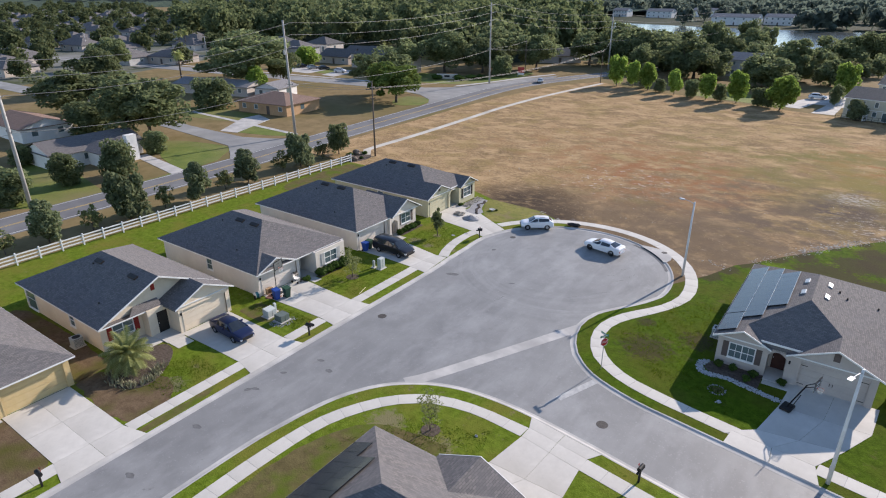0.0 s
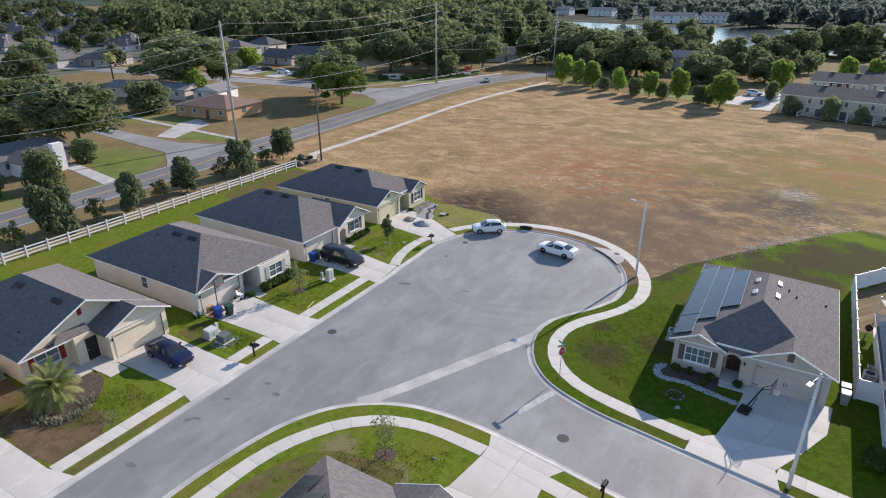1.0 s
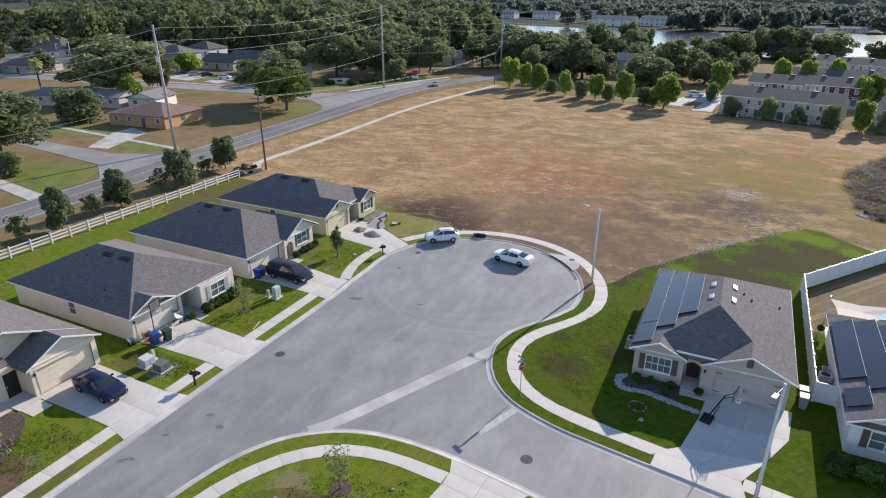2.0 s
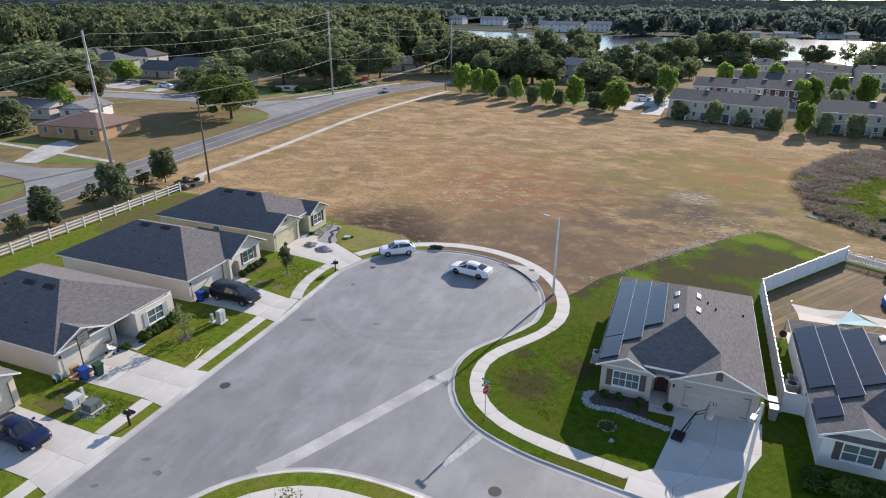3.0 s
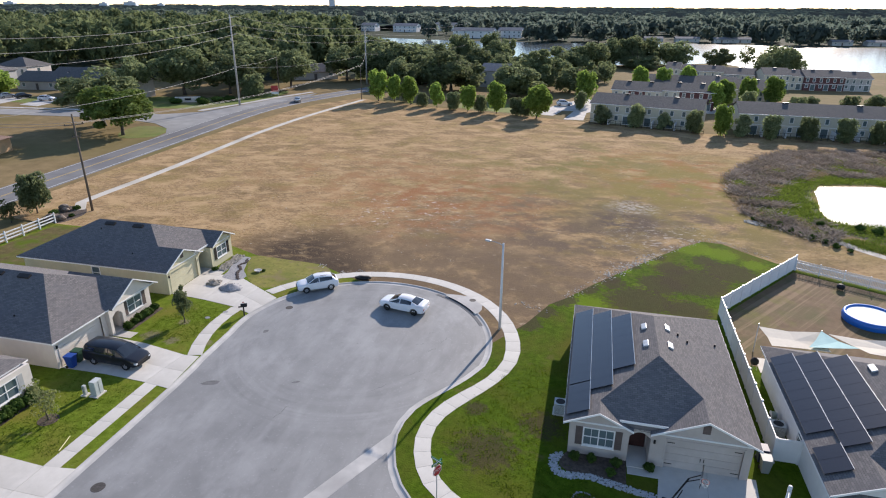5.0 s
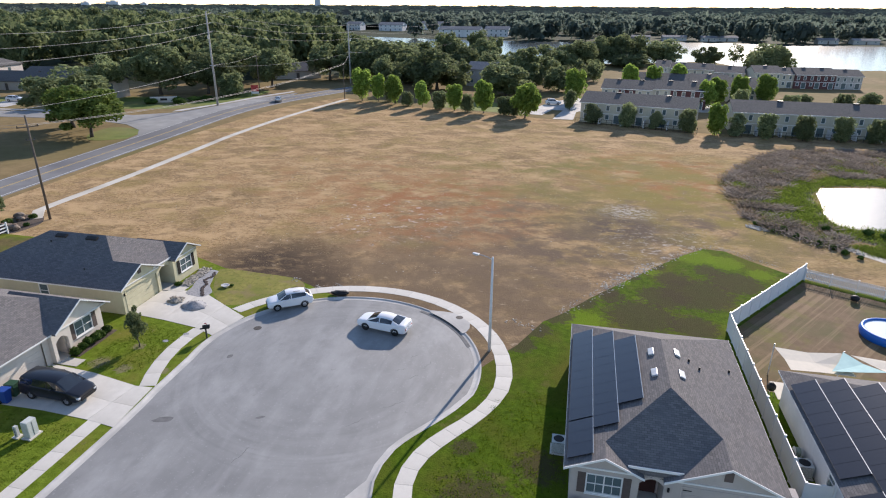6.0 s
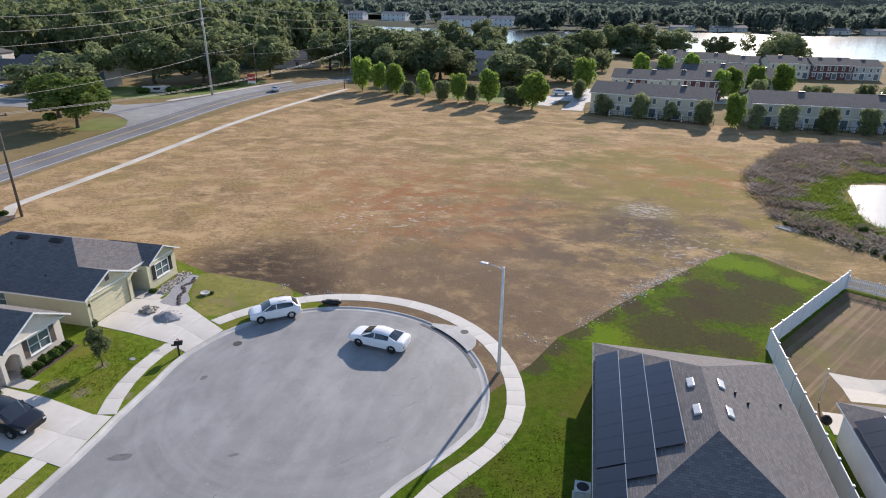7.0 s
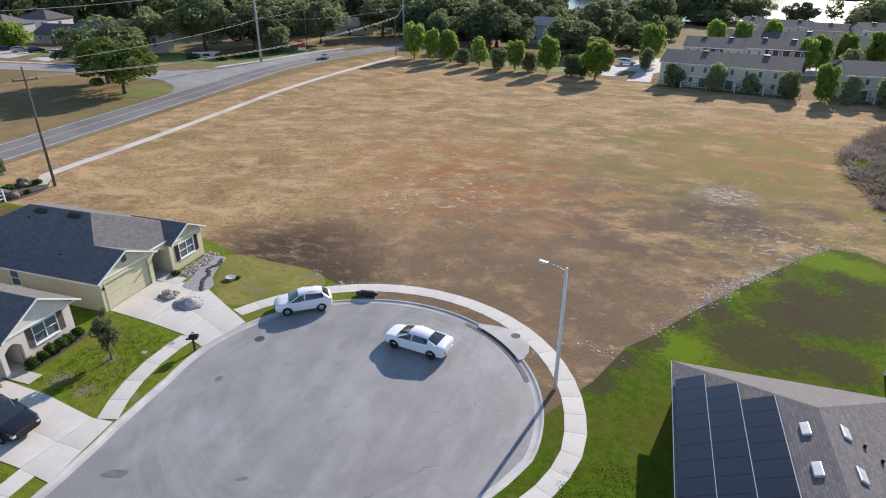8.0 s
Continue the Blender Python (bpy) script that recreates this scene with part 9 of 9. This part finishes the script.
for x, y, lf in ((4.75, 6.7, True), (4.75, 9.2, True), (6.4, 7.0, False), (6.4, 9.6, False)):
    skylight(house_solar, x, y, lf)
skylight(house_fenced, 4.75, 10.0, True)
for x, y in ((7.2, 9.4), (7.85, 9.0), (10.2, 10.9)):
    z = 2.57 + (11.3 - x) * 0.46
    b = bmesh.new()
    tube(b, (0, 0, -0.1), (0, 0, 0.2), 0.085, 0.06, n=10)
    part("vent_pipe", b, M_BLACKMETAL, house_solar).matrix_basis = pose(x, y, z)
for hs, spots in ((house_end, ((4.85, 6.55), (4.85, 10.0))), (house_mid, ((5.05, 7.1), (5.05, 9.95))), (house_hoop, ((4.7, 5.9), (4.7, 8.3))), (house_palm, ((4.5, 4.4), (4.5, 10.2)))):
    for x, y in spots:
        z = 2.57 + (x + 0.4) * 0.46
        v = part("roof_vent", boxes((-0.2, -0.6, -0.03, 0.25, 0.6, 0.14), bevel=0.03), M_DARK, hs, "low black roof vent")
        v.matrix_basis = pose(x, y, z, 0, -TILT, 0)
    for x, y in ((4.1, 10.6), (1.4, 4.8)):
        b = bmesh.new()
        tube(b, (0, 0, -0.1), (0, 0, 0.13), 0.075, 0.055, n=8)
        part("vent_pipe", b, M_BLACKMETAL, hs).matrix_basis = pose(x, y, 2.57 + (x + 0.4) * 0.46)
# the near house's black panels on its west slope
arr = thing("solar_array", "black solar panels on a brown shingle roof", "solar panels", house_near.matrix_basis.copy())
for i, (y0, n) in enumerate(((1.7, 6), (3.1, 4))):
    for k in range(n):
        x = 15.4 - 0.3 - i * 1.48
        z = 2.57 + (15.4 - x) * 0.46 + 0.13
        pm = part("panel", boxes((-1.6, 0, 0, 0, 1.0, 0.04)), M_SOLAR, arr)
        pm.matrix_basis = pose(x, y0 + k * 1.03, z, 0, TILT, 0)
        part("rail", boxes((0, -0.015, -0.01, 0.015, 1.015, 0.048)), M_BLACKMETAL, pm)


def condenser(label, x, y, turn=0.0):
    t = thing("air_conditioner", label, "air conditioner", pose(x, y, 0, 0, 0, turn))
    bm = bmesh.new()
    for k in range(12):
        box(bm, -0.42, -0.42, 0.12 + k * 0.06, 0.42, 0.42, 0.15 + k * 0.06)
    part("louvres", bm, M_BOXGREY, t)
    part("core", boxes((-0.39, -0.39, 0.08, 0.39, 0.39, 0.86)), M_BLACKMETAL, t)
    part("lid", boxes((-0.43, -0.43, 0.85, 0.43, 0.43, 0.9), bevel=0.02), M_BOXGREY, t)
    b = bmesh.new()
    prism(b, [(0.33 * math.cos(0.2618 * i), 0.33 * math.sin(0.2618 * i)) for i in range(24)], 0.88, 0.906)
    part("fan_grille", b, M_BLACKMETAL, t)
    part("pad", boxes((-0.5, -0.5, -0.05, 0.5, 0.5, 0.08)), M_CONC, t)
    return t


condenser("white outdoor air conditioner beside a house wall", 6.1, -10.9)
condenser("grey outdoor air conditioner behind a vinyl fence", 20.6, -9.8)
condenser("dark outdoor air conditioner between two houses", -38.5, -44.4)

# pool, shade sail and a kettle grill in the fenced yard
pool = thing("paddling_pool", "round blue inflatable pool with bright water", "pool", pose(33.2, 9.9, 0.006))
blue = plain("pool_blue", (0.01, 0.13, 0.5), 0.4)
b = bmesh.new()
loft(b, [[(r * math.cos(2 * math.pi * i / 32), r * math.sin(2 * math.pi * i / 32), z) for i in range(32)] for r, z in ((2.3, 0.0), (2.4, 0.35), (2.3, 0.65), (2.2, 0.72), (2.05, 0.66), (2.0, 0.45))], True, False)
part("pool_wall", b, blue, pool, smooth=True)
b = bmesh.new()
prism(b, [(2.1 * math.cos(2 * math.pi * i / 32), 2.1 * math.sin(2 * math.pi * i / 32)) for i in range(32)], 0.5, 0.56)
part("pool_water", b, plain("pool_water", (0.62, 0.7, 0.74), 0.3), pool)
sail = thing("shade_sail", "cream fabric shade sails on poles behind a house", "shade sail")
M_SAIL, M_TEAL = surf("cream_fabric", (0.6, 0.55, 0.46), (0.66, 0.6, 0.5), 2, 0.9, None, 1, 0.1, 30), surf("aqua_fabric", (0.4, 0.6, 0.58), (0.46, 0.66, 0.63), 2, 0.9, None, 1, 0.1, 30)
for pts, mt in (([(21.4, 1.3), (25.9, 1.2), (26.0, -1.5), (21.7, -1.8)], M_SAIL), ([(26.0, 1.25), (27.9, -1.3), (24.4, -1.5)], M_TEAL), ([(26.6, 1.3), (31.2, 1.1), (35.4, 0.2), (35, -1.6), (28.6, -1.5)], M_SAIL)):
    c, b = np.mean(pts, 0), bmesh.new()
    zc = 2.5 if mt is M_SAIL else 2.72
    ring = [(*p, zc + 0.15 * math.sin(i * 2.1)) for i, p in enumerate(pts)]
    mids = [((np.array(p) + q) / 2 * 0.92 + c * 0.08) for p, q in zip(pts, pts[1:] + pts[:1])]
    vs, ctr = [], None
    loop = []
    for r_, m_ in zip(ring, mids):
        loop += [r_, (*m_, zc - 0.08)]
    top = [b.verts.new(p) for p in loop]
    low = [b.verts.new((p[0], p[1], p[2] - 0.012)) for p in loop]
    ct, cl = b.verts.new((*c, zc - 0.14)), b.verts.new((*c, zc - 0.152))
    for i in range(len(top)):
        j = (i + 1) % len(top)
        b.faces.new((top[i], top[j], ct))
        b.faces.new((low[j], low[i], cl))
        b.faces.new((top[j], top[i], low[i], low[j]))
    part("sail_cloth", b, mt, sail)
b = bmesh.new()
for x, y in ((21.4, 1.35), (26.1, 1.3), (31.2, 1.15)):
    tube(b, (x, y, -0.1), (x, y, 2.75), 0.05, n=8)
part("pole", b, M_GALV, sail)
patio = part("patio_slab", boxes((21.3, -1.9, -0.05, 33, 0.4, 0.04)), M_CONC)
tagged(patio, "concrete patio slab behind a house", "patio", kind="structure")
grill = thing("kettle_grill", "black kettle grill on a patio corner", "grill", pose(20.8, -1.6, 0.006))
b = bmesh.new()
bmesh.ops.create_uvsphere(b, u_segments=16, v_segments=10, radius=0.32, matrix=pose(0, 0, 0.8))
part("kettle", b, M_BLACKMETAL, grill, smooth=True)
for a in (0, 120, 240):
    b = bmesh.new()
    tube(b, (0.12 * math.cos(radians(a)), 0.12 * math.sin(radians(a)), 0.6), (0.3 * math.cos(radians(a)), 0.3 * math.sin(radians(a)), 0), 0.015, n=6)
    part("leg", b, M_GALV, grill)
part("handle", boxes((-0.1, -0.02, 1.12, 0.1, 0.02, 1.16)), M_WOODPOLE, grill)

# ---- planting on the lots ----
tree("small", -28.1, -5.9, 3.5, 0.62, 0, 20, "small staked tree with sparse dusky leaves on a lawn", clear=0.28)
tree("thin", -28.6, -20.6, 3.4, 0.95, 0, 50, "young tree with thin pale leaves on a lawn", clear=0.15)
tree("thin", -7.1, -35.5, 3.2, 0.9, 0, 80, "young tree with thin pale leaves in a mulch ring", clear=0.25, variant=1)
for x, y in ((-28.6, -20.6), (-7.1, -35.5)):
    ring = slab("mulch_ring", [(x + 0.7 * math.cos(0.5236 * i), y + 0.7 * math.sin(0.5236 * i)) for i in range(12)], 0.018, 0.05, M_MULCH)
    tagged(ring, "mulch ring round a young tree", "mulch", kind="structure")
rg = random.Random(8)
for lst, lab in (([(-31.6, -22.3), (-31.6, -21.6), (-31.5, -20.9), (-31.6, -20.2), (-31.5, -19.4), (-31.6, -18.7)], "rounded green shrub under a house window"), ([(-32.3, -8.0), (-32.2, -7.3), (-32.3, -6.6), (-32.2, -5.9), (-32.4, -5.2), (-32.3, -4.5)], "rounded dark shrub under a house window"),
                 ([(8.4, -15.6), (9.9, -15.7), (9.6, -16.6), (7.3, -15.7), (11.9, -15.6)], "leafy dark plant in a mulch bed")):
    for x, y in lst:
        k = 0.6 if x > 0 else 0.8 if "dark" in lab else 1.0
        tree("bush", x, y, k * rg.uniform(0.75, 1.0), k * rg.uniform(0.42, 0.55), 0.02, rg.uniform(0, 360), lab, "shrubs under the windows", 0.0, rg.randint(0, 1), "shrub")
for x, y, hh, r in ((-32.4, -10.6, 0.4, 0.35), (-32.0, -24.0, 0.5, 0.4), (-32.2, 5.3, 0.4, 0.35), (20.9, -20.2, 1.2, 0.9), (22.4, -20.4, 1.3, 0.8), (24, -20.2, 1.1, 0.8)):
    tree("bush", x, y, hh, r, 0.0, rg.uniform(0, 360), "low green shrub beside a front door" if hh < 1 else "spiky green garden shrub", "garden shrubs", 0.0, rg.randint(0, 1), "shrub")


def palm(label, x, y, trunk_h, trunk_r, n, length, z=0.0, droop=1.0, seed=1):
    t = thing("palm", label, "palm tree", pose(x, y, z))
    b, rg = bmesh.new(), random.Random(seed)
    prev = None
    for k in range(6):
        z0, z1 = trunk_h * k / 6 - (0.1 if k == 0 else 0), trunk_h * (k + 1) / 6
        tube(b, (0, 0, z0), (0, 0, z1), trunk_r * 1.12, trunk_r * 0.9, 10, True)
    part("trunk", b, M_BARK, t)
    b = bmesh.new()
    for k in range(n):
        a = 2.4 * k
        el = radians(75 - 95 * k / n)
        p = Vector((0, 0, trunk_h))
        d = Vector((math.cos(a) * math.cos(el), math.sin(a) * math.cos(el), math.sin(el)))
        seg = length * rg.uniform(0.85, 1.1) / 9
        for j in range(9):
            q = p + d * seg
            side = d.cross(Vector((0, 0, 1)))
            side = side.normalized() if side.length > 0.05 else Vector((1, 0, 0))
            w = length * 0.26 * math.sin(math.pi * (j + 1.2) / 10.5)
            for s in (1, -1):
                for h_ in (0.15, 0.5, 0.85):
                    c = p.lerp(q, h_)
                    tip = c + side * s * w + d * w * 0.6 + Vector((0, 0, -w * 0.35))
                    v = [b.verts.new(c - d * 0.05), b.verts.new(c + d * 0.05), b.verts.new(tip)]
                    b.faces.new(v)
            p = q
            d = (d + Vector((0, 0, -0.13 * droop))).normalized()
    part("fronds", b, M_PALM, t)
    return t


palm("low feathery palm in a mulched bed", -31.4, -43.6, 1.5, 0.24, 50, 2.1, seed=2)
palm("tall cabbage palm over a suburban street", -169.7, 50.8, 9.5, 0.25, 34, 2.4, LOW, 1.6, 3)
palm("tall cabbage palm among far houses", -262, 110, 9, 0.25, 34, 2.6, LOW, 1.4, 4)

# boulders and dry shrubs in a mulched bed at the fence's end, a red board beyond the junction
stone_bed = slab("planting_bed", curve_through([(-64.2, 14.2), (-61.2, 13.6), (-60.4, 15.4), (-60.6, 18.0), (-63.0, 20.4), (-65.6, 19.8), (-65.0, 17.0), (-64.2, 14.2)], 0.5)[:-1], 0.012, 0.05, M_MULCH)
tagged(stone_bed, "dark mulched bed at the end of a rail fence", "flower bed", kind="structure")
M_BOULDER = surf("brown_boulder", (0.1, 0.075, 0.058), (0.2, 0.15, 0.115), 1.6, 0.92, (0.26, 0.22, 0.18), 0.5, 0.7, 12)
for i, (x, y, r, hh) in enumerate(((-63.2, 15.0, 0.8, 0.75), (-62.2, 14.7, 0.7, 0.8), (-61.5, 14.9, 0.55, 0.6), (-62.5, 15.7, 0.5, 0.5), (-64.9, 18.9, 0.75, 0.75), (-63.9, 18.0, 0.55, 0.5))):
    rng = np.random.default_rng(50 + i)
    v = ICO_V * (1 + 0.1 * rng.normal(size=(len(ICO_V), 1))) * (r, r * 0.8, hh * 0.62) + (x, y, hh * 0.42)
    tagged(new("boulder", mesh_of("boulder", v, ICO_F, M_BOULDER)), "rough brown boulder in a mulched bed", "boulder", "boulders at the fence end")
for i, (x, y, r) in enumerate(((-64.4, 16.6, 0.8), (-63.2, 19.2, 0.7), (-61.4, 16.4, 0.5))):
    tree("bush", x, y, r * 0.8, r * 0.7, 0, i * 60, "small dull shrub among boulders", "shrubs among boulders", 0.0, i % 2, "shrub")
rs = thing("advert_board", "red and white roadside advert board on two posts", "sign board", pose(-92.3, 131.5, LOW, 0, 0, 25))
part("post", boxes((-1.1, -0.05, -0.1, -1.0, 0.05, 3.2)), M_WHITE, rs)
part("post", boxes((1.0, -0.05, -0.1, 1.1, 0.05, 3.2)), M_WHITE, rs)
bd = part("board", boxes((-1.1, -0.1, 1.2, 1.1, -0.05, 3.1)), plain("board_red", (0.4, 0.03, 0.03), 0.5), rs, "red board over a white panel")
part("white_panel", boxes((-1.05, -0.11, 0.5, 1.05, -0.06, 1.18)), M_WHITE, bd)
ew = thing("entrance_sign", "low tan subdivision entrance wall with lettering bars", "wall", pose(-110, 112, LOW, 0, 0, 25))
part("wall_body", boxes((-3.6, -0.25, -0.1, 3.6, 0.25, 1.6), bevel=0.05), M_BEIGE, ew)
part("lettering_bar", boxes((-0.9, -0.28, 0.6, 0.9, -0.25, 1.2)), M_DARK, ew)
for i, (x, y) in enumerate(((-114, 112), (-106, 113), (-103, 116), (-100, 118), (-112, 109), (-104, 111))):
    tree("bush", x, y, 1.4, 1.6, LOW, i * 50, "clipped dark shrub by an entrance wall", "entrance shrubs", 0.0, i, "shrub")


# ---- small things on the lots ----
def bird_bath(x, y):
    t = thing("bird_bath", "low pale stone bowl with a small plant on yellowing grass", "bird bath", pose(x, y, 0.005) @ Matrix.Scale(0.7, 4))
    b = bmesh.new()
    loft(b, [[(r * math.cos(2 * math.pi * i / 20), 0.8 * r * math.sin(2 * math.pi * i / 20), z) for i in range(20)] for r, z in ((0.3, 0.0), (0.24, 0.12), (0.62, 0.26), (0.64, 0.32), (0.54, 0.28), (0.1, 0.22))])
    part("bowl", b, M_PEBBLE, t, smooth=True)
    tree("bush", x + 0.5, y + 0.35, 0.22, 0.2, 0.0, 40, "tiny green shrub beside a stone bowl", "", 0.0, 1, "shrub")


bird_bath(-27.4, 6.0)


def pushchair(x, y, turn):
    """A folded-out pushchair: two side frames, four wheels, a seat and a hood."""
    t = thing("pushchair", "grey and black pushchair before a garage door", "pushchair", pose(x, y, 0.022, 0, 0, turn))
    for s in (-0.25, 0.25):
        b = bmesh.new()
        tube(b, (s, -0.35, 0.12), (s, 0.45, 1.0), 0.018, n=6)
        tube(b, (s, 0.35, 0.12), (s, -0.1, 0.5), 0.018, n=6)
        part("side_frame", b, M_GALV, t)
        for yy in (-0.35, 0.35):
            b = bmesh.new()
            tube(b, (s - 0.03, yy, 0.13), (s + 0.03, yy, 0.13), 0.13, n=12)
            part("wheel", b, M_TYRE, t)
    b = bmesh.new()
    loft(b, [[(-0.24, y0, z0), (0.24, y0, z0), (0.24, y0 + 0.05, z0 + 0.04), (-0.24, y0 + 0.05, z0 + 0.04)] for y0, z0 in ((-0.3, 0.48), (0.05, 0.44), (0.22, 0.85))])
    part("seat", b, M_WHITEWALL, t, "pale grey cloth seat")
    b = bmesh.new()
    loft(b, [[(xx, 0.24 - 0.38 * math.sin(a), 0.82 + 0.3 * math.cos(a)) for a in (0.0, 0.4, 0.8, 1.2, 1.5)] for xx in (-0.27, 0.27)], False, False)
    part("hood", b, M_DARK, t, "black cloth hood")
    bb = bmesh.new()
    tube(bb, (-0.25, 0.45, 1.0), (0.25, 0.45, 1.0), 0.02, n=6)
    part("push_bar", bb, M_DARK, t)


pushchair(-32.45, -25.0, 100)
mat = part("door_mat", boxes((-0.5, -0.35, 0.0, 0.5, 0.35, 0.05), bevel=0.015), M_DARK)
mat.matrix_basis = pose(-32.2, -23.95, 0.024, 0, 0, 8)
tagged(mat, "thick dark door mat on an entry walk", "mat")
crate = thing("wooden_crate", "open tan wooden crate leaning by a garage", "crate", pose(-32.75, -28.3, 0.022, 0, 0, 85))
M_TAN = surf("tan_board", (0.34, 0.22, 0.12), (0.42, 0.28, 0.16), 3, 0.8, None, 1, 0.2, 20)
bm = bmesh.new()
ring_frame(bm, -0.35, 0.0, 0.35, 0.62, 0.06, -0.15, 0.15)
part("crate_frame", bm, M_TAN, crate)
part("back_board", boxes((-0.29, 0.1, 0.06, 0.29, 0.13, 0.56)), M_TAN, crate)
board = part("board", boxes((-0.7, -0.45, 0.0, 0.7, 0.45, 0.04)), surf("dull_red_board", (0.2, 0.1, 0.08), (0.28, 0.15, 0.12), 3, 0.8, None, 1, 0.2, 20))
board.matrix_basis = pose(-31.8, -28.6, 0.024, 0, 0, 20)
tagged(board, "flat reddish board lying beside bins", "board")


def hose_reel(x, y, turn, col, label):
    t = thing("hose_reel", label, "hose reel", pose(x, y, 0, 0, 0, turn))
    b = bmesh.new()
    for k in range(5):
        z, r = 0.42, 0.26
        loft(b, [[(0.05 * k - 0.1 + 0.025 * math.cos(u), (r + 0.025 * math.sin(u)) * math.cos(v), z + (r + 0.025 * math.sin(u)) * math.sin(v)) for u in (0, 1.57, 3.14, 4.71)] for v in [2 * math.pi * j / 20 for j in range(21)]], True, False)
    part("hose", b, plain("hose_green", col, 0.5), t, "coiled garden hose")
    for s in (-0.2, 0.2):
        b = bmesh.new()
        prism(b, [(0.32 * math.cos(0.3927 * i), 0.32 * math.sin(0.3927 * i)) for i in range(16)], -0.012, 0.012)
        bmesh.ops.transform(b, matrix=pose(s, 0, 0.42, 0, 90), verts=b.verts)
        part("flange", b, M_WHITE, t)
    part("stand", boxes((-0.24, -0.22, 0.0, -0.215, 0.22, 0.42), (0.215, -0.22, 0.0, 0.24, 0.22, 0.42)), M_BLACKMETAL, t)


hose_reel(-33.0 + 0.1, -29.75, 80, (0.02, 0.16, 0.2), "blue-green hose reel at the corner of a house")
hose_reel(20.75, -8.2, 0, (0.3, 0.36, 0.3), "pale hose reel beside a white house wall")
# ring of stones and a small lawn light before the corner house
pebbles("stone_ring", "ring of grey stones on a lawn", arc(8.0, -19.1, 0.62, 0, 340, 40), 0.05, 0.055, M_GRAVEL, 51, 60, 0.02)
tufts("ring_plants", "small dusky plant inside a stone ring", [(8.0, -19.1), (8.2, -19.0), (7.8, -19.3)], 30, 0.2, 0.2, M_LEAF_PALE, 52)
pebbles("lawn_stones", "two pale stones on a lawn", [(8.3, -20.8), (8.5, -20.6)], 0.06, 0.12, M_PEBBLE, 53, 5, 0.03)
pebbles("lawn_stones", "pale stone on a lawn by a young tree", [(-4.1, -34.2)], 0.06, 0.12, M_PEBBLE, 54, 3, 0.03)
bm = bmesh.new()
tube(bm, (-25.3, -23.1, 0.03), (-25.75, -21.7, 0.03), 0.03, n=8)
tagged(part("plastic_pipe", bm, plain("pale_yellow_plastic", (0.6, 0.56, 0.3), 0.5)), "pale yellow plastic pipe lying on a lawn", "pipe")
for x, y in ((-26.6, -4.6), (-25.6, -3.2)):
    bm = bmesh.new()
    prism(bm, [(0.26 * math.cos(0.5236 * i), 0.2 * math.sin(0.5236 * i)) for i in range(12)], -0.05, 0.02)
    ob = part("valve_cover", bm, M_GRAVEL)
    ob.location = (x, y, 0)
    tagged(ob, "small grey valve cover in a lawn", "valve cover", "valve covers")
pit = thing("fire_pit", "squat round black fire pit in a bare fenced yard", "fire pit", pose(32.8, 16.7, 0.006))
bm = loft(bmesh.new(), [[(r * math.cos(0.3927 * i), r * math.sin(0.3927 * i), z) for i in range(16)] for r, z in ((0.2, 0.12), (0.34, 0.2), (0.4, 0.36), (0.38, 0.5), (0.26, 0.62), (0.08, 0.68))])
part("bowl", bm, M_BLACKMETAL, pit, smooth=True)
for a in (20, 110, 200, 290):
    bm = bmesh.new()
    tube(bm, (0.2 * math.cos(radians(a)), 0.2 * math.sin(radians(a)), 0.22), (0.3 * math.cos(radians(a)), 0.3 * math.sin(radians(a)), 0), 0.025, n=6)
    part("leg", bm, M_BLACKMETAL, pit)
speckle(bpy.data.materials["backyard_earth"], 0.5, 0.53, 0.6, (0.28, 0.195, 0.115), (16, 0.34, 1), 0.6, 53.5)
speckle(bpy.data.materials["backyard_earth"], 0.35, 0.54, 0.68, (0.15, 0.14, 0.03), (1, 1, 1), 0.7)

# ---- loose grass: straw and weeds in the field, tufts in the lawns ----
near_field = [(-30, 12.5), (-21, 9.8), (-12, 10.0), (-4, 8.2), (2, 5.2), (8, 13), (18, 27), (26, 40), (22, 62), (-10, 74), (-48, 60), (-52, 22)]
tufts("straw", "pale dry straw tufts in a mown field", [p[:2] for p in scatter(near_field, 1500, 1, 81)], 12, 0.035, 0.3, leaves("straw_blades", (0.4, 0.29, 0.16), (0.6, 0.47, 0.3), 0.6), 82)
row_lawns = [[(-32, -31.6), (-25.4, -31.6), (-25.4, -29.5), (-32, -29.5)], [(-30.8, -23.6), (-25.4, -23.6), (-25.4, -15.4), (-30.8, -15.4)], [(-30.6, -9.4), (-25.6, -9.4), (-25.8, -3.0), (-30.6, -2.2)], [(-30, -44), (-25.4, -44), (-25.4, -39.4), (-29, -39.4)], [(-12, -41), (-9, -35.4), (-3.6, -33.2), (-3.0, -36), (-6, -40)], [(1.6, -6), (6.4, -4), (6.4, -15), (9, -19), (9.6, -21.6), (2, -19.4), (-1.4, -15.6)]]
spots = [p[:2] for k, poly in enumerate(row_lawns) for p in scatter(poly, 150 if k < 5 else 380, 1, 90 + k)]
tufts("lawn_tufts", "short green grass tufts in the lawns", spots, 14, 0.06, 0.18, leaves("lawn_blades", (0.07, 0.11, 0.005), (0.17, 0.235, 0.02), 0.6), 96)
for x, y in ((-318, 94), (-248, 114), (-208, 92)):
    street_lamp("pale street lamp by a far suburban street", x, y, 8.5, 200, LOW)
palm("tall cabbage palm among far houses", -279, 124, 8.5, 0.25, 34, 2.6, LOW, 1.4, 6)
